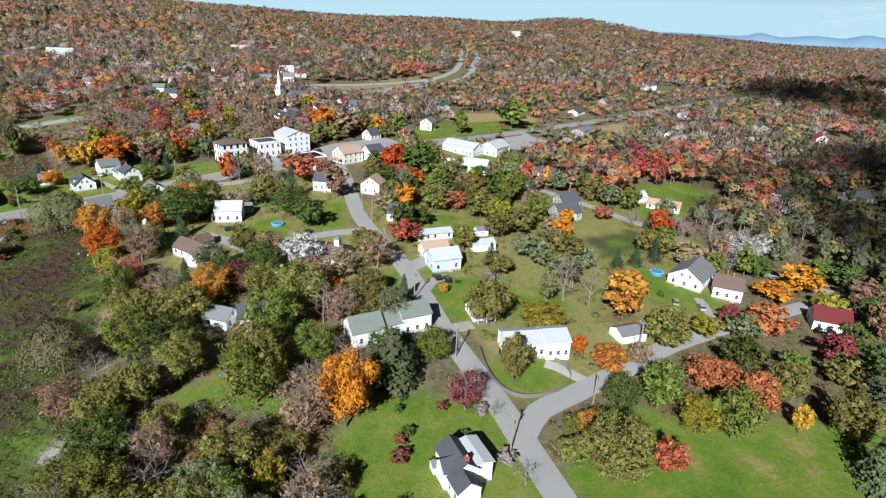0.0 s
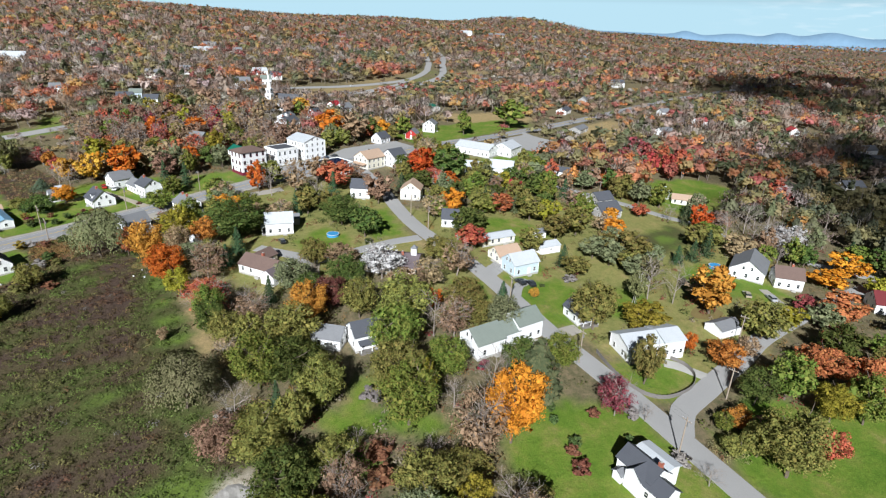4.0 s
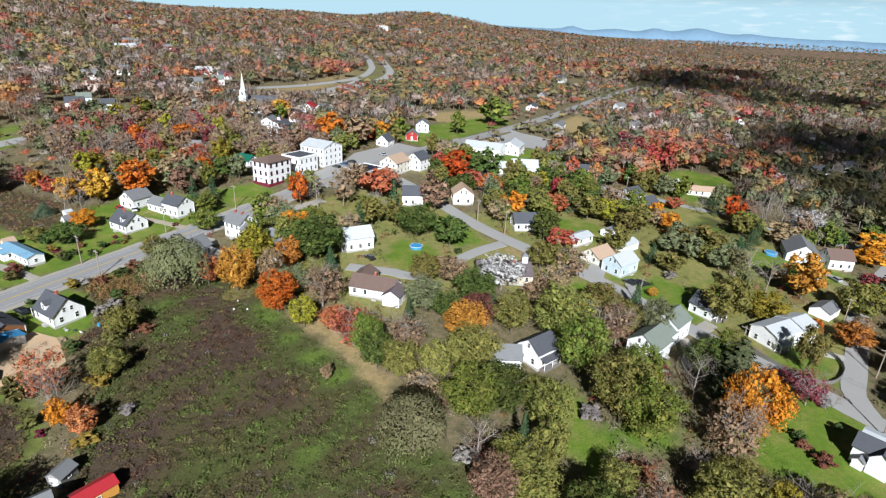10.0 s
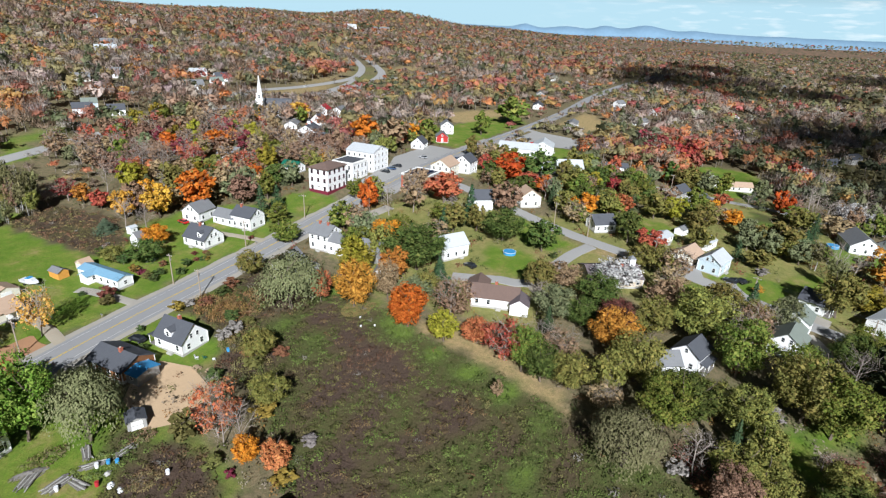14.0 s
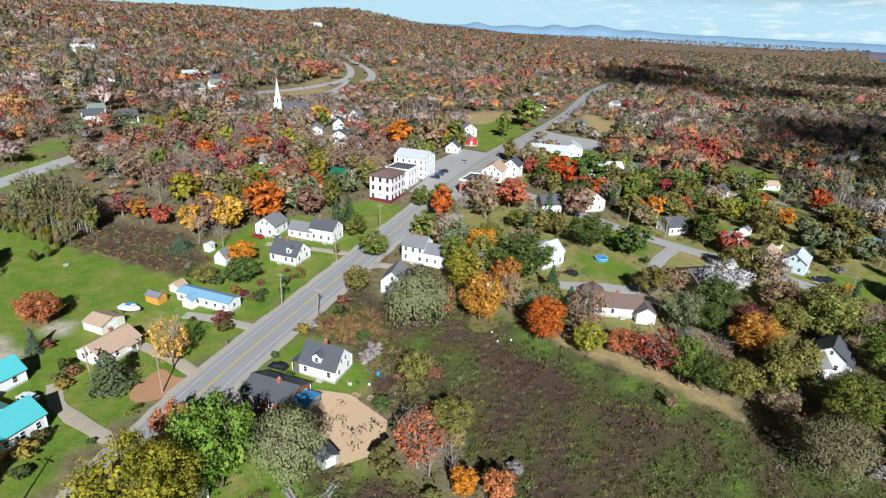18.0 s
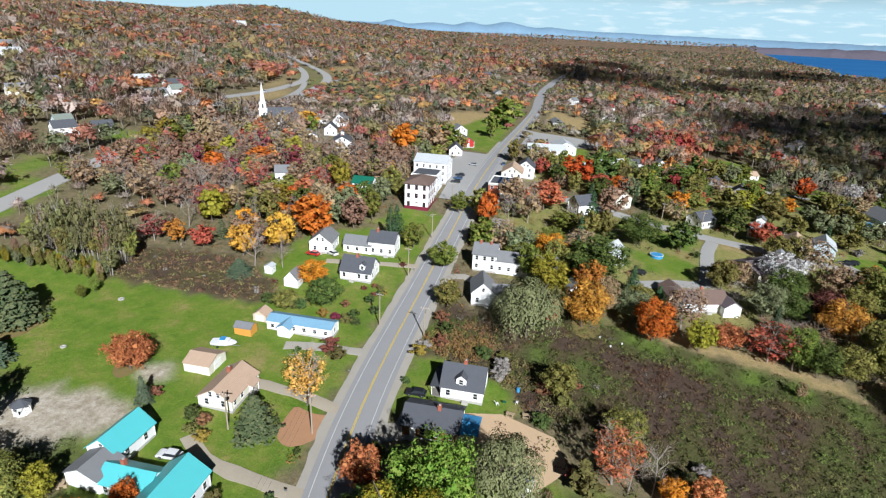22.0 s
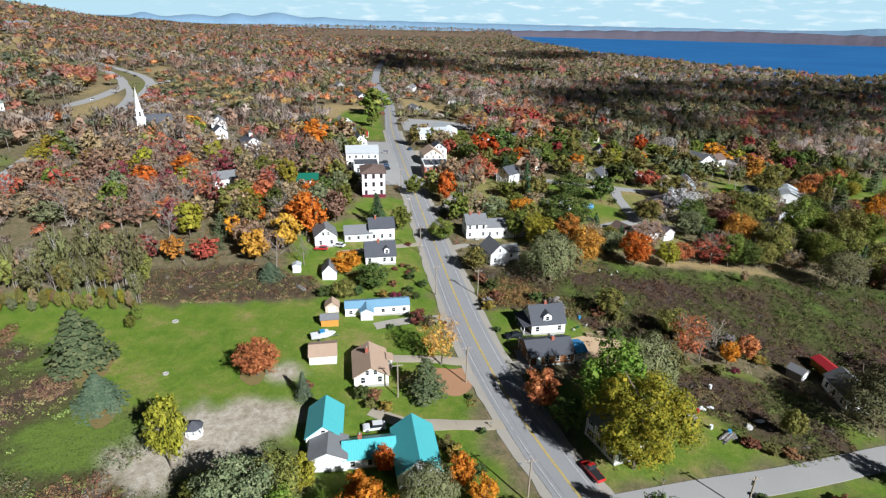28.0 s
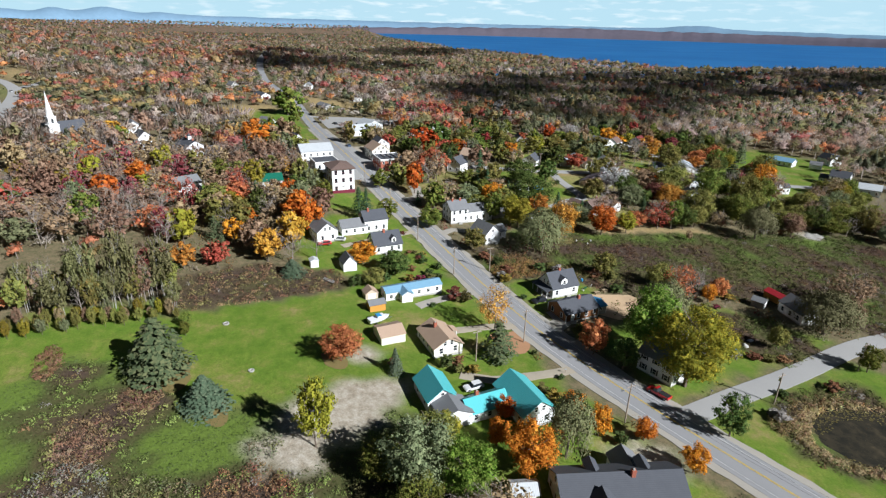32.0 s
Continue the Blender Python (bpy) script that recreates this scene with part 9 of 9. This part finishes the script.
def barrel(x, y, mat, label, r=0.35, h_=0.9, name="barrel"):
    e = tagged(link(name, *join(tube([(0, 0, 0), (0, 0, h_ * 0.3), (0, 0, h_ * 0.7), (0, 0, h_)], [r, r * 1.06, r * 1.06, r], 12), tube([(0, 0, h_ - 0.03), (0, 0, h_ + 0.03)], [r * 1.05, r * 1.05], 12)), mat, m=pose(x, y, gz(x, y))), label, name.replace("_", " "))
    return e


for bx, by, mt, lb, *sz in ((-38.6, 216.2, R_RED, "red metal drum in the yard"), (-43.6, 216.4, PLASTIC, "white plastic drum in the yard"), (-45.4, 213.4, TARP, "blue plastic drum in the yard"), (-33.6, 217.8, TARP, "blue plastic drum in the yard"), (-36, 220, PLASTIC, "white plastic drum in the yard"), (-34.5, 219, TARP, "blue plastic drum in the yard"), (-42.5, 221, PLASTIC, "white plastic drum in the yard"), (-31, 208, PLASTIC, "white plastic drum in the yard"), (1.5, 226.5, TARP, "blue plastic drum by the house"), (26, 205, PLASTIC, "white tub on the marsh edge", 0.22, 0.4), (28, 202, PLASTIC, "white tub on the marsh edge", 0.22, 0.4), (29.5, 207.5, PLASTIC, "white tub on the marsh edge", 0.22, 0.4)):
    barrel(bx, by, mt, lb, *sz)


def heap(name, label, x, y, rx, ry, h_, mat, cat, seed=1):
    """A low crumpled heap, such as a tarpaulin or a rubble pile."""
    bm = bmesh.new()
    bmesh.ops.create_grid(bm, x_segments=12, y_segments=12, size=1.0)
    for q in bm.verts:
        r = max(abs(q.co.x), abs(q.co.y))
        k = math.hypot(q.co.x, q.co.y) or 1
        q.co.x, q.co.y = q.co.x * r / k * rx, q.co.y * r / k * ry
        q.co.z = h_ * (1 - r ** 2) * (0.8 + 0.5 * noise.noise(q.co * 1.7 + Vector((seed * 3.1, 0, 0)))) - 0.08
    me = bpy.data.meshes.new(name)
    bm.to_mesh(me)
    bm.free()
    me.materials.append(mat)
    tagged(share(name, me, None, pose(x, y, gz(x, y), 0, 0, seed * 47)), label, cat)


heap("tarpaulin", "crumpled white tarpaulin on the grass", -37.4, 214.4, 1.0, 0.7, 0.6, PLASTIC, "tarpaulin", 1)
heap("tarpaulin", "pale tarpaulin spread by the yard", -42.6, 204.2, 1.6, 0.7, 0.35, PLASTIC, "tarpaulin", 2)
heap("rubble_heap", "grey heap of rubble in the yard", -44.0, 207.8, 1.3, 1.0, 0.7, CONC, "rubble", 3)
heap("rubble_heap", "heap of scrap and rubbish by the drive", -45.8, 213.2, 1.8, 1.2, 0.6, FENCEW, "rubbish", 4)
heap("rubble_heap", "long heap of broken boards and rubble", -42.5, 228.6, 3.2, 1.1, 0.7, FENCEW, "rubble", 7)
heap("rubble_heap", "small heap of scrap among the weeds", -36.0, 217.2, 0.9, 0.7, 0.6, CONC, "rubble", 8)
heap("tarpaulin", "crumpled white sheet by the garden bed", -37.3, 212.2, 0.9, 0.6, 0.4, PLASTIC, "tarpaulin", 9)
heap("garden_bed", "bare brown garden bed in the grass", -34.1, 211.6, 2.6, 1.8, 0.22, BARK, "garden bed", 5)
heap("garden_bed", "bare earth patch among the bushes", -25.0, 206.0, 1.6, 1.2, 0.15, LITTER, "garden bed", 6)


def lawn_chair(x, y, yaw, mat, label):
    e = new("lawn_chair")
    e.matrix_basis = pose(x, y, gz(x, y), 0, 0, yaw)
    tagged(e, label, "chair")
    link("seat", *boxes((-0.3, -0.3, 0.35, 0.3, 0.3, 0.42)), mat, e)
    link("backrest", [(-0.3, 0.3, 0.4), (0.3, 0.3, 0.4), (0.3, 0.55, 1.05), (-0.3, 0.55, 1.05), (-0.3, 0.36, 0.4), (0.3, 0.36, 0.4), (0.3, 0.61, 1.05), (-0.3, 0.61, 1.05)], [(0, 1, 2, 3), (7, 6, 5, 4), (0, 4, 5, 1), (1, 5, 6, 2), (2, 6, 7, 3), (3, 7, 4, 0)], mat, e)
    for s_ in (-1, 1):
        link("leg", *boxes((s_ * 0.28 - 0.03, -0.3, 0, s_ * 0.28 + 0.03, -0.22, 0.5), (s_ * 0.28 - 0.03, 0.22, 0, s_ * 0.28 + 0.03, 0.3, 0.4)), mat, e)


lawn_chair(-4.2, 230.5, 30, PLASTIC, "white plastic lawn chair on the grass")
lawn_chair(-3.2, 229.0, 80, R_DKGREEN, "green plastic lawn chair on the grass")
lawn_chair(-2.6, 226.6, 120, PLASTIC, "white plastic lawn chair on the grass")

# stone fire rings and boulders on the lawn
for fx, fy, r in ((7.6, 332.6, 0.6), (-14.4, 329.3, 0.45)):
    e = new("fire_ring")
    e.matrix_basis = pose(fx, fy, gz(fx, fy))
    tagged(e, "ring of pale stones on the lawn", "fire ring")
    for k in range(9):
        a = k * 2 * math.pi / 9
        link("stone", *boxes((-0.2, -0.15, -0.1, 0.2, 0.15, 0.25)), CONC, e, m=pose(r * math.cos(a), r * math.sin(a), 0.05, 8 * (k % 3), 5, math.degrees(a) + 90))
    link("ash_bed", *boxes((-r * 0.7, -r * 0.7, -0.05, r * 0.7, r * 0.7, 0.08)), BARK, e)

# bare pale ledge at the marsh edge
me_ = bmesh.new()
bmesh.ops.create_grid(me_, x_segments=14, y_segments=14, size=4.4)
for q in me_.verts:
    q.co.z = 0.25 + 0.35 * noise.noise(q.co * 0.5) - 0.02 * (q.co.x ** 2 + q.co.y ** 2) * 0.6 + 0.12 * noise.noise(q.co * 2.0)
md = bpy.data.meshes.new("rock_ledge")
me_.to_mesh(md)
me_.free()
md.materials.append(surf("pale_lichen_rock", (0.40, 0.385, 0.36), (0.13, 0.12, 0.10), 0.7, 3, 0.95, relief=0.5))
tagged(share("rock_ledge", md, None, pose(5.5, 106.5, gz(5.5, 106.5), 0, 0, 20)), "pale grey bare rock ledge by the marsh", "rock")

# mailboxes and a road sign
for mx, my, yw in ((-38.5, 262.3, 0), (-4, 264.3, 0), (50.5, 263.6, 0), (101.5, 131, 70), (-56.5, 235, 90)):
    e = new("mailbox")
    e.matrix_basis = pose(mx, my, gz(mx, my), 0, 0, yw)
    tagged(e, "small roadside mailbox on a wooden post", "mailbox", "roadside mailboxes")
    link("post", *boxes((-0.05, -0.05, -0.3, 0.05, 0.05, 1.05)), POLE, e)
    link("box", *tube([(0, -0.28, 1.18), (0, 0.28, 1.18)], [0.13, 0.13], 8), METALG, e)
